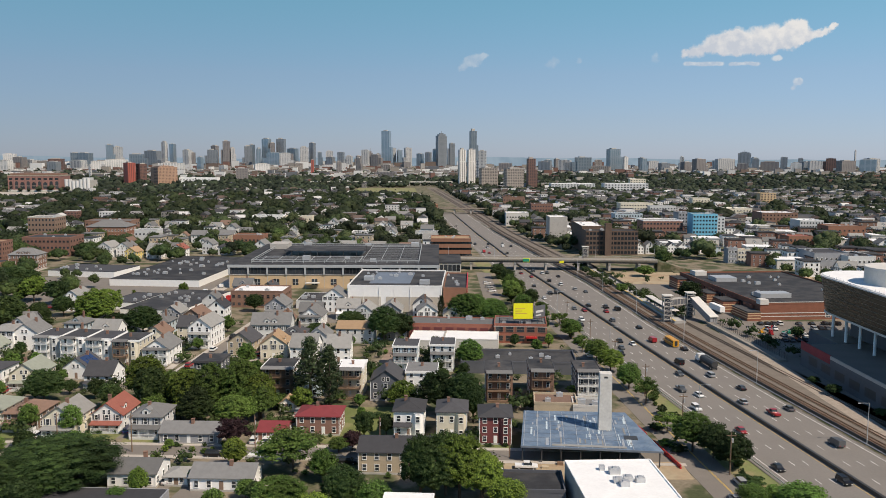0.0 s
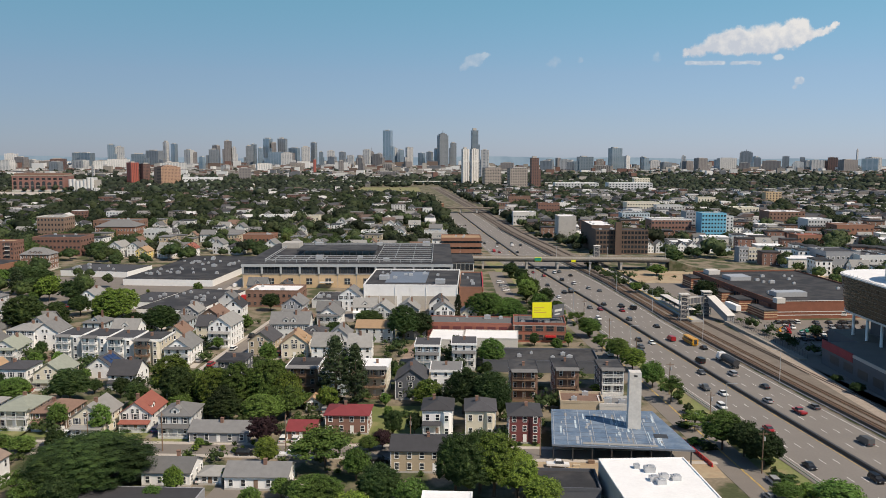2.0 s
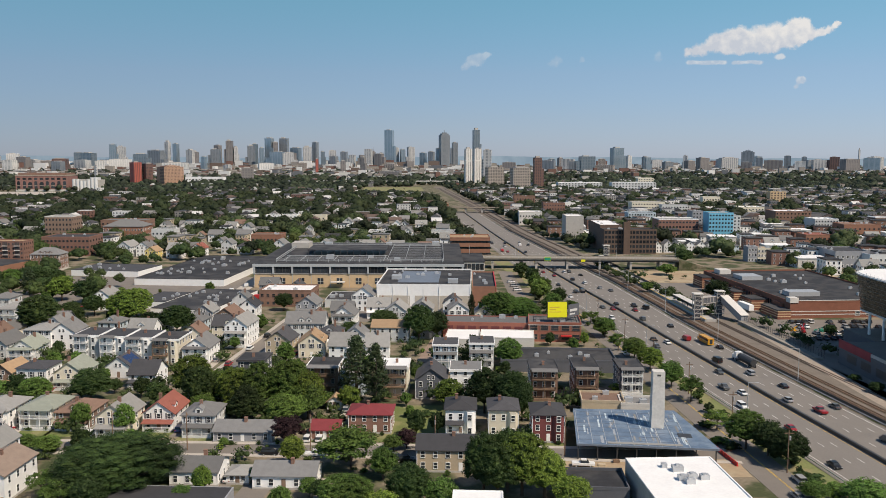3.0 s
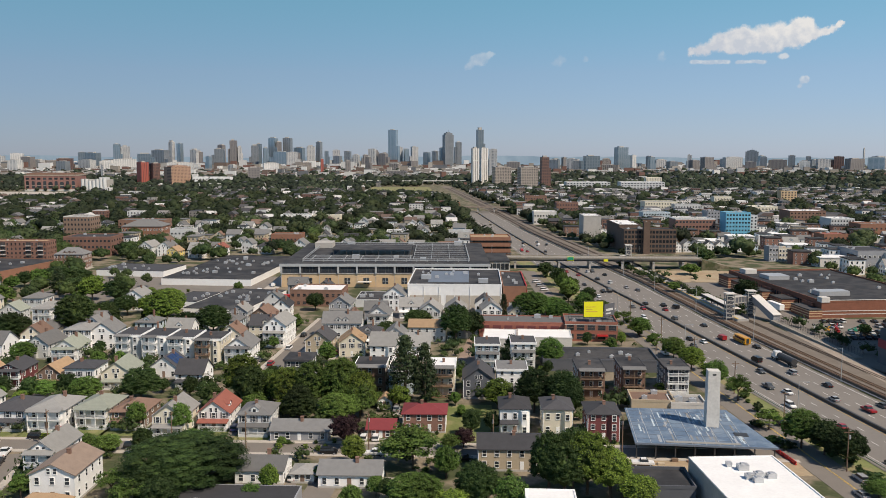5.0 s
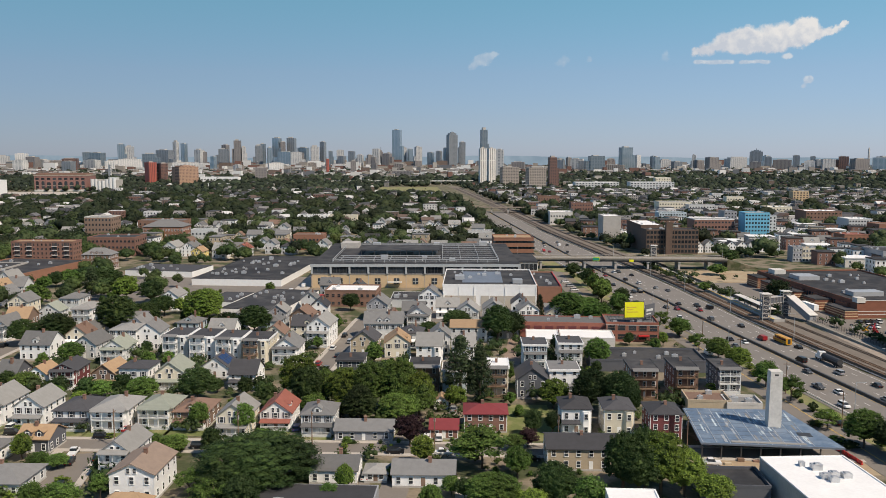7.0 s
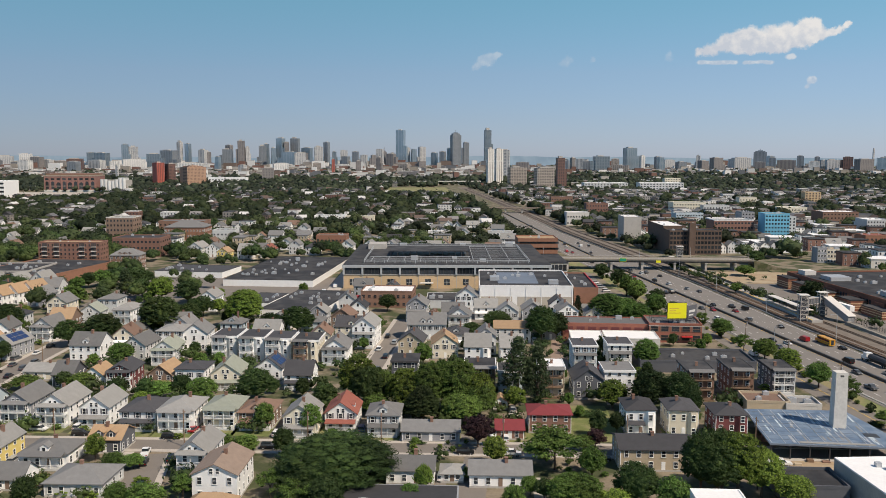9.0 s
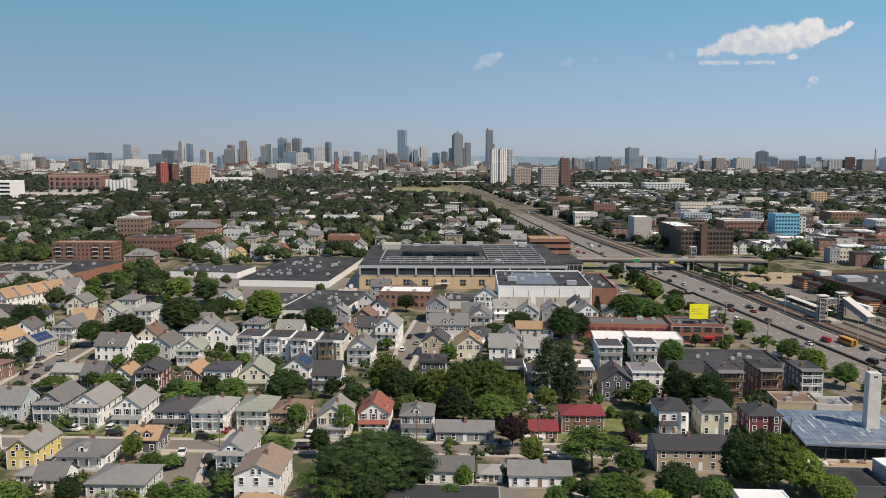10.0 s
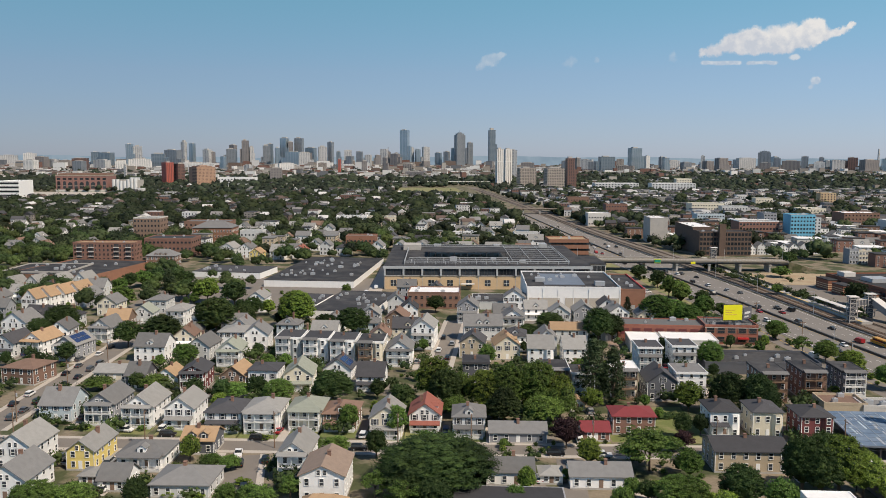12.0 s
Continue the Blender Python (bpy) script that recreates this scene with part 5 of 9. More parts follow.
tree(30.0, 540.0, 11.0, 12.0, 'd')
tree(43.0, 415.0, 8.0, 8.0, 's')
tree(-282.0, 496.6, 10.8, 11.1, 'd')
tree(-275.2, 501.0, 11.6, 12.7, 'g')
tree(-269.1, 507.6, 12.1, 13.6, 'd')
tree(-255.2, 492.8, 14.1, 14.7, 'd')
tree(-283.1, 484.1, 9.6, 10.1, 'g')
tree(-252.0, 507.9, 10.4, 12.9, 'd')
tree(-261.5, 472.7, 10.3, 10.6, 'd')

# ---- bushes and hedges ----
bush(-79.3, 221.5, 2.4, 2.2, 'g')
bush(-68.6, 220.2, 2.3, 2.0, 'g')
bush(-66.8, 221.6, 1.5, 2.0, 'g')
bush(-64.9, 226.0, 1.8, 2.0, 'g')
bush(-72.1, 221.6, 1.8, 2.0, 'g')
bush(-135.5, 225.0, 4.5, 2.0, 'g')
bush(-124.0, 220.6, 5.9, 2.4, 'g')
bush(-187.5, 243.4, 3.9, 1.6, 'g')
bush(-183.8, 243.4, 3.9, 1.6, 'g')
bush(-175.3, 236.8, 3.1, 2.0, 'g')
bush(-199.7, 243.3, 4.2, 1.6, 'g')
bush(-195.1, 245.5, 4.2, 1.6, 'g')
bush(-197.0, 252.7, 4.0, 2.0, 'g')
bush(-145.9, 229.6, 3.7, 2.2, 'g')
bush(-204.6, 239.1, 4.8, 1.6, 'g')
bush(-201.0, 239.1, 4.8, 1.6, 'g')
bush(-105.0, 225.3, 3.0, 2.4, 'g')
bush(-63.8, 240.6, 4.8, 2.2, 'g')
bush(-28.4, 251.5, 6.7, 2.0, 'g')
bush(-24.9, 251.5, 6.0, 2.0, 'g')
bush(38.5, 279.6, 7.4, 3.0, 'g')
bush(-50.1, 195.5, 2.6, 2.0, 'g')
bush(-160.3, 189.9, 5.0, 2.5, 'g')
bush(-153.1, 188.3, 5.0, 2.5, 'g')
bush(-144.5, 196.8, 5.2, 2.5, 'g')
bush(55.7, 227.2, 6.0, 2.5, 'g')
bush(57.5, 222.8, 5.9, 2.5, 'g')
bush(56.2, 241.6, 5.8, 2.2, 'g')
bush(68.8, 199.5, 7.9, 3.0, 'g')
bush(72.9, 192.8, 7.7, 3.0, 'g')

# ---- larger buildings in the middle distance ----
building(127.5, 668, 41, 19.9, 18.5, 'mill', 'r_black', 0.0, floors=5, bays=15, sbays=5, ww=2.0, wh=2.2, label='dark brown brick mill building with rows of windows')
building(116.0, 688, 18, 53, 20.5, 'mill', 'r_white', 0.0, floors=5, bays=0, sbays=14, ww=2.0, wh=2.4, label='long wing of a brown brick mill with tall windows')
building(124.0, 664.2, 5, 3.7, 24.5, 'mill', 'r_black', 0.0, floors=0, units=0, label='square brick stair tower of the mill')
building(98.0, 760.9, 15.8, 26, 22.3, 'concrete', 'r_white', 0.0, floors=0, units=2, label='pale grey windowless block')
building(233.6, 775.5, 22.4, 18, 24.3, 'ltblue', 'r_lgrey', 0.0, floors=7, bays=8, sbays=4, ww=1.6, wh=1.5, label='light blue apartment block with white window frames')
building(251.6, 786.2, 6.9, 18, 20.9, 'lgrey', 'r_lgrey', 0.0, floors=7, bays=2, sbays=4, label='pale grey apartment wing')
building(198.8, 789.5, 37.1, 24, 17.4, 'brick', 'r_lgrey', 0.0, floors=4, bays=12, sbays=4, ww=1.8, wh=1.6, label='brick apartment block with pale upper storeys', trimkey='white')
building(197.8, 930.4, 30.0, 20, 13.6, 'blue', 'r_black', 0.0, floors=4, bays=10, label='pale blue-grey apartment block')
building(205.9, 618.3, 6.7, 10, 10.4, 'grey', 'r_grey', 0.0, floors=3, bays=3)
building(214.3, 618.5, 9.2, 10, 9.5, 'cream', 'r_tan', 0.0, floors=3, bays=4)
building(360.0, 922.9, 38.7, 30, 15.9, 'brick_b', 'r_white', 0.0, floors=4, bays=10, units=5)
building(356.2, 833.6, 23.1, 25, 14.4, 'lgrey', 'r_white', 0.0, floors=4, bays=8)
building(260.6, 580.6, 23.5, 30, 11.7, 'grey', 'r_dark', 0.0, units=3, floors=2, bays=7, label='grey industrial block with a dark roof')
building(276.3, 569.9, 18.5, 30, 10.7, 'lgrey', 'r_dark', 0.0, units=2, floors=2, bays=6, label='pale grey block with a dark roof')
building(241.4, 1083.2, 41.5, 25, 16.5, 'cream', 'r_lgrey', 0.0, floors=4, bays=12)
building(350.0, 1651.2, 84.7, 34, 21.8, 'lgrey', 'r_white', 0.0, floors=5, bays=14, ww=3, wh=2)
building(383.5, 1699.8, 31.0, 20, 29.1, 'cream', 'r_white', 0.0, floors=7, bays=6, ww=2, wh=1.6)
building(268.5, 1790.9, 91.6, 40, 16.5, 'lgrey', 'r_white', 0.0, floors=4, bays=14, ww=3, wh=2)
building(482.6, 1278.7, 23.5, 16, 21.1, 'sand', 'r_lgrey', 0.0, floors=6, bays=5, ww=2, wh=1.8)
building(76.9, 939.9, 25.1, 20, 13.7, 'pale', 'r_white', 0.0, floors=2, bays=8)
building(95.2, 1205.9, 30.6, 20, 17.5, 'brick_b', 'r_black', 0.0, floors=3, bays=8)
building(115.9, 1039.6, 26.4, 20, 17.9, 'brick', 'r_black', 0.0, floors=4, bays=8)
building(270.0, 1065.4, 32.3, 16, 14.1, 'lgrey', 'r_black', 0.0, floors=3, bays=9)
building(247.9, 891.1, 13.2, 20, 17.8, 'grey', 'r_black', 0.0, floors=5, bays=4)
building(364.6, 1220.7, 24.8, 16, 16.2, 'cream', 'r_lgrey', 0.0, floors=3, bays=6)
building(354.2, 1033.0, 31.4, 20, 13.7, 'cream', 'r_white', 0.0, floors=3, bays=8)
building(372.8, 795.7, 35.0, 24, 12.2, 'brick_o', 'r_brown', 0.0, floors=2, bays=8)
building(299.4, 721.7, 21.9, 20, 9.6, 'brick_o', 'r_red', 0.0, floors=2, bays=6)
building(0.8, 649.6, 30.7, 26, 13.9, 'brick_o', 'r_tan', 0.0, floors=3, bays=12, ww=4.0, wh=1.5, label='brown office block with ribbon windows')
building(-16.2, 781.9, 28.6, 14, 6.8, 'lgrey', 'r_lgrey', 0.0, floors=2, bays=8)
flats = building(-337.8, 598.7, 44, 15, 15.8, 'brick', 'r_tan', 0.0, floors=5, bays=15, sbays=5, ww=1.1, wh=1.5, label='long red brick apartment block with pale balconies')
balconies(flats, 44, 15.8, 5, (-17.5, -9, 9, 17.5))
building(-361.2, 754.9, 24, 22, 21.5, 'brownw', 'r_lgrey', 0.0, floors=5, bays=8, sbays=5, ww=1.3, wh=1.8, label='brown brick apartment block with white window frames', trimkey='pale')
building(-308.2, 648.5, 36.5, 26, 14.0, 'brick', 'r_dark', 0.0, floors=3, bays=12, sbays=5, ww=1.6, label='dark red brick block with a flat roof')
house(-289.0, 573.2, 18, 12, 9.6, 'hip', 'brick_b', 'r_grey', rot=0, rh=4.2, floors=3, dor=3, label='brown brick house with a grey mansard roof and dormers')
house(-300.7, 746.6, 32, 22, 13.4, 'hip', 'brick_o', 'r_grey', rot=0, rh=5.5, floors=3, chim=False, label='tan brick school house with a grey hipped roof')
building(-796.0, 1367.8, 30.5, 50, 32.7, 'white', 'r_white', 0.0, floors=5, bays=8, ww=5, wh=3)


def brick_works(x, y):
    """A wide old brick works: tall arched bays between piers, a dark cornice and a pale ground storey."""
    B = thing("brick_works", x, y, 0, 4, "wide pink brick works with tall arched bays", "factory")
    w, d, h = 101.0, 60.0, 31.0
    part("wall", boxes((-w / 2, w / 2, 0, d, 0, h)), M["pinkbrick"], B)
    part("cornice", boxes((-w / 2 - 0.8, w / 2 + 0.8, -1.0, d, h, h + 2.2)), M["stone"], B)
    part("attic", boxes((-w / 2 + 3, w / 2 - 3, 4, d - 4, h + 2.21, h + 5.5)), M["brick_b"], B)
    part("ground_storey", boxes((-w / 2 - 0.3, w / 2 + 0.3, -0.6, -0.02, 0, 4.0)), M["pale"], B)
    n = 9
    for i in range(n):
        cx = -w / 2 + w * (i + 0.5) / n
        big = i in (2, 4, 6)
        half, spring = (4.2, 15.0) if big else (3.0, 18.0)
        bm = bmesh.new()
        prism(bm, [(cx - half, 6), (cx + half, 6)] + [(cx + half * math.cos(a * 0.3927), spring + half * math.sin(a * 0.3927)) for a in range(9)], "y", -0.25, -0.02)
        part("arched_window", bm, M["glass"], B)
        part("transom", boxes((cx - half, cx + half, -0.4, -0.27, 11.0, 12.2)), M["stone"], B)
        part("attic_window", boxes((cx - 3.2, cx + 3.2, -0.25, -0.02, 23.5, 27.5)), M["glass"], B)
    for i in range(n + 1):
        cx = -w / 2 + 1 + (w - 2) * i / n
        part("pier", boxes((cx - 1.0, cx + 1.0, -0.9, -0.03, 4.02, h)), M["pinkbrick"], B)


def silo_block(x, y):
    """A pale ribbed plant: upright drums side by side under one flat deck."""
    B = thing("silo_block", x, y, 0, 0, "pale grey plant of upright ribbed drums", "silo")
    bm = bmesh.new()
    cyl(bm, 0, 0, 0, 25.0, 3.6, 3.6, 14)
    me = mesh_of("drum", bm, M["lgrey"])
    for i in range(7):
        o = part("drum", me, None, B)
        o.location = (-22.5 + i * 7.4, 4, 0)
        o.scale.z = (1, 1, 0.86, 0.86, 1, 1.08, 1.08)[i]
    part("deck", boxes((-26, 26, 8, 40, 0, 23.0)), M["concrete"], B)
    part("plant_room", boxes((8, 24, 10, 26, 23.02, 28.0)), M["lgrey"], B)


brick_works(-829.0, 1721.7)
silo_block(-744.5, 1725.4)
building(-266.3, 747.3, 20.0, 16, 11.0, 'lgrey', 'r_lgrey', 0.0, floors=2, bays=6)
house(-261, 640, 10, 15, 7.6, 'gable', 'lgrey', 'r_lgrey', rot=-6, por=2)
house(-248, 643, 9, 14, 7.4, 'gable', 'white', 'r_grey', rot=-6)
house(-237, 629, 8, 11, 5.6, 'gable', 'yellow', 'r_tan', rot=-6, label='pale yellow wooden house with a tan gable roof')
house(-222, 634, 9, 12, 6.2, 'gable', 'lgrey', 'r_lgrey', ridge='x', rot=-4)
house(-206, 640, 9, 12, 6.4, 'gable', 'white', 'r_red', rot=-4)
building(-164.0, 692.7, 24.6, 20, 11.7, 'brick_o', 'r_brown', 0.0, floors=2, bays=8)
building(-75.7, 751.0, 20, 14, 9.5, 'white', 'r_lgrey', 0.0, floors=3, bays=6)
building(-48.5, 724.3, 12.2, 8, 6.3, 'cream', 'r_white', 0.0, floors=1, bays=3)
building(-197.7, 936.0, 34.3, 16, 10.0, 'white', 'r_lgrey', 0.0, floors=3, bays=8)
building(-168.0, 936.7, 37.5, 16, 9.4, 'cream', 'r_lgrey', 0.0, floors=2, bays=8)
building(-351.2, 521.4, 42.0, 40, 6.0, 'concrete', 'r_black', 0.0, units=10)
building(-41.7, 1198.4, 59.6, 24, 7.0, 'brick_o', 'r_tan', 0.0, floors=0)
building(-319.3, 797.4, 42.9, 24, 14.9, 'brick_b', 'r_grey', 0.0, floors=3, bays=10, sbays=4)

# ---- towers ----
tower(-313, 4587, 51.3, 40.0, 197.9, 'f_glass', 'tall blue glass office tower in the far skyline', rot=-18)
tower(-6, 4544, 59.8, 40.0, 186.0, 'f_grey', 'tall grey stepped office tower', crown=14, rot=24)
tower(157, 4481, 38.3, 38.3, 196.9, 'f_dark', 'slender dark glass tower in the far city skyline')
tower(-270, 4678, 27.7, 27.7, 105.8, 'f_pale', 'pale high-rise block in the far city skyline')
tower(-236, 4655, 30.7, 30.7, 96.6, 'f_glass', 'blue-grey high-rise block in the far city skyline')
tower(-193, 4732, 43.7, 40.0, 109.5, 'f_pale', 'pale high-rise block in the far city skyline')
tower(-133, 4629, 39.7, 39.7, 78.7, 'f_dark', 'grey office block in the far city skyline')
tower(-87, 4526, 35.8, 35.8, 84.8, 'f_grey', 'grey office block in the far city skyline')
tower(-50, 4623, 27.4, 27.4, 103.2, 'f_dark', 'dark office block in the far city skyline')
tower(48, 4680, 33.9, 33.9, 134.5, 'f_grey', 'rounded grey office tower in the far city skyline')
tower(-399, 4697, 37.2, 37.2, 90.0, 'f_stone', 'stone office tower with a pointed top', crown=20)
tower(-432, 4374, 31.7, 31.7, 66.1, 'f_stone', 'brown high-rise block in the far city skyline')
tower(-354, 4591, 24.2, 24.2, 77.9, 'f_pale', 'pale block in the far city skyline')
tower(-1719, 4408, 40.6, 40.0, 119.0, 'f_glass', 'dark glass high-rise in the far city skyline')
tower(-1685, 4425, 40.8, 40.0, 107.8, 'f_pale', 'pale high-rise in the far city skyline')
tower(-1689, 4002, 73.8, 40.0, 75.5, 'f_dark', 'dark green office block in the far city skyline')
tower(-1409, 3919, 62.0, 40.0, 71.4, 'f_dark', 'dark office slab in the far city skyline')
tower(-1452, 4436, 29.2, 29.2, 131.9, 'f_pale', 'slender pale high-rise in the far city skyline')
tower(-1409, 4433, 32.1, 32.1, 123.3, 'f_glass', 'blue-grey high-rise in the far city skyline')
tower(-1287, 4270, 45.0, 40.0, 91.2, 'f_pale', 'pale slab block in the far city skyline')
tower(-1254, 4287, 25.4, 25.4, 80.2, 'f_stone', 'brown slab block in the far city skyline')
tower(-1059, 3704, 24.4, 24.4, 60.7, 'f_glass', 'blue glass block in the far city skyline')
tower(-1222, 4521, 53.6, 40.0, 95.4, 'f_grey', 'grey office block in the far city skyline')
tower(-1261, 4688, 40.1, 40.0, 117.5, 'f_stone', 'brown office tower in the far city skyline')
tower(-1146, 4515, 38.6, 38.6, 140.0, 'f_stone', 'brown high-rise in the far city skyline')
tower(-1115, 4532, 26.9, 26.9, 104.8, 'f_pale', 'pale high-rise in the far city skyline')
tower(-1061, 4649, 45.9, 40.0, 114.8, 'f_grey', 'grey downtown tower in the far city skyline')
tower(-1055, 4726, 37.3, 37.3, 124.8, 'f_dark', 'dark downtown tower in the far city skyline')
tower(-981, 4703, 49.5, 40.0, 155.5, 'f_glass', 'blue glass downtown tower in the far city skyline')
tower(-939, 4700, 34.0, 34.0, 134.2, 'f_stone', 'brown downtown tower in the far city skyline')
tower(-908, 4757, 50.1, 40.0, 156.7, 'f_grey', 'grey downtown tower in the far city skyline')
tower(-839, 4714, 62.1, 40.0, 103.9, 'f_dark', 'dark downtown block in the far city skyline')
tower(-989, 4591, 30.2, 30.2, 102.6, 'f_glass', 'blue downtown block in the far city skyline')
tower(-752, 4628, 51.8, 40.0, 109.7, 'f_pale', 'pale downtown tower in the far city skyline')
tower(-725, 4695, 34.0, 34.0, 134.9, 'f_grey', 'grey downtown tower in the far city skyline')
tower(-830, 4562, 66.2, 40.0, 76.1, 'f_stone', 'brown downtown block in the far city skyline')
tower(-902, 4559, 90.2, 40.0, 81.8, 'f_glass', 'blue downtown block in the far city skyline')
tower(-789, 2156, 29, 24, 53.6, 'f_red', 'red brick apartment tower in the far city skyline', rot=52)
# second slab, added to give the red tower its darker right face
tower(-765, 2172, 26, 22, 50.5, 'f_brown', 'dark red-brown slab forming the darker side of a red tower', rot=52)
tower(-691, 2133, 61.9, 40.0, 47.1, 'f_orange', 'orange and brown apartment tower', crown=4, rot=48)
tower(-564, 2380, 39.3, 39.3, 36.4, 'f_stone', 'brown apartment block in the far city skyline')
tower(-1553, 3607, 71.4, 40.0, 45.0, 'f_pale', 'white office block in the far city skyline')
tower(-1526, 3324, 43.9, 40.0, 43.0, 'f_grey', 'grey block in the far city skyline')
tower(-1963, 3941, 52.0, 40.0, 56.4, 'f_stone', 'brown block in the far city skyline')
tower(-979, 2358, 7.8, 7.8, 44.6, 'f_pale', 'slender pale chimney in the far city skyline')
tower(45, 2135, 19.7, 19.7, 89.1, 'f_stripe', 'tall white apartment tower in the far city skyline', rot=12)
tower(69, 2172, 21.5, 21.5, 89.3, 'f_stripe', 'tall white apartment tower in the far city skyline', rot=12)
tower(114, 2609, 25.8, 25.8, 88.1, 'f_pale', 'pale grey apartment tower in the far city skyline')
tower(109, 2076, 45.2, 40.0, 44.1, 'f_tan', 'grey-brown apartment slab in the far city skyline', rot=8)
tower(161, 1953, 45.1, 40.0, 45.1, 'f_tan', 'brown apartment slab in the far city skyline', rot=8)
tower(206, 2030, 20.1, 20.1, 67.9, 'f_brown', 'dark red-brown apartment tower in the far city skyline')
tower(766, 3827, 60.5, 40.0, 102.0, 'f_glass', 'dark glass office tower in the far city skyline')
tower(566, 3454, 63.8, 40.0, 65.3, 'f_dark', 'dark office block in the far city skyline')
tower(804, 3771, 22.4, 22.4, 67.3, 'f_white', 'white block in the far city skyline')
tower(865, 3688, 29.2, 29.2, 60.6, 'f_glass', 'blue-grey block in the far city skyline')
tower(1085, 3905, 23.2, 23.2, 67.8, 'f_pale', 'pale block in the far city skyline')
tower(1089, 3622, 52.6, 40.0, 59.4, 'f_stone', 'brown block in the far city skyline')
tower(1453, 4139, 68.2, 40.0, 92.6, 'f_grey', 'grey hospital tower with a wide crown', crown=8)
tower(1294, 3916, 82.7, 40.0, 58.1, 'f_pale', 'pale block in the far city skyline')
tower(1268, 3633, 52.8, 40.0, 40.9, 'f_stone', 'brown block in the far city skyline')
tower(1570, 3950, 39.1, 39.1, 66.8, 'f_grey', 'grey block in the far city skyline')
tower(1641, 3467, 71.0, 40.0, 55.5, 'f_stone', 'long striped block in the far city skyline')
tower(1675, 3484, 6.9, 6.9, 94.5, 'f_pale', 'tall slender chimney in the far city skyline')
tower(1836, 3701, 73.3, 40.0, 59.1, 'f_glass', 'blue-grey block in the far city skyline')
tower(1391, 3818, 37.8, 37.8, 59.2, 'f_grey', 'grey block in the far city skyline')
tower(1602, 3735, 74.0, 40.0, 48.2, 'f_grey', 'grey block in the far city skyline')
tower(410, 3512, 58.0, 40.0, 48.4, 'f_grey', 'grey block in the far city skyline')
tower(522, 3729, 61.5, 40.0, 51.7, 'f_pale', 'pale block in the far city skyline')
tower(-468, 3046, 12.1, 12.1, 55.5, 'f_red', 'red-brown tower in the far city skyline')
tower(-400, 3263, 21.5, 21.5, 47.7, 'f_stone', 'brown block in the far city skyline')
tower(-311, 3080, 20.3, 20.3, 61.9, 'f_stone', 'brown apartment tower in the far city skyline')
tower(-588, 4397, 43.5, 40.0, 59.7, 'f_grey', 'grey block in the far city skyline')
tower(-492, 4414, 34.9, 34.9, 65.8, 'f_pale', 'pale block in the far city skyline')
tower(-190, 2731, 68.6, 40.0, 19.2, 'f_stone', 'brick block with pale trim')
tower(-652, 4508, 23.8, 23.8, 84.1, 'f_dark', 'dark downtown block in the far city skyline')
tower(-610, 4575, 42.3, 40.0, 90.2, 'f_pale', 'pale downtown block in the far city skyline')
tower(-549, 4542, 36.0, 36.0, 84.2, 'f_grey', 'grey downtown block in the far city skyline')
tower(-417, 4509, 41.6, 40.0, 96.1, 'f_pale', 'pale stepped office block in the far city skyline')
tower(-354, 4376, 52.0, 40.0, 72.7, 'f_stone', 'brown office block in the far city skyline')
tower(-813, 4393, 63.8, 40.0, 78.0, 'f_pale', 'pale office block in the far city skyline')
tower(-1476, 4310, 85.4, 40.0, 88.6, 'f_grey', 'wide grey office block in the far city skyline')
tower(468, 3827, 30.3, 30.3, 51.7, 'f_dark', 'dark office block in the far city skyline')
tower(519, 3904, 25.8, 25.8, 56.3, 'f_stone', 'brown block in the far city skyline')
tower(513, 3521, 37.2, 37.2, 44.8, 'f_grey', 'grey block in the far city skyline')
tower(674, 3738, 37.0, 37.0, 52.6, 'f_tan', 'tan hospital block in the far city skyline')
tower(626, 3455, 91.3, 40.0, 29.6, 'f_tan', 'long tan hospital block in the far city skyline')
tower(946, 4072, 26.9, 26.9, 61.1, 'f_grey', 'grey block in the far city skyline')
tower(1312, 3989, 97.3, 40.0, 51.3, 'f_pale', 'wide pale hospital block in the far city skyline')
tower(1461, 4006, 31.7, 31.7, 64.5, 'f_glass', 'glass office block in the far city skyline')
tower(1456, 3823, 85.7, 40.0, 47.7, 'f_stone', 'long brown block in the far city skyline')
tower(1441, 3500, 50.8, 40.0, 45.9, 'f_white', 'white office block in the far city skyline')
tower(1633, 3917, 28.4, 28.4, 62.5, 'f_grey', 'grey block in the far city skyline')
tower(1581, 3634, 57.5, 40.0, 51.8, 'f_pale', 'pale block in the far city skyline')
tower(1697, 3751, 49.4, 40.0, 63.3, 'f_brown', 'dark red-brown block in the far city skyline')
tower(1897, 3768, 62.1, 40.0, 63.4, 'f_pale', 'pale block in the far city skyline')
tower(-182, 4285, 42.5, 40.0, 36.4, 'f_stone', 'brown block in the far city skyline')
tower(-253, 3702, 53.8, 40.0, 30.0, 'f_tan', 'tan block in the far city skyline')
tower(-1648, 3619, 55.0, 40.0, 51.1, 'f_brown', 'dark brown block in the far city skyline')
tower(-1438, 3536, 46.8, 40.0, 42.7, 'f_white', 'white block in the far city skyline')
tower(-1420, 3713, 100.6, 40.0, 48.2, 'f_white', 'wide white factory block in the far city skyline')
tower(-1065, 3330, 99.1, 40.0, 38.5, 'f_white', 'long white block in the far city skyline')
tower(-871, 3347, 33.2, 33.2, 29.7, 'f_pale', 'pale block in the far city skyline')
tower(-734, 3464, 68.7, 40.0, 35.0, 'f_white', 'white block in the far city skyline')
tower(-592, 3481, 36.8, 36.8, 37.2, 'f_tan', 'tan block in the far city skyline')
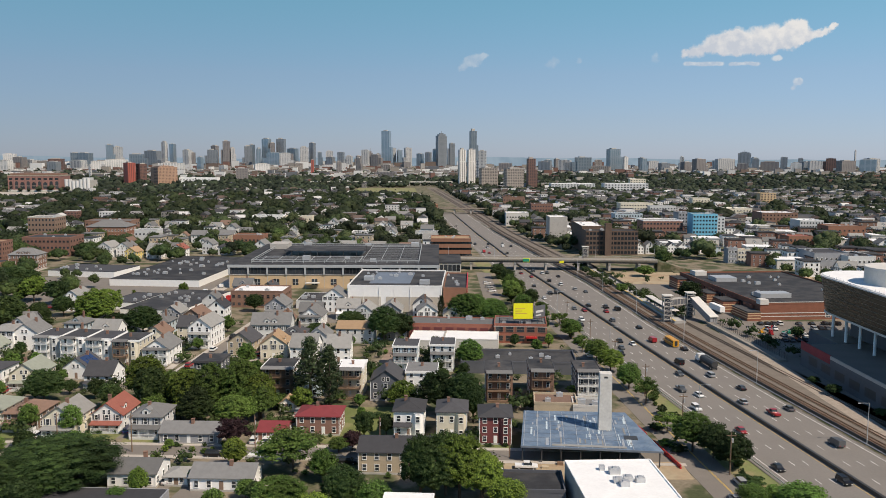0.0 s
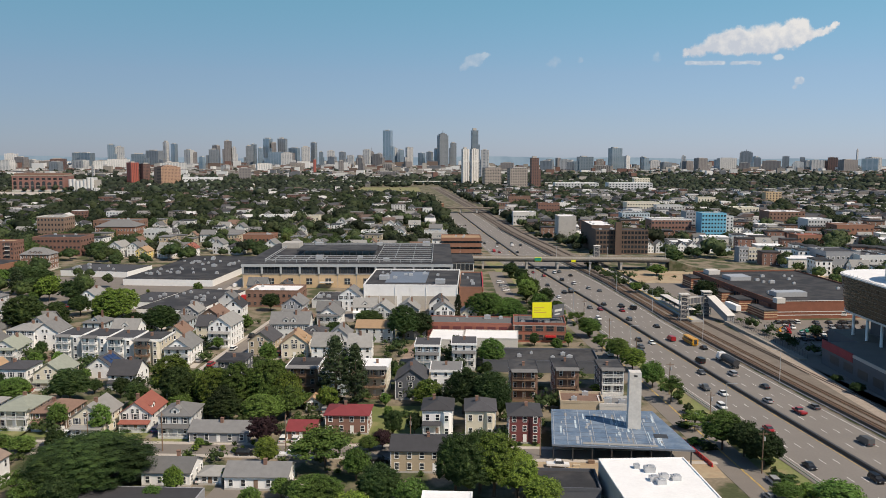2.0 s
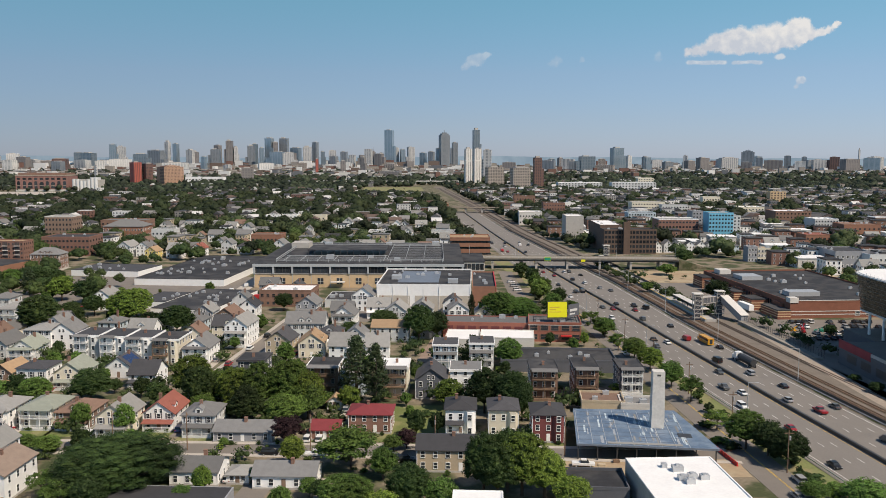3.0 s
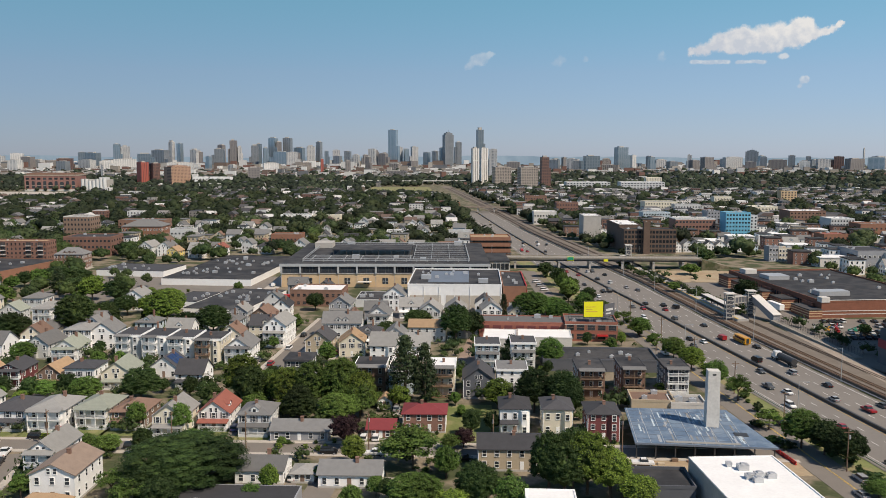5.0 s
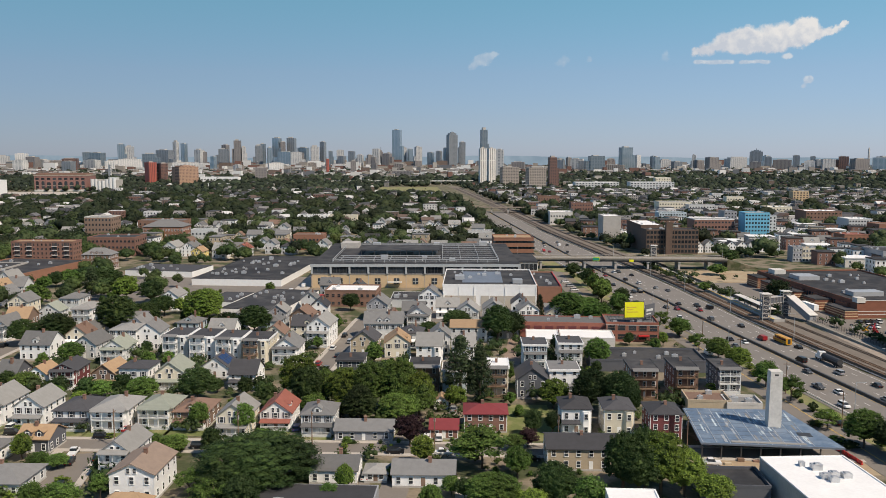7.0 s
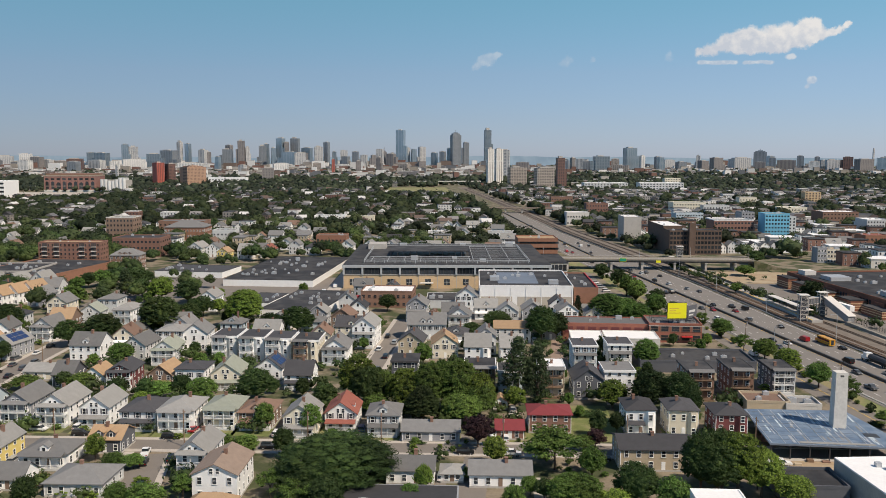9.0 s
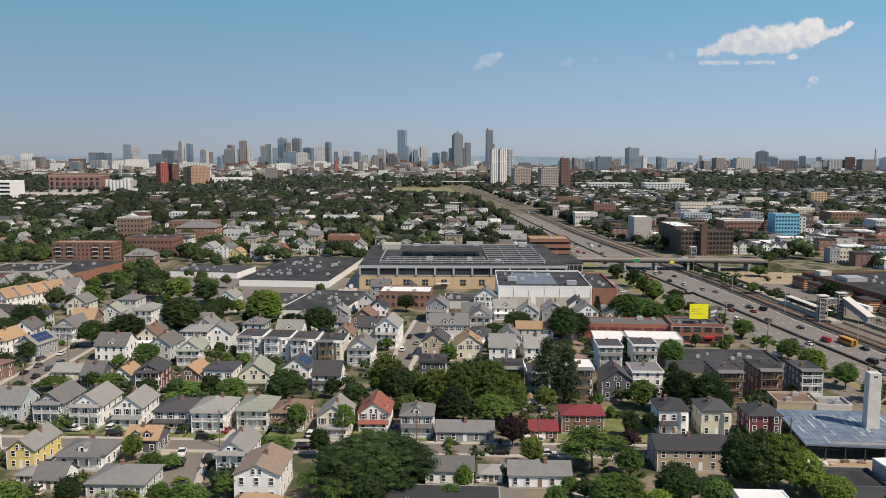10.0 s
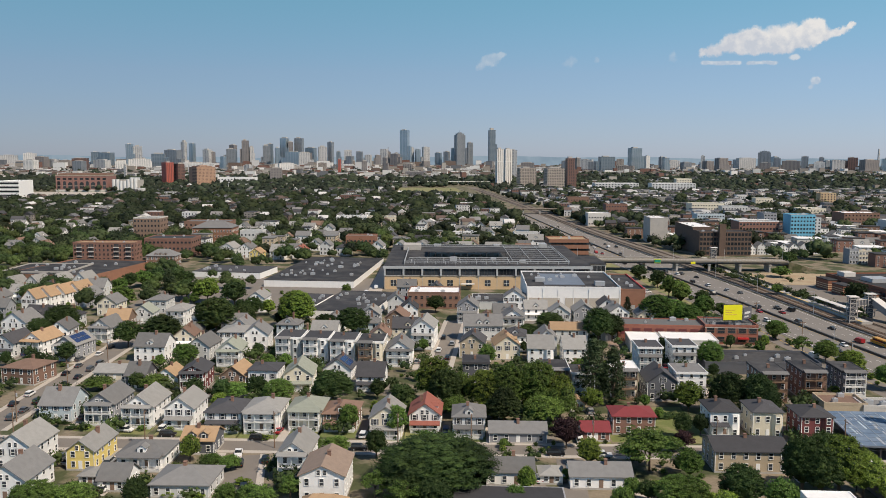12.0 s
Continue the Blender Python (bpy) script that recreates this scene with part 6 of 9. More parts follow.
tower(264, 3698, 61.1, 40.0, 37.9, 'f_stone', 'brown block in the far city skyline')
tower(986, 4015, 53.0, 40.0, 45.6, 'f_pale', 'pale block in the far city skyline')
tower(968, 3732, 44.3, 40.0, 40.6, 'f_grey', 'grey block in the far city skyline')
tower(1059, 3709, 44.0, 40.0, 45.9, 'f_stone', 'brown block in the far city skyline')
tower(-2196, 4326, 62.9, 40.0, 71.2, 'f_white', 'pale block in the far city skyline')
tower(-2258, 4243, 84.2, 40.0, 60.1, 'f_pale', 'pale block in the far city skyline')
tower(-1733, 3360, 48.9, 40.0, 46.9, 'f_white', 'white block in the far city skyline')
tower(-1575, 3477, 57.5, 40.0, 53.0, 'f_brown', 'dark brown block in the far city skyline')
tower(-1960, 3994, 105.7, 40.0, 43.2, 'f_pale', 'low pale block in the far city skyline')
tower(-1815, 4211, 44.5, 40.0, 77.7, 'f_dark', 'dark green office block in the far city skyline')
building(-615.0, 2129.2, 93.9, 30, 16.8, 'white', 'r_white', 0.0, floors=2, bays=12, ww=4, wh=2)
building(-562.1, 1893.7, 53.7, 20, 8.7, 'white', 'r_white', 0.0, floors=1, bays=8, ww=4, wh=2)

# ---- cars parked along the streets ----
for x, y, kind, paint in ((-226.7, 255.5, "sedan", "grey"), (-226.7, 264.5, "suv", "black"), (-226.7, 295, "sedan", "black"), (-226.7, 306, "suv", "grey"),
                          (-233.3, 246, "sedan", "black"), (-233.3, 273, "suv", "white"), (-233.3, 311, "sedan", "grey"), (-233.3, 342, "suv", "black")):
    car(x, y, 90, kind, paint, z=0.05)
car(-150.4, 216.9, 99, 'pickup', 'white', z=0.06)
car(-148.5, 210.3, 99, 'suv', 'black', z=0.01)
car(-142.3, 212.8, 99, 'suv', 'black', z=0.06)
car(-143.6, 193.9, 99, 'suv', 'black', z=0.06)
car(-147.9, 229.5, -2, 'suv', 'black', z=0.06)
car(-143.4, 236.4, 85, 'sedan', 'red', z=0.06)
car(-177.3, 238.2, 85, 'suv', 'white', z=0.06)
car(-174.4, 232.7, -2, 'suv', 'black', z=0.06)
car(-118.5, 232.7, 86, 'suv', 'white', z=0.06)
car(-118.5, 221.9, -2, 'suv', 'black', z=0.06)
car(-161.5, 236.3, 86, 'sedan', 'black', z=0.06)
car(-162.9, 223.8, -2, 'sedan', 'grey', z=0.06)
car(-65.3, 218.0, -2, 'suv', 'black', z=0.06)
car(-53.3, 216.8, -2, 'pickup', 'white', z=0.06)
car(-45.3, 220.3, -2, 'suv', 'black', z=0.06)
car(-29.7, 213.2, -2, 'suv', 'black', z=0.06)
car(-32.7, 215.3, 178, 'sedan', 'grey', z=0.06)
hedge(-209.2, 243.2, 7, 1.6, 1.4)
hedge(-192.3, 239.2, 2.4, 1.6, 1.4)
hedge(-185.2, 240.3, 7, 1.6, 1.4)
hedge(-150.8, 238.0, 2.4, 1.6, 1.4)
hedge(-155.6, 239.5, 2.4, 1.6, 1.4)
road("lane", -28.5, 304.1, -21.2, 361.5, 6.5, z=0.05, material="brickway", label="worn brownish lane between houses", walks=False)


# ---- the long warehouse with a glazed upper storey ----
def long_warehouse():
    W = thing("factory_building", -69.5, 497, 0, 0.3, "long sand-coloured factory hall with dark ribbon windows and grey roof", "factory")
    w, d, h = 123.0, 116.0, 13.4
    part("wall", boxes((-w / 2, w / 2, 0.3, d, 0, 8.2)), M["sand"], W)
    part("upper_wall", boxes((-w / 2, w / 2, 0.5, d, 8.2, h)), M["dgrey"], W)
    part("roof", boxes((-w / 2 - 0.4, w / 2 + 0.4, 0.0, d + 0.4, h, h + 0.5)), M["r_black"], W)
    part("eave", boxes((-w / 2 - 0.6, w / 2 + 0.6, -0.5, -0.02, h - 1.0, h + 0.6)), M["frame_grey"], W)
    n = 11
    pil = mesh_of("pilaster", boxes((-0.12, 0.12, 0.2, 0.29, 0, 7.9), (-0.55, 0.55, -0.45, 0.28, 8.3, h - 1.02)), M["frame_grey"])
    mul = mesh_of("mullion", boxes((-0.12, 0.12, 0.2, 0.45, 8.7, h - 1.0)), M["dmetal"])
    band = mesh_of("ribbon_window", boxes((-5.0, 5.0, 0.4, 0.48, 8.8, 12.6)), M["glass"])
    low = mesh_of("window_recess", boxes((-1.7, 1.7, 0.18, 0.29, 2.0, 5.6)), M["glass"])
    for i in range(n + 1):
        o = part("pilaster", pil, None, W)
        o.location.x = -w / 2 + 0.4 + (w - 0.8) * i / n
    for i in range(n):
        x = -w / 2 + w * (i + 0.5) / n
        o = part("ribbon_window", band, None, W)
        o.location.x = x
        for k in range(-2, 3):
            q = part("mullion", mul, None, W)
            q.location.x = x + k * 2.0
        o = part("window", low, None, W)
        o.location.x = x
        q = part("window_frame", boxes((x - 0.08, x + 0.08, 0.1, 0.2, 2.0, 5.6), (x - 1.7, x + 1.7, 0.1, 0.2, 3.6, 3.75)), M["lgrey"], W)
    part("string_course", boxes((-w / 2, w / 2, 0.02, 0.27, 7.9, 8.3)), M["concrete"], W)
    # roof deck: raised hall and pale steel frames
    part("raised_roof", boxes((-36, 14, 40, 70, h + 4.0, h + 4.5)), M["r_black"], W)
    part("well", boxes((-35, 13, 42, 69, h + 0.51, h + 0.7)), M["dmetal"], W)
    for i in range(13):
        x = -35.6 + i * 4.1
        part("roof_column", boxes((x, x + 0.35, 40.2, 40.55, h + 0.5, h + 4.0)), M["dmetal"], W)
        part("roof_column", boxes((x, x + 0.35, 69.2, 69.55, h + 0.5, h + 4.0)), M["dmetal"], W)
    # pale rails that frame the roof deck
    for y0, y1, x0, x1 in ((9, 9.25, -50, 50), (100, 100.25, -50, 50), (9.25, 100, -50, -49.75), (9.25, 100, 49.75, 50)):
        part("roof_frame", boxes((x0, x1, y0, y1, h + 2.2, h + 2.6)), M["frame_grey"], W)
        part("roof_frame", boxes((x0, x1, y0, y1, h + 1.2, h + 1.45)), M["frame_grey"], W)
    for i in range(17):
        part("frame_post", boxes((-50 + i * 6.2, -49.7 + i * 6.2, 9.05, 9.35, h + 0.5, h + 2.2)), M["frame_grey"], W)
    for i in range(8):
        y = 14 + i * 11.0
        part("roof_beam", boxes((16, 49, y, y + 0.22, h + 1.5, h + 1.75)), M["frame_grey"], W)
    for x in (16, 27, 38):
        part("roof_beam", boxes((x, x + 0.22, 12, 99, h + 1.85, h + 2.1)), M["frame_grey"], W)
    for y in (17, 26, 35):
        part("roof_rail", boxes((-48, 15, y - 0.15, y + 0.15, h + 1.3, h + 1.6)), M["frame_grey"], W)
    for x in range(-46, 15, 10):
        part("roof_rail", boxes((x - 0.15, x + 0.15, 12, 36, h + 1.0, h + 1.3)), M["frame_grey"], W)
    for x, y, s in ((-20, 28, 2.2), (5, 30, 1.6), (22, 16, 1.8), (-30, 100, 2.5), (12, 104, 2.0), (45, 104, 2.6)):
        part("roof_unit", boxes((x - s, x + s, y - s, y + s, h + 0.5, h + 0.5 + s)), M["metal"], W)
    # taller end block and side wing
    part("end_block", boxes((w / 2 + 0.02, w / 2 + 14, 28, 70, 0, 11.5)), M["pale"], W)
    part("end_roof", boxes((w / 2 + 0.02, w / 2 + 14.4, 27.6, 70.4, 11.5, 12.0)), M["r_black"], W)
    for i in range(5):
        part("window", boxes((w / 2 + 0.9 + i * 2.6, w / 2 + 3.1 + i * 2.6, 27.75, 27.98, 6.8, 10.6)), M["glass"], W)
    part("entrance_canopy", boxes((-16, -8, -3.5, -0.5, 3.4, 3.8)), M["pale"], W)
    part("stair_tower", boxes((-w / 2 + 8, -w / 2 + 20, 84, 100, h + 0.5, h + 4)), M["concrete"], W)
    return W


long_warehouse()


building(-67, 432, 27, 26, 3.8, "lgrey", "r_black", -1.0, units=7, name="workshop", cat="workshop", label="low workshop with a black roof and pale vents", par=0.3)

# ---- pale hall beside it ----
hall = building(-29.6, 424, 47.5, 58, 12.6, "white", "r_black", -2.0, units=10, name="warehouse", cat="warehouse", label="white metal-clad hall with grey base and dark flat roof")
for a, b in ((-22.6, -7.0), (-4.4, 23.0)):
    part("base_panel", boxes((a, b, -0.12, -0.02, 0, 7.6)), M["beige"], hall)
for i in range(7):
    x = -23.3 + i * 7.76
    part("downpipe", boxes((x - 0.12, x + 0.12, -0.25, -0.13, 0, 12.2)), M["trim"], hall)
part("roof_deck", boxes((-14, 7, 10, 50, 12.724, 12.95)), M["r_slate"], hall)
part("roof_unit", boxes((-18, -13, 20, 25, 12.72, 14.8)), M["metal"], hall)
part("roof_unit", boxes((12, 17, 8, 12, 12.72, 14.8)), M["metal"], hall)
wing = building(0.8, 424.5, 12, 55, 11.5, "brick_o", "r_black", -2.0, units=4, name="warehouse", cat="warehouse", label="orange brick wing with a red corner stripe and dark roof")
part("red_stripe", boxes((5.6, 6.1, 0, 55, 9.4, 12.4)), M["redp"], wing)
part("loading_door", boxes((-3, 1, -0.08, -0.02, 0, 4.0)), M["metal"], wing)

# ---- brick works with white roofs ----
bl = building(-2.0, 357.3, 36, 15, 7.0, "works_brick", "r_grey", -5.0, name="brick_workshop", cat="workshop", units=4, label="long red brick workshop with a grey roof and painted panels", par=0.5)
for i in range(7):
    part("painted_panel", boxes((-17 + i * 4.9, -13.6 + i * 4.9, -0.1, -0.02, 3.2, 5.9)), M["maroon"], bl)
bw = building(27.0, 353.0, 22, 18, 7.6, "works_brick", "r_grey", -5.0, floors=2, bays=5, sbays=4, ww=3.0, wh=2.1, name="brick_workshop", cat="workshop", units=3, label="two-storey red brick building with large windows")
part("awning", boxes((2.5, 7, -1.6, -0.05, 2.5, 3.1)), M["redp"], bw)
part("stone_band", boxes((-11.1, 11.1, -0.12, -0.06, 7.0, 7.3)), M["concrete"], bw)
for i in range(6):
    part("roof_frame", boxes((-8 + i * 3.2, -7.8 + i * 3.2, 2, 14, 8.8, 9.0)), M["dmetal"], bw)
for yy in (2, 8, 14):
    part("roof_frame", boxes((-9, 9.5, yy, yy + 0.2, 9.0, 9.2)), M["dmetal"], bw)
    for xx in (-9, 0, 9):
        part("roof_frame_post", boxes((xx, xx + 0.2, yy, yy + 0.2, 7.7, 9.0)), M["dmetal"], bw)
building(-12.6, 337, 13.5, 19, 4.4, "pale", "r_white", -5.0, name="workshop", cat="workshop", units=0, label="low workshop with a bright white membrane roof", par=0.4)
building(5.8, 338.5, 22, 16, 4.6, "pale", "r_white", -5.0, name="workshop", cat="workshop", units=0, label="low workshop with a bright white membrane roof", par=0.4)
building(22, 303, 42, 20, 3.8, "dgrey", "r_black", -3.0, units=5, name="garage_row", cat="garage", label="long low garage row with a black flat roof")


def billboard():
    B = thing("billboard", 32.5, 357.0, 8.4, 4, "bright yellow billboard on a steel frame over the brick roof", "billboard")
    part("panel", boxes((-8.2, 0, -0.2, 0, 1.4, 8.0)), M["ysign"], B)
    part("frame", boxes((-8.4, 0.2, 0.02, 0.2, 1.2, 8.2)), M["dmetal"], B)
    for x in (-7.5, -4, -0.6):
        part("strut", boxes((x - 0.12, x + 0.12, 0.25, 0.5, -1.0, 8.0)), M["dmetal"], B)
    part("catwalk", boxes((-8.6, 0.4, -1.1, 0.2, 1.0, 1.1)), M["dmetal"], B)
    for i, (a, b) in enumerate(((-7.4, -3.2), (-7.4, -4.6), (-7.4, -2.4))):
        part("lettering_bar", boxes((a, b, -0.24, -0.205, 5.6 - i * 1.0, 5.9 - i * 1.0)), M["yline"], B)
    b2 = part("rear_panel", boxes((0, 7.0, -0.2, 0, 1.4, 6.6)), M["dgrey"], B)
    b2.matrix_basis = pose(0.6, 0.4, 0, 0, 0, 38)
    b3 = part("lettering_bar", boxes((1.0, 5.8, -0.24, -0.205, 3.6, 4.6), (1.0, 4.4, -0.24, -0.205, 2.2, 2.8)), M["lgrey"], B)
    b3.matrix_basis = pose(0.6, 0.4, 0, 0, 0, 38)


billboard()


# ---- blue-covered frame with a tall white shaft ----
def blue_deck():
    D = thing("deck_building", 14.6, 214.7, 0, -6.5, "open building site roofed with blue sheeting on dark columns", "building site")
    bm = bmesh.new()
    prism(bm, [(0, 0), (36.0, 0), (29.4, 32.0), (0.2, 30.5)], "z", 4.0, 4.4)
    part("roof_sheet", bm, M["r_blue"], D)
    for i in range(9):
        part("seam", boxes((0.6 + i * 3.5, 0.75 + i * 3.5, 0.3, 30, 4.4, 4.46)), M["metal"], D)
    for i in range(8):
        part("column", boxes((0.3 + i * 4.95, 0.6 + i * 4.95, 0.2, 0.5, 0, 4.0)), M["dmetal"], D)
    part("edge_beam", boxes((0, 36.0, -0.25, -0.02, 3.95, 4.42)), M["r_slate"], D)
    part("inner_wall", boxes((1.5, 30, 14, 14.4, 0, 4.0)), M["brick_b"], D)
    part("hatch", boxes((27, 30.5, 8, 11, 4.4, 4.5)), M["dmetal"], D)
    part("pale_sheet", boxes((8, 27, 0.8, 2.2, 4.46, 4.52)), M["r_lgrey"], D)
    r5 = random.Random(5)
    for i in range(60):
        col = r5.randrange(8)
        x, y, a = 1.0 + col * 3.5 + r5.uniform(0, 2.9), r5.uniform(0.6, 25), r5.uniform(1.5, 7.5)
        part("pale_strip", boxes((x, x + r5.uniform(0.12, 0.75), y, min(y + a, 29.5), 4.405, 4.42 + 0.02 * r5.random())), M[r5.choice(("r_lgrey", "blue", "metal"))], D)
    for i in range(8):
        part("batten", boxes((0.4, 29.0, 3.4 + i * 3.5, 3.52 + i * 3.5, 4.4, 4.45)), M["r_slate"], D)
    # work going on by the deck: loaded pallets
    for i in range(9):
        x, y = 1.5 + i * 3.9, r5.uniform(-4.5, -1.2)
        part("pallet", boxes((x, x + r5.uniform(1.0, 2.4), y, y + r5.uniform(0.7, 1.3), 0.06, r5.uniform(0.3, 1.0))), M[r5.choice(("wood", "tan", "concrete", "brick_b"))], D)
    S = thing("chimney_shaft", 38.75, 228.7, 4.44, -5, "tall square white rendered chimney shaft", "chimney")
    bm = bmesh.new()
    lo, hi = 1.75, 1.6
    v = [bm.verts.new(p) for p in ((-lo, -lo, 0), (lo, -lo, 0), (lo, lo, 0), (-lo, lo, 0), (-hi, -hi, 15.6), (hi, -hi, 15.6), (hi, hi, 15.6), (-hi, hi, 15.6))]
    for f in ((3, 2, 1, 0), (4, 5, 6, 7), (0, 1, 5, 4), (1, 2, 6, 5), (2, 3, 7, 6), (3, 0, 4, 7)):
        bm.faces.new([v[i] for i in f])
    part("shaft", bm, M["render"], S)
    part("vent_slot", boxes((-0.5, 0.5, -1.64, -1.55, 14.4, 14.9)), M["dmetal"], S)
    building(28.6, 252.5, 13, 11, 3.8, "tan", "r_brown", -5, units=2, name="shed", cat="shed", label="low tan shed with a flat brown roof")
    building(38.9, 251, 10.5, 9, 3.4, "pale", "r_grey", -5, units=2, name="shed", cat="shed", label="low pale shed with rooftop units")


blue_deck()
wr = building(35.6, 158, 20.4, 39.5, 6.8, "concrete", "r_white", 3.0, units=1, name="warehouse", cat="warehouse", label="plain warehouse with a bright white membrane roof", par=0.35, trimkey="r_white")
for i, (x, y) in enumerate(((-1, 26), (1.5, 27), (4, 26.2), (0, 24))):
    part("air_unit", boxes((x - 1, x + 1, y - 0.8, y + 0.8, 6.92, 8.0), (x - 0.5, x + 0.5, y - 0.5, y + 0.5, 8.0, 8.2)), M["metal"], wr)
part("air_unit", boxes((-3.4, -2.2, 33, 34.2, 6.92, 8.0)), M["metal"], wr)
building(14.5, 186, 15, 12, 3.6, "dgrey", "r_black", -3, units=0, name="workshop", cat="workshop", label="low workshop with a black flat roof")
building(-13.4, 158, 10.5, 17, 7.8, "white", "r_white", -3, units=0, name="workshop", cat="workshop", label="white block with a white flat roof", par=0.3)
building(-84, 166, 31, 23, 3.2, "grey", "r_dark", -2.5, units=1, name="shed", cat="shed", label="long low shed with a dark roof", par=0.1)


# ---- overpass ----
def overpass():
    O = thing("overpass", -10, 581, 0, -3.0, "concrete road overpass with parapets over the highway", "bridge", kind="structure")
    part("deck", boxes((-20, 150, 0, 13, 6.3, 7.3)), M["bridge"], O)
    part("girder", boxes((6, 150, 0.6, 12.4, 5.3, 6.28)), M["dmetal"], O)
    for y in (-0.3, 12.9):
        part("kerb", boxes((-20, 150, y, y + 0.4, 7.0, 7.75)), M["bridge"], O)
        part("handrail", boxes((-20, 150, y + 0.1, y + 0.3, 8.5, 8.65)), M["concrete"], O)
    part("railing", boxes(*[(-20 + i * 1.99, -19.75 + i * 1.99, -0.2, 0.0, 7.75, 8.5) for i in range(86)]), M["concrete"], O)
    for x in (24, 54, 75, 97, 118, 138):
        part("pier", boxes((x - 0.7, x + 0.7, 1, 12, 0, 4.6), (x - 0.9, x + 0.9, 0.5, 12.5, 4.6, 5.28)), M["concrete"], O)
    part("abutment", boxes((-24, 6, 0.2, 12.8, 0, 6.28)), M["stone"], O)
    bm = bmesh.new()
    prism(bm, [(150.02, 0), (290, 0), (290, 0.6), (172, 1.2), (150.02, 7.3)], "y", 0, 13)
    part("approach", bm, M["ground"], O)
    bm = bmesh.new()
    prism(bm, [(-6.0, 0), (-0.02, 0), (-0.02, 0.9)], "x", 160, 285)
    part("grass_slope", bm, M["ground"], O)
    for x, w in ((61.5, 4.2),):
        part("road_sign", boxes((x - w / 2, x + w / 2, -0.75, -0.45, 6.2, 8.2)), M["greenp"], O)
        part("sign_edge", boxes((x - w / 2 - 0.2, x + w / 2 + 0.2, -0.44, -0.4, 5.6, 8.5)), M["ysign"], O)
    part("clearance_sign", boxes((84, 87, -0.7, -0.42, 5.4, 6.9)), M["ysign"], O)
    for x in (8, 40, 75, 110, 150):
        bm = bmesh.new()
        cyl(bm, x, 12.6, 7.4, 14.5, 0.1, 0.07, 6)
        part("lamp_post", bm, M["metal"], O)


overpass()


# ---- station ----
def station():
    P = thing("station_platform", 103.5, 396, 0, 2.9, "long pale railway platform with a yellow edge", "platform", kind="structure")
    part("slab", boxes((0, 5.5, 0, 235, 0, 1.25)), M["concrete"], P)
    part("edge_strip", boxes((0.02, 0.7, 0, 235, 1.25, 1.27)), M["yline"], P)
    part("fence", boxes((5.3, 5.42, 0, 235, 1.25, 2.6)), M["dmetal"], P)
    for a, b in ((8, 52), (192, 222)):
        C = thing("platform_canopy", 103.5 - 0.05 * a, 396 + a, 1.25, 2.9, "pale metal platform canopy on posts", "canopy")
        part("canopy_roof", boxes((1.0, 4.8, 0, b - a, 3.2, 3.45)), M["pale"], C)
        for k in range(int((b - a) / 8)):
            part("canopy_post", boxes((2.9, 3.15, 2 + k * 8, 2.3 + k * 8, 0, 3.2)), M["dmetal"], C)
    for x, y, h in ((101.0, 401, 12.5), (115.0, 412, 12.0), (93.5, 590, 15.0)):
        S = thing("lift_tower", x, y, 0, 0, "pale station lift tower with a framed glass shaft", "lift tower", "station lift towers")
        part("core", boxes((-1.2, 1.2, -1.2, 1.2, 0, h - 0.8)), M["dgrey"], S)
        for sx in (-1.85, 1.7):
            for sy in (-1.85, 1.7):
                part("column", boxes((sx, sx + 0.3, sy, sy + 0.3, 0, h)), M["concrete"], S)
        for k in range(6):
            z = 1.2 + k * (h - 2.4) / 5
            part("cross_beam", boxes((-1.6, 1.6, -1.86, -1.66, z, z + 0.32), (-1.86, -1.66, -1.6, 1.6, z, z + 0.32), (1.66, 1.86, -1.6, 1.6, z, z + 0.32)), M["concrete"], S)
            if k < 5:
                bm = bmesh.new()
                prism(bm, [(-1.55, z + 0.3), (-1.3, z + 0.3), (1.55, z + (h - 2.4) / 5), (1.3, z + (h - 2.4) / 5)], "y", -1.8, -1.7)
                part("brace", bm, M["concrete"], S)
        part("cap", boxes((-2.3, 2.3, -2.3, 2.3, h, h + 0.4)), M["pale"], S)
    F = thing("footbridge", 101, 405.5, 0, 30, "covered pale footbridge over the tracks", "footbridge")
    part("span", boxes((1.9, 15.5, -1.5, 1.5, 6.6, 7.0)), M["concrete"], F)
    part("roof", boxes((1.9, 15.5, -1.7, 1.7, 9.6, 9.85)), M["concrete"], F)
    for i in range(7):
        part("frame_post", boxes((2 + i * 2.2, 2.25 + i * 2.2, -1.75, -1.52, 6.6, 9.6)), M["concrete"], F)
    part("screen", boxes((1.9, 15.5, -1.5, -1.4, 7.0, 9.6)), M["dgrey"], F)
    T2 = thing("covered_stair", 117.0, 410.5, 0, -76, "sloping covered stair clad in pale metal", "stair")
    bm = bmesh.new()
    prism(bm, [(0, 6.6), (17, 0.2), (17, 3.6), (0, 10)], "y", -1.8, 1.8)
    part("enclosure", bm, M["grey"], T2)
    bm = bmesh.new()
    prism(bm, [(-0.5, 10.03), (17.5, 3.5), (17.5, 3.8), (-0.5, 10.4)], "y", -2.2, 2.2)
    part("roof", bm, M["pale"], T2)
    R = thing("access_ramp", 119, 392, 0, -85, "long walled access ramp beside the tracks", "ramp", kind="structure")
    bm = bmesh.new()
    prism(bm, [(0, 0), (70, 0), (70, 0.7), (0, 1.5)], "y", -1.6, 1.6)
    part("ramp_wall", bm, M["bridge"], R)
    for i in range(36):
        part("fence_post", boxes((i * 2, i * 2 + 0.09, 1.4, 1.5, 0.6, 3.6)), M["dmetal"], R)
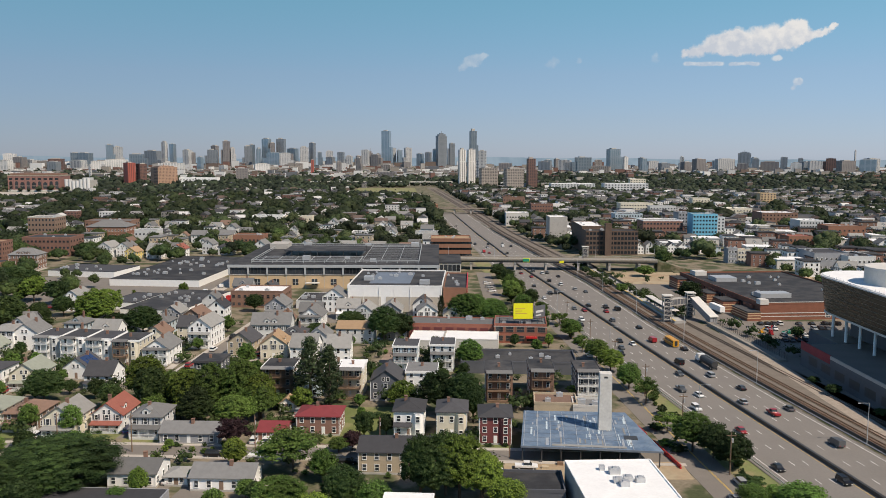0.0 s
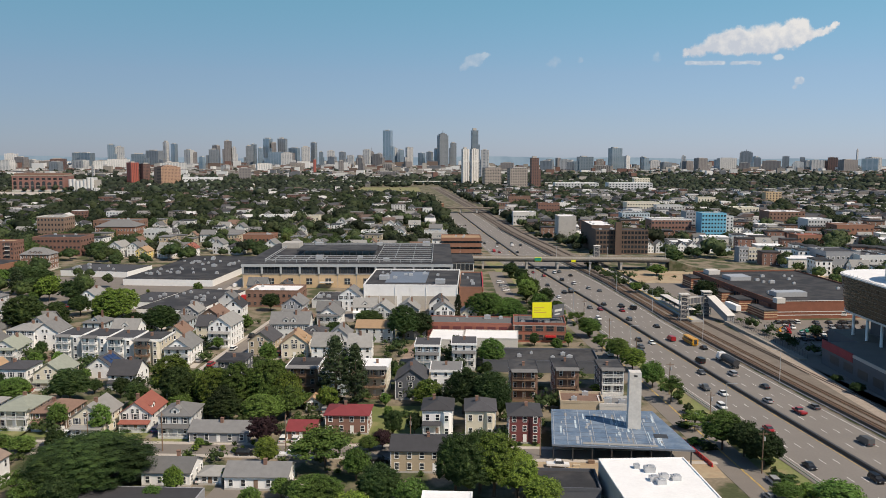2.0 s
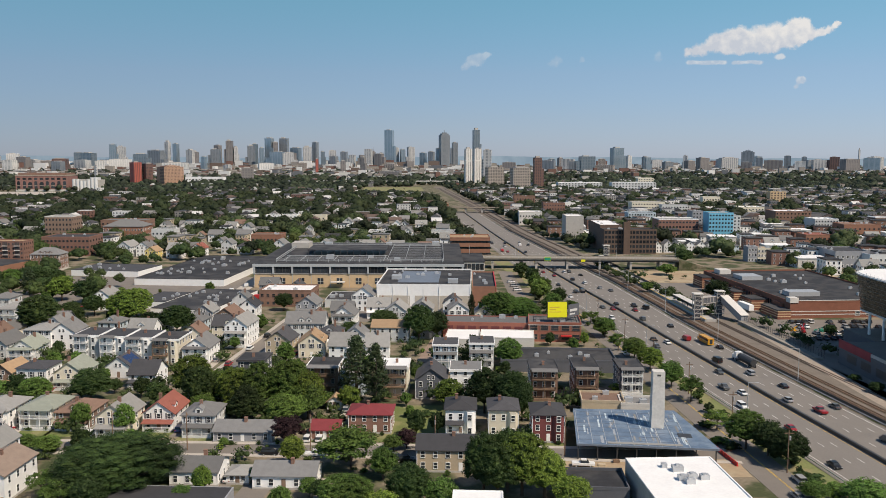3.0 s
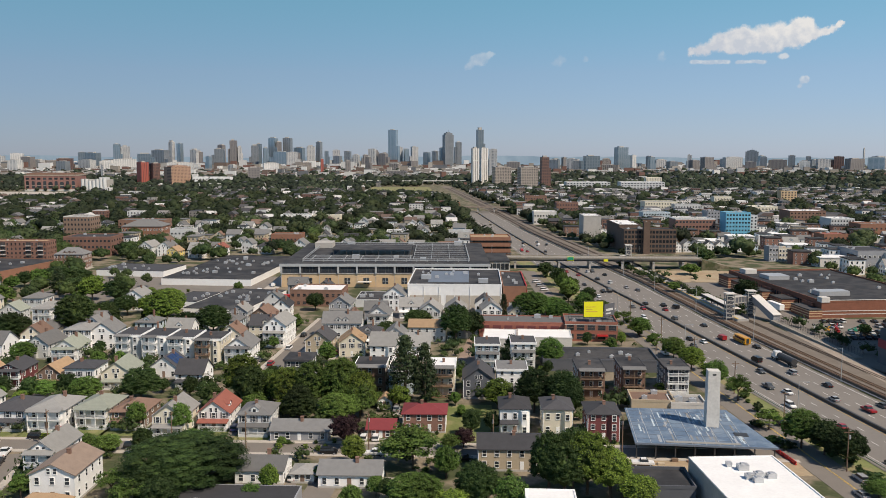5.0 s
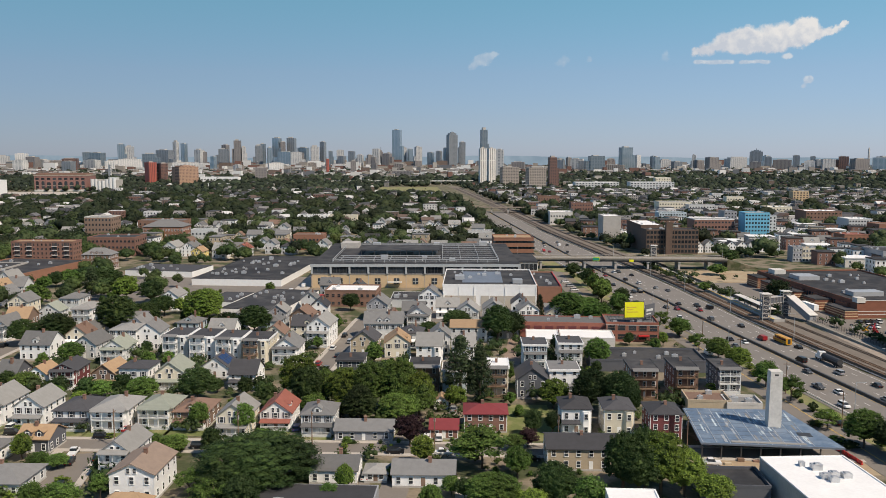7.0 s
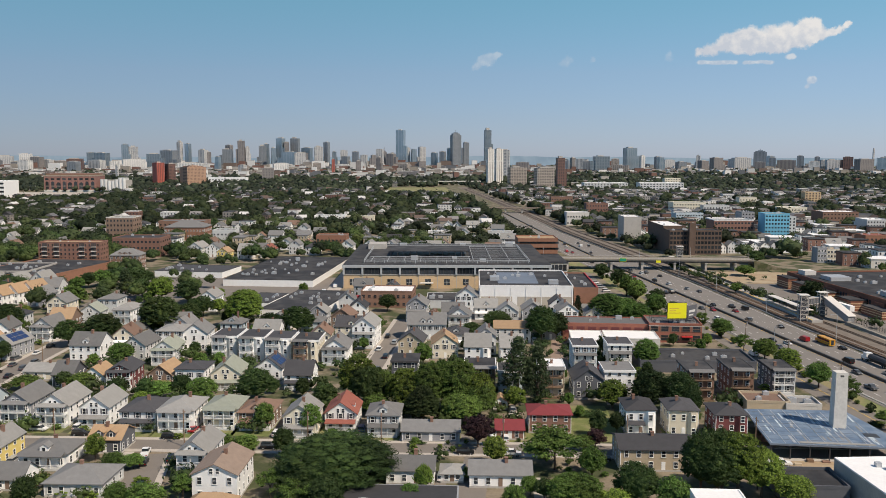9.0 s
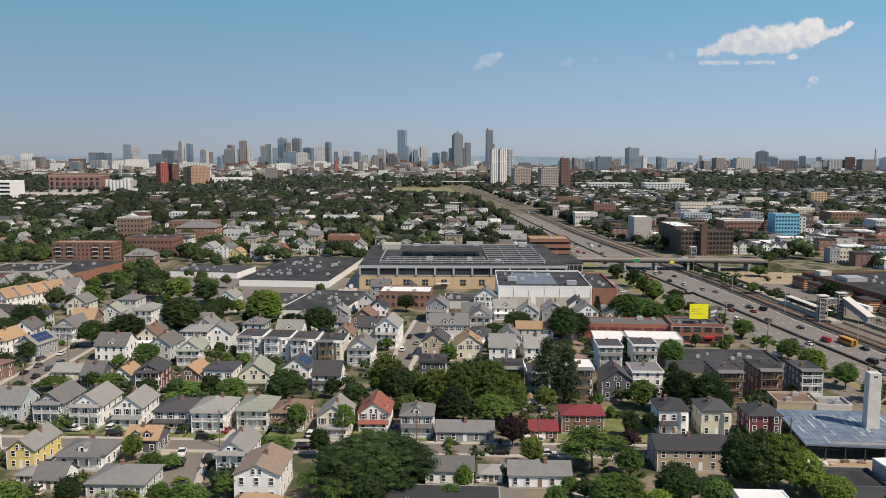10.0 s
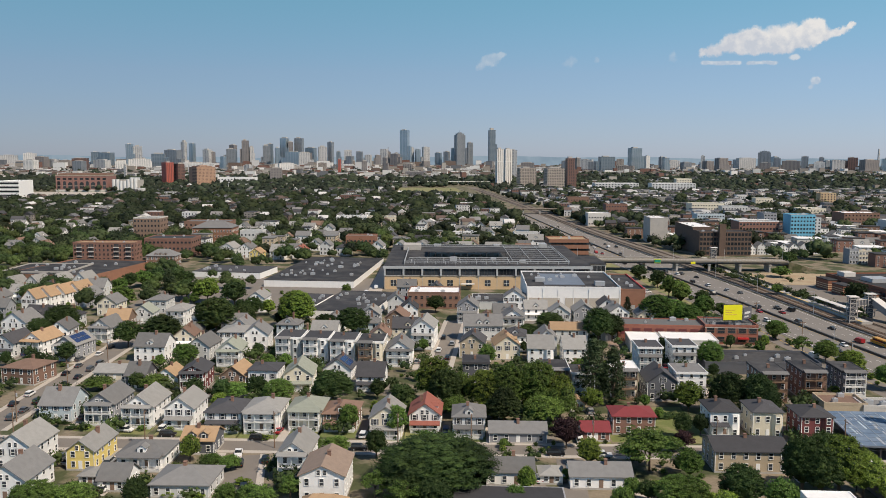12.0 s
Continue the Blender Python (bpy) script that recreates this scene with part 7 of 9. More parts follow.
    for z in (1.7, 2.15, 2.6, 3.05, 3.5):
        part("fence_rail", boxes((0, 70, 1.42, 1.48, z, z + 0.07)), M["dmetal"], R)


station()


# ---- brick supermarket ----
def market():
    B = building(178.6, 407.4, 64, 108, 7.6, "brick_m", "r_black", 4.7, units=14, name="supermarket", cat="supermarket", label="low orange brick supermarket with pale bands and a black roof", par=0.9)
    part("coping", boxes((-32.2, 32.2, -0.2, 0.34, 8.51, 8.75)), M["pale"], B)
    for z in (1.6, 3.2):
        part("brick_band", boxes((-32.1, 32.1, -0.1, -0.02, z, z + 0.35)), M["pale"], B)
    for i in range(5):
        part("brick_pier", boxes((-33.4, -32.05, 6 + i * 22, 16 + i * 22, 0, 6.4)), M["brick_m"], B)
        part("pier_band", boxes((-33.5, -33.41, 6 + i * 22, 16 + i * 22, 2.8, 3.3)), M["pale"], B)
        for k in range(4):
            part("side_window", boxes((-32.09, -32.02, 16.6 + i * 22 + k * 2.6, 18.3 + i * 22 + k * 2.6, 2.5, 6.0)), M["glass"], B)
    for x0, y0, w, d, h in ((-39, -2, 6.5, 18, 4.2), (-41, 22, 8.5, 13, 5.4), (-39, 48, 6.5, 14, 5.0), (-40, 74, 7.5, 12, 5.6), (-39, 92, 6.5, 14, 6.2)):
        E = part("entrance_block", boxes((x0, x0 + w, y0, y0 + d, 0, h)), M["brick_m"], B)
        part("block_roof", boxes((x0 - 0.2, x0 + w - 0.02, y0 - 0.2, y0 + d + 0.2, h, h + 0.4)), M["r_black"], E)
        for z in (1.2, 2.4, 3.6):
            part("brick_band", boxes((x0 - 0.08, x0 - 0.01, y0, y0 + d, z, z + 0.4), (x0 - 0.08, x0 + w, y0 - 0.08, y0 - 0.01, z, z + 0.4)), M["sand"], E)
    part("corner_tower", boxes((-32.2, -28, -0.3, 4, 7.6, 10.0)), M["pale"], B)
    part("plant_screen", boxes((-24, -8, 17, 25, 7.72, 10.0)), M["metal"], B)
    part("plant_screen", boxes((-24, -12, 72, 84, 7.72, 9.9)), M["metal"], B)
    part("plant_screen", boxes((-27, -20, 96, 104, 7.72, 10.2)), M["pale"], B)
    for i in range(4):
        window(B, 2 + i * 5.5, -0.03, 1.2, 0, "w", 1.2, 1.2)


market()


def site_lift(x, y, rot, paint, label):
    """A small boom lift: wheeled chassis, turret, raised boom and basket."""
    S = thing("boom_lift", x, y, 0, rot, label, "boom lift", "building machines")
    S.scale = (0.75, 0.75, 0.6)
    part("chassis", boxes((-1.6, 1.6, -1.0, 1.0, 0.35, 0.95)), PM[paint], S)
    for sx in (-1.1, 1.1):
        for sy in (-1.12, 0.86):
            part("wheel", boxes((sx - 0.4, sx + 0.4, sy, sy + 0.26, 0, 0.8)), TYRE, S)
    part("turret", boxes((-1.3, 0.6, -0.9, 0.9, 0.97, 2.1)), PM[paint], S)
    bm = bmesh.new()
    prism(bm, [(-0.9, 2.1), (-0.4, 2.1), (3.6, 4.4), (3.4, 4.8)], "y", -0.25, 0.25)
    part("boom", bm, PM[paint], S)
    part("basket", boxes((3.3, 4.7, -0.8, 0.8, 3.9, 4.0), (3.3, 4.7, -0.8, -0.76, 4.0, 5.0), (3.3, 4.7, 0.76, 0.8, 4.0, 5.0), (4.66, 4.7, -0.76, 0.76, 4.0, 5.0)), M["dmetal"], S)


for x, y, rot, c in ((136.5, 375, 20, "amber"), (139.5, 372, 100, "red"), (141.5, 377, 60, "red"), (145.5, 372.5, -30, "teal"), (148.5, 374, 10, "teal"), (134, 369, 150, "grey"), (130, 373, 80, "silver")):
    site_lift(x, y, rot, c, {"amber": "orange", "teal": "green", "silver": "pale grey"}.get(c, c) + " boom lift parked on the asphalt")
TR = thing("trailer", 133.5, 419, 0, 96, "white box trailer parked beside the supermarket", "trailer")
part("box", boxes((0, 13, -1.25, 1.25, 1.1, 3.9)), M["white"], TR)
part("underframe", boxes((0.5, 12.5, -1.0, 1.0, 0.7, 1.08)), M["dmetal"], TR)
for i in range(2):
    part("wheels", boxes((9.4 + i * 1.3, 10.4 + i * 1.3, -1.2, 1.2, 0, 0.69)), TYRE, TR)


# ---- dark glazed office on columns ----
def office():
    O = thing("office_building", 143, 236, 0, 0, "dark glazed office block with a rounded corner raised on white columns", "office building")
    L, Wd, r = 110.0, 70.0, 16.0

    def ring(o, k=10):
        pts = [(Wd, -20 - o), (Wd, L + o)]
        for i in range(k + 1):
            a = math.pi / 2 + math.pi / 2 * i / k
            pts.append((r + (r + o) * math.cos(a), L - r + (r + o) * math.sin(a)))
        pts += [(-o, -20 - o)]
        return pts

    floors, z0, fh = 4, 18.0, 3.4
    top = z0 + floors * fh

    def lean(z):
        return -1.9 * (top - z) / (top - z0)

    bm = bmesh.new()
    lo, hi = ([bm.verts.new((x, y, z)) for x, y in ring(lean(z))] for z in (z0, top))
    for i in range(len(lo)):
        j = (i + 1) % len(lo)
        bm.faces.new((lo[j], lo[i], hi[i], hi[j]))
    bm.faces.new(lo)
    bmesh.ops.recalc_face_normals(bm, faces=bm.faces)
    part("curtain_wall", bm, M["curtain"], O)
    for f in range(1, floors * 2):
        bm = bmesh.new()
        z = z0 + f * fh / 2
        prism(bm, ring(lean(z) + 0.06), "z", z - 0.09, z + 0.09)
        part("spandrel", bm, M["curtain_b"], O)
    bm = bmesh.new()
    prism(bm, ring(0.35), "z", top + 0.01, top + 0.5)
    part("cornice", bm, M["lgrey"], O)
    bm = bmesh.new()
    prism(bm, ring(-1.75), "z", z0 - 0.7, z0 - 0.01)
    part("soffit", bm, M["pale"], O)
    part("lobby", boxes((12, Wd, -18, L - 14, 8.42, z0 - 0.72)), M["dgrey"], O)
    for i in range(11):
        bm = bmesh.new()
        cyl(bm, 4.2, -14 + i * 10.8, 8.4, z0 - 0.71, 0.55, 0.55, 10)
        part("column", bm, M["trim"], O)
    bm = bmesh.new()
    prism(bm, ring(-0.6), "z", top + 0.51, top + 0.7)
    part("roof", bm, M["r_white"], O)
    bm = bmesh.new()
    cyl(bm, 19, 73, top + 0.7, top + 7.0, 13, 13, 32)
    part("roof_drum", bm, M["pale"], O)
    for i in range(22):
        part("roof_rail_post", boxes((0.3, 0.42, 30 + i * 2.9, 30.15 + i * 2.9, top + 0.7, top + 1.5)), M["trim"], O)
    # dark grey stands in for the deep shade on the podium walls
    part("podium", boxes((-13, Wd, -20, 82, 0, 8.0), (0.5, Wd, 82.02, 107, 0, 8.0)), M["dgrey"], O)
    part("podium_deck", boxes((-12.6, Wd, -20, 81.6, 8.01, 8.2), (0.9, Wd, 82.4, 106.6, 8.01, 8.2)), M["asphalt"], O)
    part("podium_parapet", boxes((-13.1, -12.7, -20, 58, 8.0, 9.1)), M["concrete"], O)
    part("red_hoarding", boxes((-13.15, -12.7, 58.01, 82.1, 6.2, 9.3)), M["hoard"], O)
    for i in range(9):
        part("podium_opening", boxes((-13.06, -13.01, -16 + i * 10.5, -9 + i * 10.5, 2.2, 5.2)), M["dmetal"], O)


office()
patch("plaza", 119, 215, 210, 350, 0.05, "asphalt", "dark asphalt yard beside the office", "yard")
patch("car_park", 118, 220, 350.2, 402, 0.05, "asphalt", "grey asphalt car park", "car park")
patch("market_yard", 108, 139, 402.2, 517, 0.06, "asphalt", "pale service yard", "yard")
patch("bare_lot", 100, 235, 518, 570, 0.06, "dirt", "bare brown earth building plot", "plot")
patch("grass_bank", 140, 260, 590, 640, 0.05, "ground", "patchy green bank", "bank")
patch("works_yard", 10, 56, 203, 215, 0.07, "dirt", "pale dusty yard by the building site", "yard")
patch("verge_lot", 8, 30, 440, 565, 0.06, "ground", "patchy grass lot beside the hall", "plot")
patch("lot_lane", 17, 26, 430, 566, 0.09, "asphalt", "worn asphalt lane with parked cars", "lane")
patch("loading_yard", -140, -132, 455, 600, 0.06, "walk", "pale loading yard between warehouses", "yard")
patch("yard", -262, -135, 425, 540, 0.05, "asphalt", "grey asphalt yard of the warehouses", "yard")
patch("yard", -62, -8, 395, 422, 0.06, "asphalt", "grey asphalt yard before the hall", "yard")
patch("lawn", -38, -20, 228, 262, 0.06, "grass", "green lawn behind the houses", "lawn")
patch("rubble_strip", 118, 123.5, 215, 392, 0.08, "stone", "strip of pale rubble beside the tracks", "rubble")


# ---- middle distance: streets of small houses and trees ----
def simple_house_meshes(wall, roof, w, d, h, kind, ridge="y", extra=""):
    """The parts of a plainer house seen from afar: a list of (name, mesh), and its label."""
    bm = bmesh.new()
    rh = 0.40 * (w if ridge == "y" else d)
    if kind == "gable" and ridge == "y":
        prism(bm, [(-w / 2, 0), (w / 2, 0), (w / 2, h), (0, h + rh), (-w / 2, h)], "y", 0, d)
    elif kind == "gable":
        prism(bm, [(0, 0), (d, 0), (d, h), (d / 2, h + rh), (0, h)], "x", -w / 2, w / 2)
    else:
        box(bm, -w / 2, w / 2, 0, d, 0, h)
    parts = [("wall", mesh_of("wall", bm, M[wall]))]
    bm = bmesh.new()
    tall = [(f * 2.8 + 0.9, 3) for f in range(int(h / 2.8))] + ([(h + 0.5, 1)] if kind == "gable" and ridge == "y" else [])
    for z, n in tall:
        for i in range(n):
            x = -w / 2 + w * (i + 0.5) / n
            box(bm, x - 0.62, x + 0.62, -0.05, -0.01, z - 0.12, z + 1.62, 1)
            box(bm, x - 0.48, x + 0.48, -0.09, -0.06, z, z + 1.5)
            if n > 1:
                yy = d * (i + 0.5) / n
                for sx in (-1, 1):
                    a, b = sorted((sx * (w / 2 + 0.01), sx * (w / 2 + 0.05)))
                    box(bm, a, b, yy - 0.62, yy + 0.62, z - 0.12, z + 1.62, 1)
                    a, b = sorted((sx * (w / 2 + 0.06), sx * (w / 2 + 0.09)))
                    box(bm, a, b, yy - 0.48, yy + 0.48, z, z + 1.5)
    parts.append(("glazing_band", mesh_of("glazing_band", bm, M["glass"], M["trim"])))
    bm = bmesh.new()
    if kind == "gable" and ridge == "y":
        gable_roof(bm, w, d, h, rh)
    elif kind == "gable":
        gable_roof(bm, d, w, h, rh)
        bmesh.ops.transform(bm, matrix=pose(w / 2, d / 2, 0, 0, 0, 90), verts=bm.verts)
    elif kind == "hip":
        hip_roof(bm, w, d, h, 2.4)
    else:
        box(bm, -w / 2 - 0.3, w / 2 + 0.3, -0.4, d + 0.3, h + 0.01, h + 0.5)
    parts.append(("roof", mesh_of("roof", bm, M[roof])))
    if "p" in extra:
        bm = boxes((-w / 2, w / 2, -2.0, -0.1, 0, 0.55), *[(x - 0.1, x + 0.1, -1.95, -1.75, 0.55, 3.0) for x in (-w / 2 + 0.2, 0, w / 2 - 0.2)], (-w / 2, w / 2, -1.95, -1.88, 1.3, 1.42))
        prism(bm, [(-2.3, 3.0), (-0.1, 3.6), (-0.1, 3.8), (-2.3, 3.2)], "x", -w / 2 - 0.2, w / 2 + 0.2)
        parts.append(("porch", mesh_of("porch", bm, M["trim"])))
    if "d" in extra:
        bm = bmesh.new()
        prism(bm, [(-1.2, h), (1.2, h), (1.2, h + 1.5), (0, h + 2.5), (-1.2, h + 1.5)], "y", 0.9, d * 0.45)
        for sx in (-1, 1):
            prism(bm, [(0, h + 2.52), (sx * 1.5, h + 1.25), (sx * 1.5, h + 1.45), (0, h + 2.72)], "y", 0.7, d * 0.45, 1)
        box(bm, -0.45, 0.45, 0.82, 0.88, h + 0.3, h + 1.4, 2)
        parts.append(("dormer", mesh_of("dormer", bm, M[wall], M[roof], M["glass"])))
    if kind != "flat":
        parts.append(("chimney", mesh_of("chimney", boxes((w * 0.12, w * 0.12 + 0.7, d * 0.5, d * 0.5 + 0.7, h, h + rh + 1.0)), M["brick_b"])))
    return parts, f"{NAME[wall]} {'flat-roofed' if kind == 'flat' else 'wooden'} house with a {NAME[roof]} roof among trees"


def house_part(nm, me, house):
    """One part of a plainer house; its rows of small windows stay together."""
    ob = part(nm, me, None, house)
    if nm == "glazing_band":
        tagged(ob, "dark windows in white trim", kind="stuff")


VARIANTS = [simple_house_meshes(*a) for a in (
    ("white", "r_grey", 8.5, 12, 6.4, "gable", "y", "p"), ("white", "r_lgrey", 11, 9, 5.6, "gable", "x", "pd"), ("lgrey", "r_dark", 9, 11, 6, "hip", "y", "pd"), ("cream", "r_brown", 8.5, 11, 5.8, "gable", "y", "p"), ("white", "r_black", 9.5, 13, 9, "flat"),
    ("tan", "r_grey", 9, 13, 9, "flat"), ("brick", "r_black", 13, 13, 9.5, "flat"), ("grey", "r_grey", 10.5, 9, 6, "gable", "x", "d"), ("white", "r_dark", 8.2, 12, 6.6, "gable"), ("brick_b", "r_black", 16, 14, 9.5, "flat"), ("pale", "r_white", 20, 16, 7, "flat"),
    ("blue", "r_grey", 9.5, 10, 5.6, "hip", "y", "d"), ("tan", "r_dark", 8.6, 12, 6.2, "gable", "y", "p"), ("lgrey", "r_grey", 8.2, 11, 7.4, "gable", "y"))]
HOUSE_AT = []


def clear(x, y, m=0.0):
    """Whether a place is free for scattered houses and trees."""
    if y < 1200 and med(y) - 34 - m < x < med(y) + (72 if y < 560 else 46) + m:
        return False
    if 1200 <= y < 2080 and -30 - m < x - med(y) < 48 + m:
        return False
    if y < 640 and -310 - m < x < med(y):
        return False
    if y < 660 and x > 60:
        return x > 215 + m or y > 645
    if (1590 < y < 1970 and -195 < x < -25) or (1400 < y < 1715 and -1030 < x < -690):
        return False
    if 596 < y < 680 and 85 < x < 240:
        return False
    for bx, by, bw, bd in FOOT:
        if abs(x - bx) < bw / 2 + 6 and by - 8 - m < y < by + bd + 6:
            return False
    return True


FOOT = []
for ob in scene.objects:
    if ob.parent is None and ob.name.split(".")[0] in ("building", "high_rise", "house", "warehouse", "factory_building", "supermarket"):
        w = next((c for c in ob.children if c.name.split(".")[0] in ("wall", "body")), None)
        if w and ob.matrix_basis.translation.y > 380:
            v = [Vector(c) for c in w.bound_box]
            far = 190 if ob.name.startswith("high_rise") and ob.matrix_basis.translation.y < 2600 else 0
            FOOT.append((ob.matrix_basis.translation.x, ob.matrix_basis.translation.y - far, max(c.x for c in v) - min(c.x for c in v), max(c.y for c in v) + far))
r6 = random.Random(61)


def wedge(y):
    return -115 - 0.56 * y, 20 + 0.55 * y


# houses that can be told apart
count = 0
y = 520.0
while y < 880 and count < 240:
    a, b = wedge(y)
    x = a + r6.uniform(0, 15)
    while x < b:
        x += r6.uniform(14, 26)
        if not clear(x, y, 6) or r6.random() < (0.75 if x < -300 and y < 780 else 0.25):
            continue
        far_right = x > med(y) + 40
        k = r6.choice((4, 5, 6, 9, 10, 6, 0, 1, 4)) if far_right else r6.choice((0, 1, 2, 3, 0, 1, 7, 8, 4, 5, 11, 12, 13))
        meshes, lab = VARIANTS[k]
        Hs = thing("house", x, y, 0, r6.choice((-4, -4, 86)) + r6.uniform(-4, 4), lab, "house", "houses among trees")
        s = r6.uniform(0.9, 1.15)
        Hs.scale = (s, s, s)
        for nm, me in meshes:
            if y < 640 or nm in ("wall", "glazing_band", "roof", "dormer"):
                house_part(nm, me, Hs)
        HOUSE_AT.append((x, y))
        count += 1
        if count >= 240:
            break
    y += r6.uniform(24, 32)

# row of small white houses beyond the overpass
for i in range(8):
    meshes, lab = VARIANTS[(0, 13, 0, 8, 0, 13, 0, 11)[i]]
    Hs = thing("house", 151 + i * 8.9, 676 + 0.6 * i, 0, r6.uniform(-3, 3), lab, "house", "houses among trees")
    Hs.scale = (0.86, 0.86, 0.92)
    for nm, me in meshes:
        if nm in ("wall", "glazing_band", "roof", "dormer"):
            house_part(nm, me, Hs)
# trees between the houses
MID_D, MID_G = [], []
count = 0
y = 455.0
while y < 860:
    a, b = wedge(y)
    x = a
    while x < b and count < 110:
        right = x > med(y)
        x += r6.uniform(7, 14) if not right else r6.uniform(14, 30)
        if not clear(x, y, -3) or any(abs(x - hx) < 7 and -8 < y - hy < 12 for hx, hy in HOUSE_AT):
            continue
        h = r6.uniform(8, 14.5)
        (MID_D if r6.random() < 0.5 else MID_G).append((x, y + r6.uniform(-6, 6), 0.0, h, h * r6.uniform(0.8, 1.1)))
        count += 1
    y += r6.uniform(15, 21)


def island_material(name, cols, rough=0.85):
    m = bpy.data.materials.new(name)
    m.use_nodes = True
    n, l = m.node_tree.nodes, m.node_tree.links
    geo, ramp = n.new("ShaderNodeNewGeometry"), n.new("ShaderNodeValToRGB")
    ramp.color_ramp.interpolation = "CONSTANT"
    e = ramp.color_ramp.elements
    while len(e) < len(cols):
        e.new(0.5)
    for i, c in enumerate(cols):
        e[i].position, e[i].color = i / len(cols), (*c, 1)
    l.new(geo.outputs["Random Per Island"], ramp.inputs[0])
    l.new(ramp.outputs[0], n["Principled BSDF"].inputs["Base Color"])
    n["Principled BSDF"].inputs["Roughness"].default_value = rough
    return m


WALLS = island_material("far_walls", [(0.70, 0.69, 0.67), (0.66, 0.66, 0.65), (0.38, 0.36, 0.33), (0.18, 0.10, 0.08), (0.26, 0.24, 0.22), (0.54, 0.54, 0.53), (0.16, 0.12, 0.10), (0.13, 0.14, 0.155), (0.30, 0.27, 0.23)])
ROOFS = island_material("far_roofs", [(0.13, 0.13, 0.135), (0.05, 0.05, 0.055), (0.21, 0.205, 0.20), (0.12, 0.085, 0.07), (0.075, 0.075, 0.08), (0.055, 0.055, 0.06), (0.55, 0.54, 0.53)])


def mass(name, rows, material, label, cat, gable=False):
    """Many plain far blocks or roofs as one mesh; rows of x, y, z, w, d, h, turn."""
    V, F = [], []
    for x, y, z, w, d, h, a in rows:
        c, s, k = math.cos(a), math.sin(a), len(V)
        if gable:
            loc = [(-w / 2, -d / 2, 0), (w / 2, -d / 2, 0), (w / 2, d / 2, 0), (-w / 2, d / 2, 0), (0, -d / 2, h), (0, d / 2, h)]
            fs = [(0, 1, 4), (1, 2, 5, 4), (2, 3, 5), (3, 0, 4, 5), (3, 2, 1, 0)]
        else:
            loc = [(sx * w / 2, sy * d / 2, sz * h) for sz in (0, 1) for sx, sy in ((-1, -1), (1, -1), (1, 1), (-1, 1))]
            fs = [(4, 5, 6, 7), (0, 1, 5, 4), (1, 2, 6, 5), (2, 3, 7, 6), (3, 0, 4, 7)]
        V += [(x + px * c - py * s, y + px * s + py * c, z + pz) for px, py, pz in loc]
        F += [tuple(k + i for i in f) for f in fs]
    me = bpy.data.meshes.new(name)
    me.from_pydata(V, [], F)
    me.materials.append(material)
    return tagged(new(name, me), label, cat, kind="stuff")


walls, gables, flats = [], [], []
CELLS = set()


def cell(x, y):
    return int(x // 7), int(y // 7)


for hx, hy in HOUSE_AT:
    for dx in (-1, 0, 1):
        for dy in (-1, 0, 1):
            CELLS.add((cell(hx, hy)[0] + dx, cell(hx, hy)[1] + dy))
y = max(hy for _, hy in HOUSE_AT) + 26
while y < 4750:
    a, b = wedge(y)
    step = 24 if y < 1700 else 34 if y < 2500 else 42
    x = a
    while x < b:
        right = x > med(min(y, 2100)) + 40
        x += step * r6.uniform(0.6, 1.7) * (0.8 if right else 1.15)
        if not clear(x, y, 4) or r6.random() < (0.14 if right else 0.34 if y < 1400 and x > -260 else 0.5 if y < 1500 else 0.68 if y < 2500 else 0.1):
            continue
        if y > 1700 and r6.random() < (0.82 if x > 250 and y < 3200 else 0.5 if y < 2500 else 0.1):
            continue
        z = rise(y)
        if y < 1900:
            for dx in (0,) if right else (-1, 0, 1):
                for dy in (-1, 0) if right else (-2, -1, 0):
                    CELLS.add((cell(x, y)[0] + dx, cell(x, y)[1] + dy))
        t = r6.uniform(-0.15, 0.15) + r6.choice((0, 0, 1.57))
        if y < 2300 and r6.random() < (0.35 if right else 0.7):
            w, d, h = r6.uniform(8, 11), r6.uniform(10, 14), r6.uniform(6.5, 9.5)
            walls.append((x, y, z, w, d, h, t))
            gables.append((x, y, z + h, w + 0.8, d + 0.8, r6.uniform(2.6, 3.6), t))
        else:
            big = 1.0 if y < 2300 else 1.8
            w, d, h = r6.uniform(9, 20) * big, r6.uniform(11, 18), r6.uniform(6, 13) * 1.0
            if y > 2600 and r6.random() < 0.12:
                h *= 1.9
            walls.append((x, y, z, w, d, h, t))
            flats.append((x, y, z + h, w - 0.6, d - 0.6, 0.5, t))
    y += step * r6.uniform(0.8, 1.3)
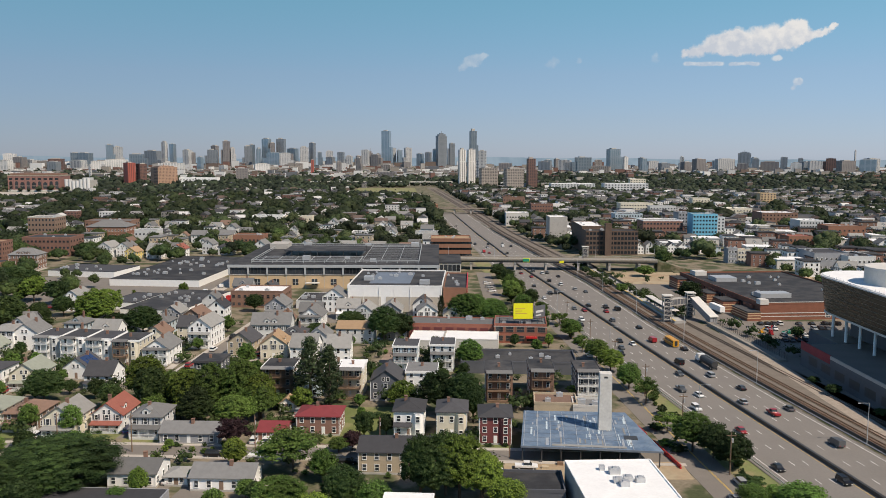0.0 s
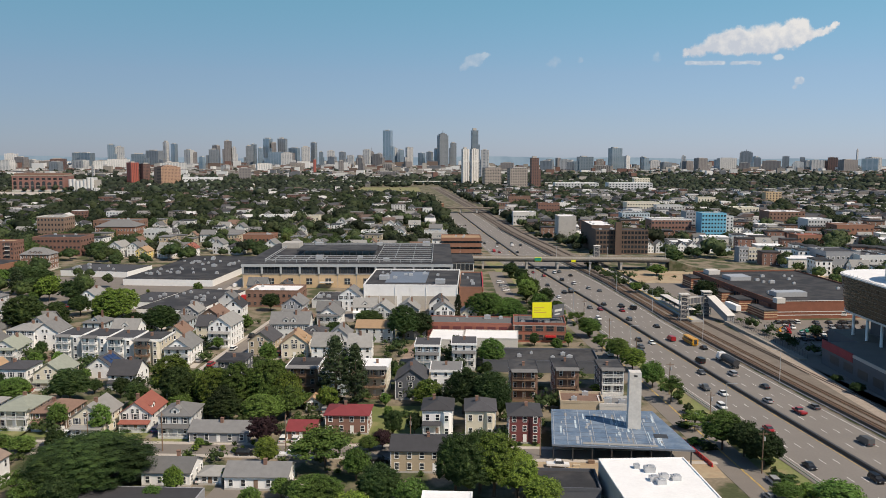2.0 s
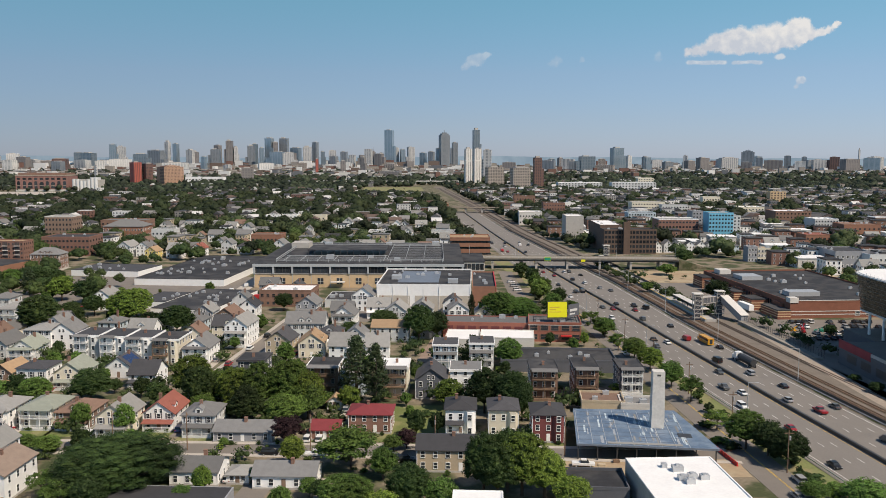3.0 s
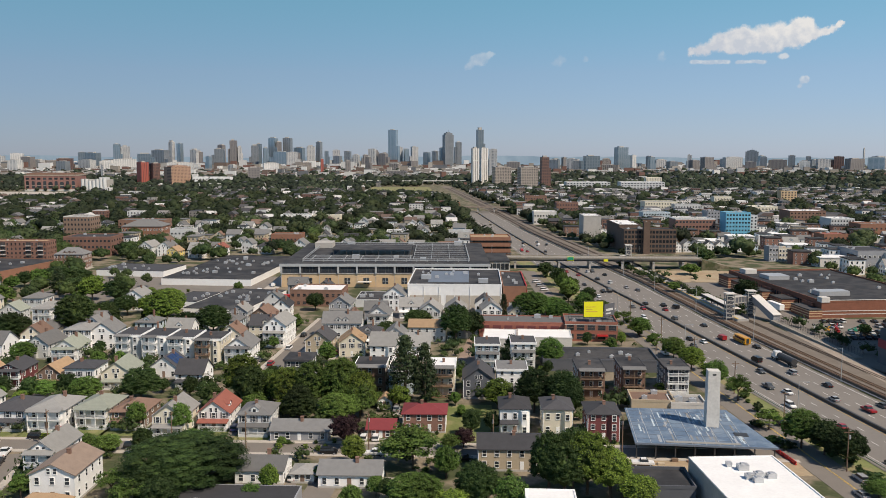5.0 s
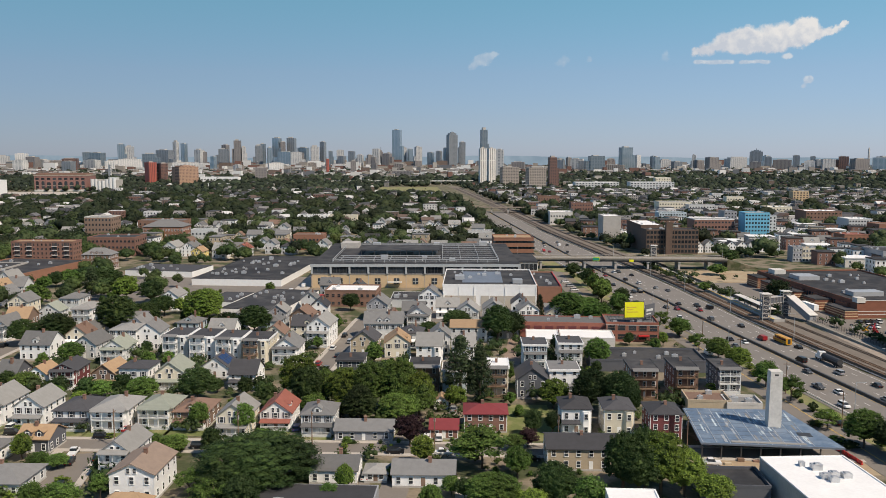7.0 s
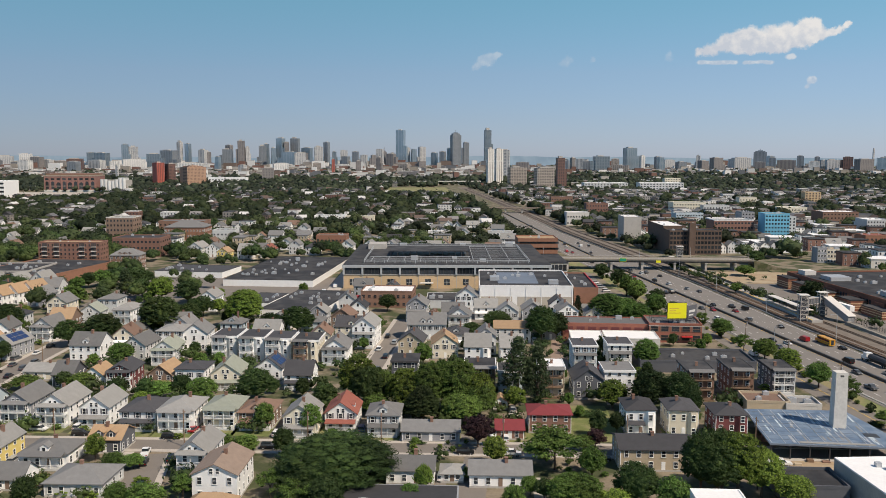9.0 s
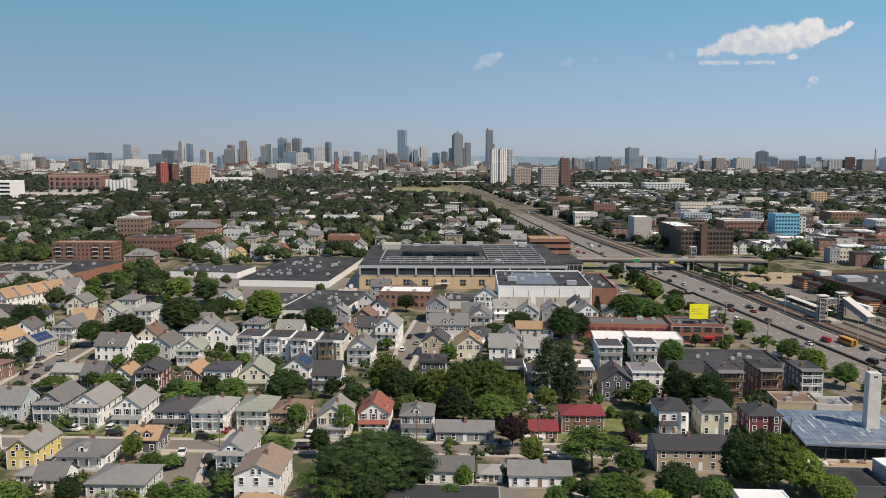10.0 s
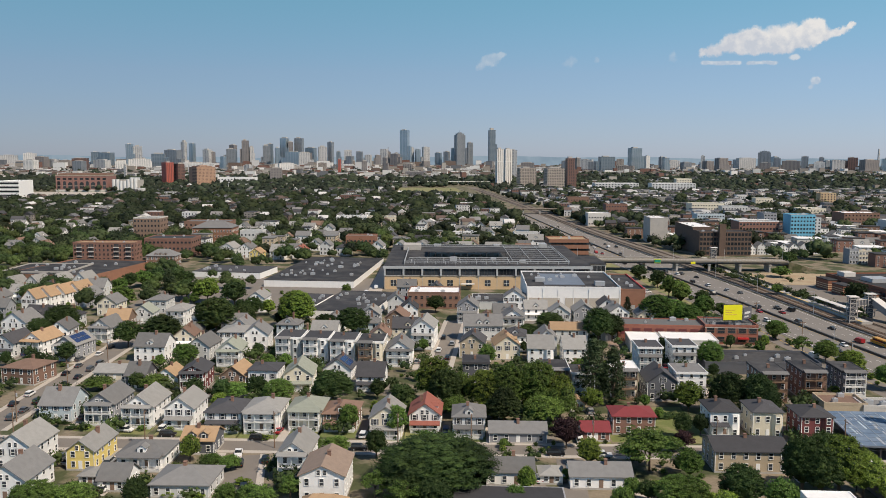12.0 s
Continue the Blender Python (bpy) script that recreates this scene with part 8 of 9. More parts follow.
# dense low skyline at the edge of the city
for i in range(420):
    y = r6.uniform(3700, 4800)
    a, b = wedge(y)
    x = r6.uniform(a, b * (0.1 if i % 3 else 1.0))
    w, h = r6.uniform(18, 60), r6.uniform(10, 26) * (1.6 if r6.random() < 0.22 else 1.0)
    walls.append((x, y, rise(y) - 1, w, 25, h, r6.uniform(-0.1, 0.1)))
    flats.append((x, y, rise(y) + h - 1, w - 1, 24, 0.6, 0))
mass("far_houses", walls, WALLS, "far houses and blocks of the city", "houses")
V, F = [], []
for x, y, z, w, d, h, t in walls:
    if y > 1700 or (y < 1700 and w > 40):
        continue
    c, sn = math.cos(t), math.sin(t)
    for lx, ly, nx, ny, half in ((0, -d / 2 - 0.05, 1, 0, w / 2), (w / 2 + 0.05, 0, 0, 1, d / 2), (-w / 2 - 0.05, 0, 0, -1, d / 2)):
        if ny * sn - nx * c > 0.3:
            continue
        count = max(2, int(half * 2 / 3.2))
        for fl in range(int(h / 2.9)):
            for i in range(count):
                o = -half + 2 * half * (i + 0.5) / count
                za, k = z + fl * 2.9 + 0.9, len(V)
                for so, zo in ((-0.6, 0), (0.6, 0), (0.6, 1.6), (-0.6, 1.6)):
                    px, py = lx + nx * (o + so), ly + ny * (o + so)
                    V.append((x + px * c - py * sn, y + px * sn + py * c, za + zo))
                F.append((k, k + 1, k + 2, k + 3))
me = bpy.data.meshes.new("far_windows")
me.from_pydata(V, [], F)
me.materials.append(M["glass"])
tagged(new("far_windows", me), "dark windows of far houses", "windows", kind="stuff")
mass("far_gable_roofs", gables, ROOFS, "roofs of far houses", "roofs", True)
mass("far_flat_roofs", flats, ROOFS, "flat roofs of far blocks", "roofs")


def canopy(name, spots, lobes, leaves, size, key, seed, core=1.0):
    """Far woods: every spot x, y, z, h, w becomes a crown of rounded lobes set with leaf clumps, all in one mesh."""
    r = np.random.RandomState(seed)
    S = np.array(spots)
    n = len(S)
    ico = bmesh.new()
    bmesh.ops.create_icosphere(ico, subdivisions=1, radius=1.0)
    iv, jf = np.array([q.co[:] for q in ico.verts]), np.array([[q.index for q in f.verts] for f in ico.faces])
    ico.free()
    # lobe centres spread over the upper part of each crown
    k = np.tile(np.arange(lobes), n)
    T = np.repeat(S, lobes, axis=0)
    a = k * 2.39996 + np.repeat(r.uniform(0, 6.283, n), lobes) + r.uniform(-0.5, 0.5, n * lobes)
    zz = np.clip(1.0 - 1.25 * (k + 0.4) / lobes + r.uniform(-0.12, 0.12, n * lobes), -0.35, 1.0)
    ring = np.sqrt(np.maximum(0, 1 - zz * zz))
    q = r.uniform(0.42, 0.66, n * lobes) if lobes > 2 else r.uniform(0.15, 0.4, n * lobes)
    ax = np.stack([T[:, 4] / 2, T[:, 4] / 2, T[:, 3] * 0.44], 1)
    c = T[:, :3] + np.stack([np.cos(a) * ring * q, np.sin(a) * ring * q, zz * q], 1) * ax
    c[:, 2] += T[:, 3] * 0.5
    rad = T[:, 4] * r.uniform(0.20, 0.31, n * lobes) * (1.0 if lobes > 5 else 1.35)
    cv = (c[:, None] + iv[None] * core * rad[:, None, None] * np.array([1, 1, 0.86]) * r.uniform(0.84, 1.14, (n * lobes, len(iv), 1))).reshape(-1, 3)
    cf = (np.arange(n * lobes)[:, None, None] * len(iv) + jf[None]).reshape(-1, 3)
    # leaf clumps on the lobes
    m = r.randint(0, lobes, n * leaves) + np.repeat(np.arange(n), leaves) * lobes
    u = r.normal(size=(n * leaves, 3))
    u /= np.linalg.norm(u, axis=1)[:, None]
    u[:, 2] = np.abs(u[:, 2]) * 0.8 + u[:, 2] * 0.2
    p = c[m] + u * rad[m][:, None] * r.uniform(0.8, 1.22, (n * leaves, 1))
    up = u + r.normal(size=u.shape) * 0.4
    up /= np.linalg.norm(up, axis=1)[:, None]
    t1 = np.cross(up, r.normal(size=u.shape))
    t1 /= np.linalg.norm(t1, axis=1)[:, None]
    t2 = np.cross(up, t1)
    s = size * np.repeat(S[:, 4:5], leaves, axis=0) * r.uniform(0.6, 1.3, (n * leaves, 1))
    lv = np.stack([p + t1 * s * 1.2, p + t2 * s - up * s * 0.2, p - t1 * s - t2 * s * 0.6 - up * s * 0.15], 1).reshape(-1, 3)
    v = np.concatenate([cv, lv])
    f = np.concatenate([cf, len(cv) + np.arange(len(lv)).reshape(-1, 3)]).astype(np.int32)
    me = bpy.data.meshes.new(name)
    me.vertices.add(len(v))
    me.vertices.foreach_set("co", v.ravel())
    me.loops.add(f.size)
    me.loops.foreach_set("vertex_index", f.ravel())
    me.polygons.add(len(f))
    me.polygons.foreach_set("loop_start", np.arange(0, f.size, 3).astype(np.int32))
    me.update(calc_edges=True)
    me.polygons.foreach_set("use_smooth", np.arange(len(f)) < len(cf))
    me.materials.append(M[key])
    return tagged(new(name, me), "far green tree canopy between houses", "trees", kind="stuff")


near_d, near_g, far_d, far_g, fine_d, fine_g = [], [], [], [], [], []
y = 650.0
while y < 4850:
    a, b = wedge(y)
    step = 13 if y < 1300 else 16 if y < 2200 else 32
    x = a
    while x < b:
        right = x > med(min(y, 2100)) + 40
        x += step * r6.uniform(0.55, 1.5)
        if not clear(x, y, -4) or cell(x, y) in CELLS or r6.random() < (0.46 if y < 1500 and right else 0.2 if y < 1500 and x > -330 + 0.1 * y else 0.06 if y < (2500 if x < 150 else 3300) else 0.72 if y < 3600 else 0.85):
            continue
        h = r6.triangular(4.5, 16, 7.5) * (1 if y < 2600 else 0.8)
        row = (x, y + r6.uniform(-5, 5), rise(y), h, h * r6.uniform(1.15, 1.7) * (1 if y < 2200 else 1.7))
        if y < 960:
            (fine_d if r6.random() < 0.6 else fine_g).append(row)
            continue
        (near_d if r6.random() < 0.6 else near_g).append(row) if y < 1500 else (far_d if r6.random() < 0.6 else far_g).append(row)
    y += step * r6.uniform(0.8, 1.2)
canopy("far_trees", fine_d, 9, 180, 0.05, "leaf_m_d", 21, 0.78)
canopy("far_trees", fine_g, 9, 180, 0.05, "leaf_m", 22, 0.78)
canopy("far_trees", near_d, 5, 56, 0.074, "leaf_m_d", 1, 0.9)
canopy("far_trees", near_g, 5, 56, 0.074, "leaf_m", 2, 0.9)
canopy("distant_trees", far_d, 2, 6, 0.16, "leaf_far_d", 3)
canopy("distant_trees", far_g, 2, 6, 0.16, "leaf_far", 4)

# ---- yard trees and shrubs between the near houses ----
NEAR = []
for ob in scene.objects:
    if ob.parent is None and ob.matrix_basis.translation.y < 800:
        w = next((c for c in ob.children if c.name.split(".")[0] in ("wall", "roof_sheet", "shaft")), None)
        if w:
            v = [Vector(c) for c in w.bound_box]
            m = ob.matrix_basis
            NEAR.append((m.inverted(), min(c.x for c in v), max(c.x for c in v), min(c.y for c in v), max(c.y for c in v)))


def near_clear(x, y, m):
    st = 223.2 - 0.035 * (x + 100)
    if abs(y - st) < 6.5 + m or (y < 219 and abs(x + 133.7 + 15.6 * (y - 120) / 97.4) < 7 + m):
        return False
    if 234 < y < 380 and abs(x + 230) < 7.5 + m:
        return False
    if x > med(y) - 30 - m and x < med(y) - 19 and y < 480:
        return y < 330 and x < med(y) - 21
    if x > 65.2 - 22 * (y - 150) / 320 - 6.2 - m or (abs(x + 94 - 0.08 * (y - 353)) < 6 + m and y > 300) or (10 < x < 56 and 192 < y < 215) or (-140 < x < -131 and y > 450):
        return False
    for inv, xa, xb, ya, yb in NEAR:
        q = inv @ Vector((x, y, 0))
        if xa - m < q.x < xb + m and ya - m - 1.0 < q.y < yb + m:
            return False
    return True


r8 = random.Random(88)
made_h = 0
for _ in range(2600):
    y = r8.uniform(318, 470)
    a, b = wedge(y)
    x = r8.uniform(a, min(b, -14))
    if made_h >= 34 or (y > 385 and -300 < x < -125) or not all(near_clear(x + dx, y + dy, 1.6) for dx in (-5, 0, 5) for dy in (0, 6, 12)):
        continue
    meshes, lab = VARIANTS[r8.choice((0, 1, 2, 3, 7, 8, 11, 12, 13, 7))]
    Hs = thing("house", x, y, 0, r8.uniform(-6, 3), lab, "house", "houses among trees")
    for nm, me in meshes:
        house_part(nm, me, Hs)
    NEAR.append((Hs.matrix_basis.inverted(), -4.5, 4.5, 0, 12))
    made_h += 1
made = [0, 0]
y = 180.0
while y < 560:
    x = med(y) - r8.uniform(21, 27)
    s = r8.uniform(2.0, 4.6)
    bush(x, y, s, s * r8.uniform(0.7, 1.1))
    y += r8.uniform(4, 11)
for _ in range(700):
    x, y = r8.uniform(-335, -205), r8.uniform(425, 650)
    if made[0] < 48 and near_clear(x, y, 3.5):
        h = r8.uniform(7, 13)
        (MID_G if r8.random() < 0.3 else MID_D).append((x, y, 0.0, h, h * r8.uniform(0.75, 1.05)))
        NEAR.append((pose(x, y, 0).inverted(), -3, 3, -3, 3))
        made[0] += 1
made[0] = 0
for _ in range(5200):
    y = r8.uniform(172, 480)
    a, b = wedge(y)
    x = r8.uniform(a, min(b, 45))
    if y > 380 and x > -135:
        continue
    if made[0] < 128 and near_clear(x, y, 2.1):
        h = r8.uniform(4.5, 9.5)
        tree(x, y, h, h * r8.uniform(0.65, 0.9), r8.choice("ggdddsy"), low=0.03)
        NEAR.append((pose(x, y, 0).inverted(), -2, 2, -2, 2))
        made[0] += 1
    elif made[1] < 70 and near_clear(x, y, 0.7):
        s = r8.uniform(1.4, 3.6)
        bush(x, y, s, s * r8.uniform(0.6, 1.0))
        NEAR.append((pose(x, y, 0).inverted(), -0.6, 0.6, -0.6, 0.6))
        made[1] += 1

for _ in range(900):
    x, y = r8.uniform(-520, -300), r8.uniform(600, 860)
    if made[1] < 155 and near_clear(x, y, 3.5) and clear(x, y, -6):
        h = r8.uniform(8, 16)
        (MID_G if r8.random() < 0.25 else MID_D).append((x, y, 0.0, h, h * r8.uniform(0.85, 1.15)))
        NEAR.append((pose(x, y, 0).inverted(), -4, 4, -4, 4))
        made[1] += 1

# dark trees between the rows of houses behind the long warehouses
rows = 0
for _ in range(1600):
    x, y = r8.uniform(-345, -70), r8.uniform(600, 790)
    if rows < 95 and x < med(y) - 34 and near_clear(x, y, 2.0):
        h = r8.triangular(6.5, 15, 10)
        (MID_G if r8.random() < 0.28 else MID_D).append((x, y, 0.0, h, h * r8.uniform(0.85, 1.2)))
        NEAR.append((pose(x, y, 0).inverted(), -4, 4, -4, 4))
        rows += 1
# trees on the rough ground beyond the overpass
for _ in range(22):
    x, y, h = r8.uniform(168, 300), r8.uniform(636, 668), r8.triangular(4, 9.5, 6)
    MID_D.append((x, y, 0.0, h, h * r8.uniform(0.9, 1.3)))

shrubs_d, shrubs_g = [], []
for _ in range(9000):
    y = r8.uniform(172, 470)
    a, b = wedge(y)
    x = r8.uniform(a, min(b, 45))
    if len(shrubs_d) + len(shrubs_g) >= 640 or (y < 204 and x > -120) or (-40 < x < -18 and 226 < y < 264) or (y > 395 and -300 < x < 20) or not near_clear(x, y, 0.9):
        continue
    h = r8.triangular(1.2, 6.5, 2.4)
    (shrubs_g if r8.random() < 0.4 else shrubs_d).append((x, y, -0.1 * h, h, h * r8.uniform(0.9, 1.5)))
for y0, y1, x0, x1, num in ((405, 585, 9, 17, 60), (250, 400, 27, 31, 30), (520, 575, 18, 60, 9)):
    for _ in range(num):
        y = r8.uniform(y0, y1)
        x = med(y) + interp(y, REDGE) + r8.uniform(x0, x1) + (6 if y < 500 else 0)
        h = r8.triangular(1.2, 7.5, 3.0)
        shrubs_d.append((x, y, -0.1 * h, h, h * r8.uniform(0.8, 1.3)))
yard_green = canopy("yard_shrubs", shrubs_g, 5, 90, 0.07, "leaf_s", 15, 0.5)
yard_dark = canopy("yard_shrubs", shrubs_d, 5, 90, 0.07, "leaf_s_d", 16, 0.5)
for ob in (yard_green, yard_dark):
    tagged(ob, "green shrubs and saplings in yards and along fences", "shrubs", kind="stuff")
canopy("street_trees", MID_D, 16, 480, 0.0365, "leaf_s_d", 5, 0.75)
canopy("street_trees", MID_G, 16, 480, 0.0365, "leaf_s", 6, 0.75)


# ---- distant hills: a plain hazy backdrop beyond the city ----
def hills():
    bm = bmesh.new()
    prev = None
    for i in range(121):
        x = -3300 + i * 55
        z = 54 + 5 * math.sin(x * 0.0021 + 1) + 3 * math.sin(x * 0.0073) + r8.uniform(-1.2, 1.2)
        cur = (bm.verts.new((x, 0, -5)), bm.verts.new((x, 0, z)))
        if prev:
            bm.faces.new((prev[0], cur[0], cur[1], prev[1]))
        prev = cur
    # the sheet glows; the haze is painted in as its pale blue
    m = bpy.data.materials.new("hazy_hills")
    m.use_nodes = True
    n, l = m.node_tree.nodes, m.node_tree.links
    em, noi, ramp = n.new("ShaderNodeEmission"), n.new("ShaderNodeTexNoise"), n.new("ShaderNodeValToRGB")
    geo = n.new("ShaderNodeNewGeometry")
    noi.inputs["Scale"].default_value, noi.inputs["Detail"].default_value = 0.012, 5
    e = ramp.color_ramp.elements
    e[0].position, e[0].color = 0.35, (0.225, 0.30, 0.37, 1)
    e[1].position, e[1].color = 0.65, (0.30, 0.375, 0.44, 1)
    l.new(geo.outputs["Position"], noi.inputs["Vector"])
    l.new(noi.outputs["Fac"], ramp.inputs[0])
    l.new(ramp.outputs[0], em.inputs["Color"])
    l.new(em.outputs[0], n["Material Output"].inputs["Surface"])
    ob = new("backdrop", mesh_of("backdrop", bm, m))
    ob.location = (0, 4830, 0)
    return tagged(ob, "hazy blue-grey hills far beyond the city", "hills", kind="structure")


hills()

# ---- open field and viaduct beyond ----
patch("depot_yard", -1010, -700, 1480, 1700, 0.1, "walk", "pale open depot yard beside the brick works", "yard")
patch("field", -190, -60, 1600, 1960, 0.1, "drygrass", "pale dry grass field by the railway", "field", 3)
V = thing("viaduct", -330, 2090, 0, 4, "long low concrete road viaduct on piers", "bridge", kind="structure")
part("deck", boxes((0, 350, 0, 14, 8, 10)), M["pale"], V)
for i in range(14):
    part("pier", boxes((8 + i * 26, 11 + i * 26, 2, 12, 0, 8)), M["concrete"], V)
V2 = thing("overpass", -30, 1130, 0, -4, "dark low road bridge crossing the highway", "bridge", kind="structure")
part("deck", boxes((-30, 130, 0, 14, 5.8, 7.2)), M["mill"], V2)
part("parapet", boxes((-30, 130, -0.4, -0.02, 6.4, 7.8)), M["stone"], V2)
for x in (20, 40, 62, 84):
    part("pier", boxes((x - 1, x + 1, 1, 13, 0, 5.8)), M["concrete"], V2)


# ---- traffic and parked cars ----
r7 = random.Random(12)
PAINTS = ["black", "black", "grey", "white", "black", "black", "grey", "black", "red", "grey", "white", "silver", "black", "black"]
for off, fwd in ((-14.4, -1), (-10.7, -1), (-7.0, -1), (-3.4, -1), (3.4, 1), (7.0, 1), (10.7, 1), (14.3, 1)):
    y = 150 + r7.uniform(0, 40)
    while y < 760:
        slope = math.degrees(math.atan2(med(y + 5) - med(y - 5), 10))
        car(med(y) + off + r7.uniform(-0.3, 0.3), y, 90 * fwd - slope, r7.choice(("sedan", "suv", "suv", "sedan", "suv", "sedan", "pickup", "sedan", "sedan", "suv", "van")), r7.choice(PAINTS), z=0.06)
        y += r7.uniform(30, 105) if y < 420 else r7.uniform(42, 120)


def bus(x, y, rot):
    B = thing("school_bus", x, y, 0.06, rot, "orange-yellow school bus on the highway", "bus")
    bm = boxes((-5.5, 4.4, -1.25, 1.25, 0.5, 3.0), (4.4, 5.9, -1.1, 1.1, 0.5, 1.7))
    part("body", bm, PM["amber"], B)
    for s in (-1, 1):
        part("window_band", boxes((-5.2, 4.0, s * 1.26 - 0.01, s * 1.26 + 0.01, 1.75, 2.55)), M["glass"], B)
        part("black_stripe", boxes((-5.4, 4.3, s * 1.26 - 0.012, s * 1.26 + 0.012, 1.15, 1.3)), M["dmetal"], B)
    part("rear_door", boxes((-5.54, -5.51, -0.6, 0.6, 0.8, 2.7)), M["glass"], B)
    part("windscreen", boxes((4.41, 4.45, -1.1, 1.1, 1.75, 2.8)), M["glass"], B)
    for sx in (-3.6, 4.2):
        for s in (-1, 1):
            w = part("wheel", WHEEL, None, B)
            w.matrix_basis = pose(sx, s * 1.1, 0.48, 90, 0, 0) @ Matrix.Diagonal((1.4, 1.4, 1.6, 1))


def truck(x, y, rot):
    T = thing("tanker_truck", x, y, 0.06, rot, "black tanker lorry with a white cab", "lorry")
    bm = bmesh.new()
    prism(bm, [(1.25 * math.cos(a * 0.5236), 2.2 + 1.15 * math.sin(a * 0.5236)) for a in range(12)], "x", -9.5, 1.5)
    part("tank", bm, M["dmetal"], T)
    part("chassis", boxes((-9.5, 5.5, -0.6, 0.6, 0.7, 1.0)), M["dmetal"], T)
    part("cab", boxes((2.4, 4.6, -1.25, 1.25, 0.9, 3.4), (4.6, 6.0, -1.1, 1.1, 0.8, 2.1)), PM["white"], T)
    part("windscreen", boxes((4.61, 4.66, -1.1, 1.1, 2.2, 3.1)), M["glass"], T)
    for sx in (-8.6, -7.3, 2.4, 3.6, 5.2):
        for s in (-1, 1):
            w = part("wheel", WHEEL, None, T)
            w.matrix_basis = pose(sx, s * 1.1, 0.5, 90, 0, 0) @ Matrix.Diagonal((1.45, 1.45, 1.6, 1))


bus(med(351) + 12.6, 351, 96)
truck(med(318) + 12.5, 318, 96)
# parked along the streets
for y, s, kind, paint in ((248, 1, "suv", "grey"), (262, -1, "sedan", "black"), (278, 1, "sedan", "blue"), (284, 1, "suv", "black"), (300, -1, "sedan", "black"), (315, 1, "suv", "grey"), (330, -1, "sedan", "white")):
    car(-230 + s * 3.3, y, 90, kind, paint, 0.055)
for y, s, kind, paint in ((250, 1, "suv", "grey"), (243, 1, "suv", "black"), (236, 1, "sedan", "white"), (200, 1, "suv", "silver"), (330, -1, "van", "white"), (300, 1, "sedan", "grey"), (190, -1, "sedan", "silver")):
    car(67 - 22 * (y - 150) / 320 + s * 2.6, y, 94, kind, paint, 0.06)
for y, s, paint in ((300, 1, "grey"), (312, -1, "red"), (325, 1, "black"), (338, -1, "white"), (350, 1, "silver"), (362, -1, "black")):
    car(-98 + 8 * (max(y, 305) - 304) / 98 + s * 2.3, max(y, 305), 85, "suv", paint, 0.055)
for x, y, rot, kind, paint in ((-57.2, 229, 88, "suv", "white"), (-53.8, 229, 88, "suv", "white"), (15.6, 210, -5, "pickup", "white"), (9, 206, 20, "sedan", "white"), (-12, 312, 88, "sedan", "red"), (-9, 300, 88, "suv", "grey"), (-11, 290, 88, "suv", "black"),
                               (-188, 236.5, -6, "suv", "white"), (-196, 214, 70, "suv", "grey"), (-193, 211, 70, "sedan", "silver"), (-128, 241, 88, "sedan", "white"), (-79, 193, 88, "sedan", "black"), (-140, 480, 90, "van", "white"), (-136, 500, 90, "van", "white"), (-137, 462, 88, "suv", "black"), (-205, 430, 20, "suv", "red"), (-195, 428, 20, "sedan", "white"), (-260, 470, 0, "van", "white"), (-255, 452, 0, "van", "white")):
    car(x, y, rot, kind, paint, 0.06)
for row, yy in enumerate((358, 369, 382, 394)):
    for i in range(13):
        if r7.random() < 0.72:
            car(140 + i * 3.0 + row, yy, 90 if row % 2 else -90, r7.choice(("sedan", "suv", "suv")), r7.choice(PAINTS), 0.06)
for i in range(5):
    if r7.random() < 0.8:
        car(24 - i * 0.6, 456 + i * 15, 20, r7.choice(("van", "suv", "sedan")), r7.choice(("white", "white", "silver")), 0.07)

for at, rot in DRIVES:
    car(at.x, at.y, rot, r7.choice(("sedan", "suv", "suv")), r7.choice(("black", "grey", "white", "silver", "red", "blue")), 0.04)

# ---- poles and lamps ----
for x in (-250, -215, -178, -142, -108, -88, -55, -22, 12):
    pole(x, 221.8 - 0.035 * (x + 100), 10.5, rot=90)
for y in (245, 280, 315, 350):
    pole(-223.8, y, 10.5)
for y in (206, 240, 275, 312, 350, 395):
    pole(60 - 22 * (y - 150) / 320 + 9.5, y, 11)
for y in (165, 228, 290, 355, 420, 485, 545):
    lamp_post(med(y) + interp(y, REDGE) + 0.9, y, 180)
for y in (246, 330, 415, 500):
    lamp_post(med(y) - 19.6, y, 0)

# ---- building-site clutter ----
def BAR(i):
    y = 211 + i * 1.95 + (5 if i > 9 else 0)
    return 54.6 - 0.115 * (y - 211), y


for i in range(14):
    b = tagged(new("barrier", mesh_of("barrier", boxes((-0.9, 0.9, -0.25, 0.25, 0, 0.35), (-0.85, 0.85, -0.1, 0.1, 0.35, 1.0)), M["redp"])), "red plastic water-filled road barrier", "barrier", "red barriers")
    b.matrix_world = pose(*BAR(i), 0.06, 0, 0, 97)
for x, y, w, d, h, k in ((-117, 452, 8, 3.0, 3.2, "redp"), (9, 203, 5, 2.2, 1.7, "dmetal")):
    c = thing("container", x, y, 0.05, 3, "red steel waste container" if k == "redp" else "dark steel skip on the yard", "container")
    part("body", boxes((-w / 2, w / 2, -d / 2, d / 2, 0, h)), M[k], c)
    part("rim", boxes((-w / 2 - 0.1, w / 2 + 0.1, -d / 2 - 0.1, -d / 2 - 0.005, h - 0.25, h + 0.05)), M[k], c)


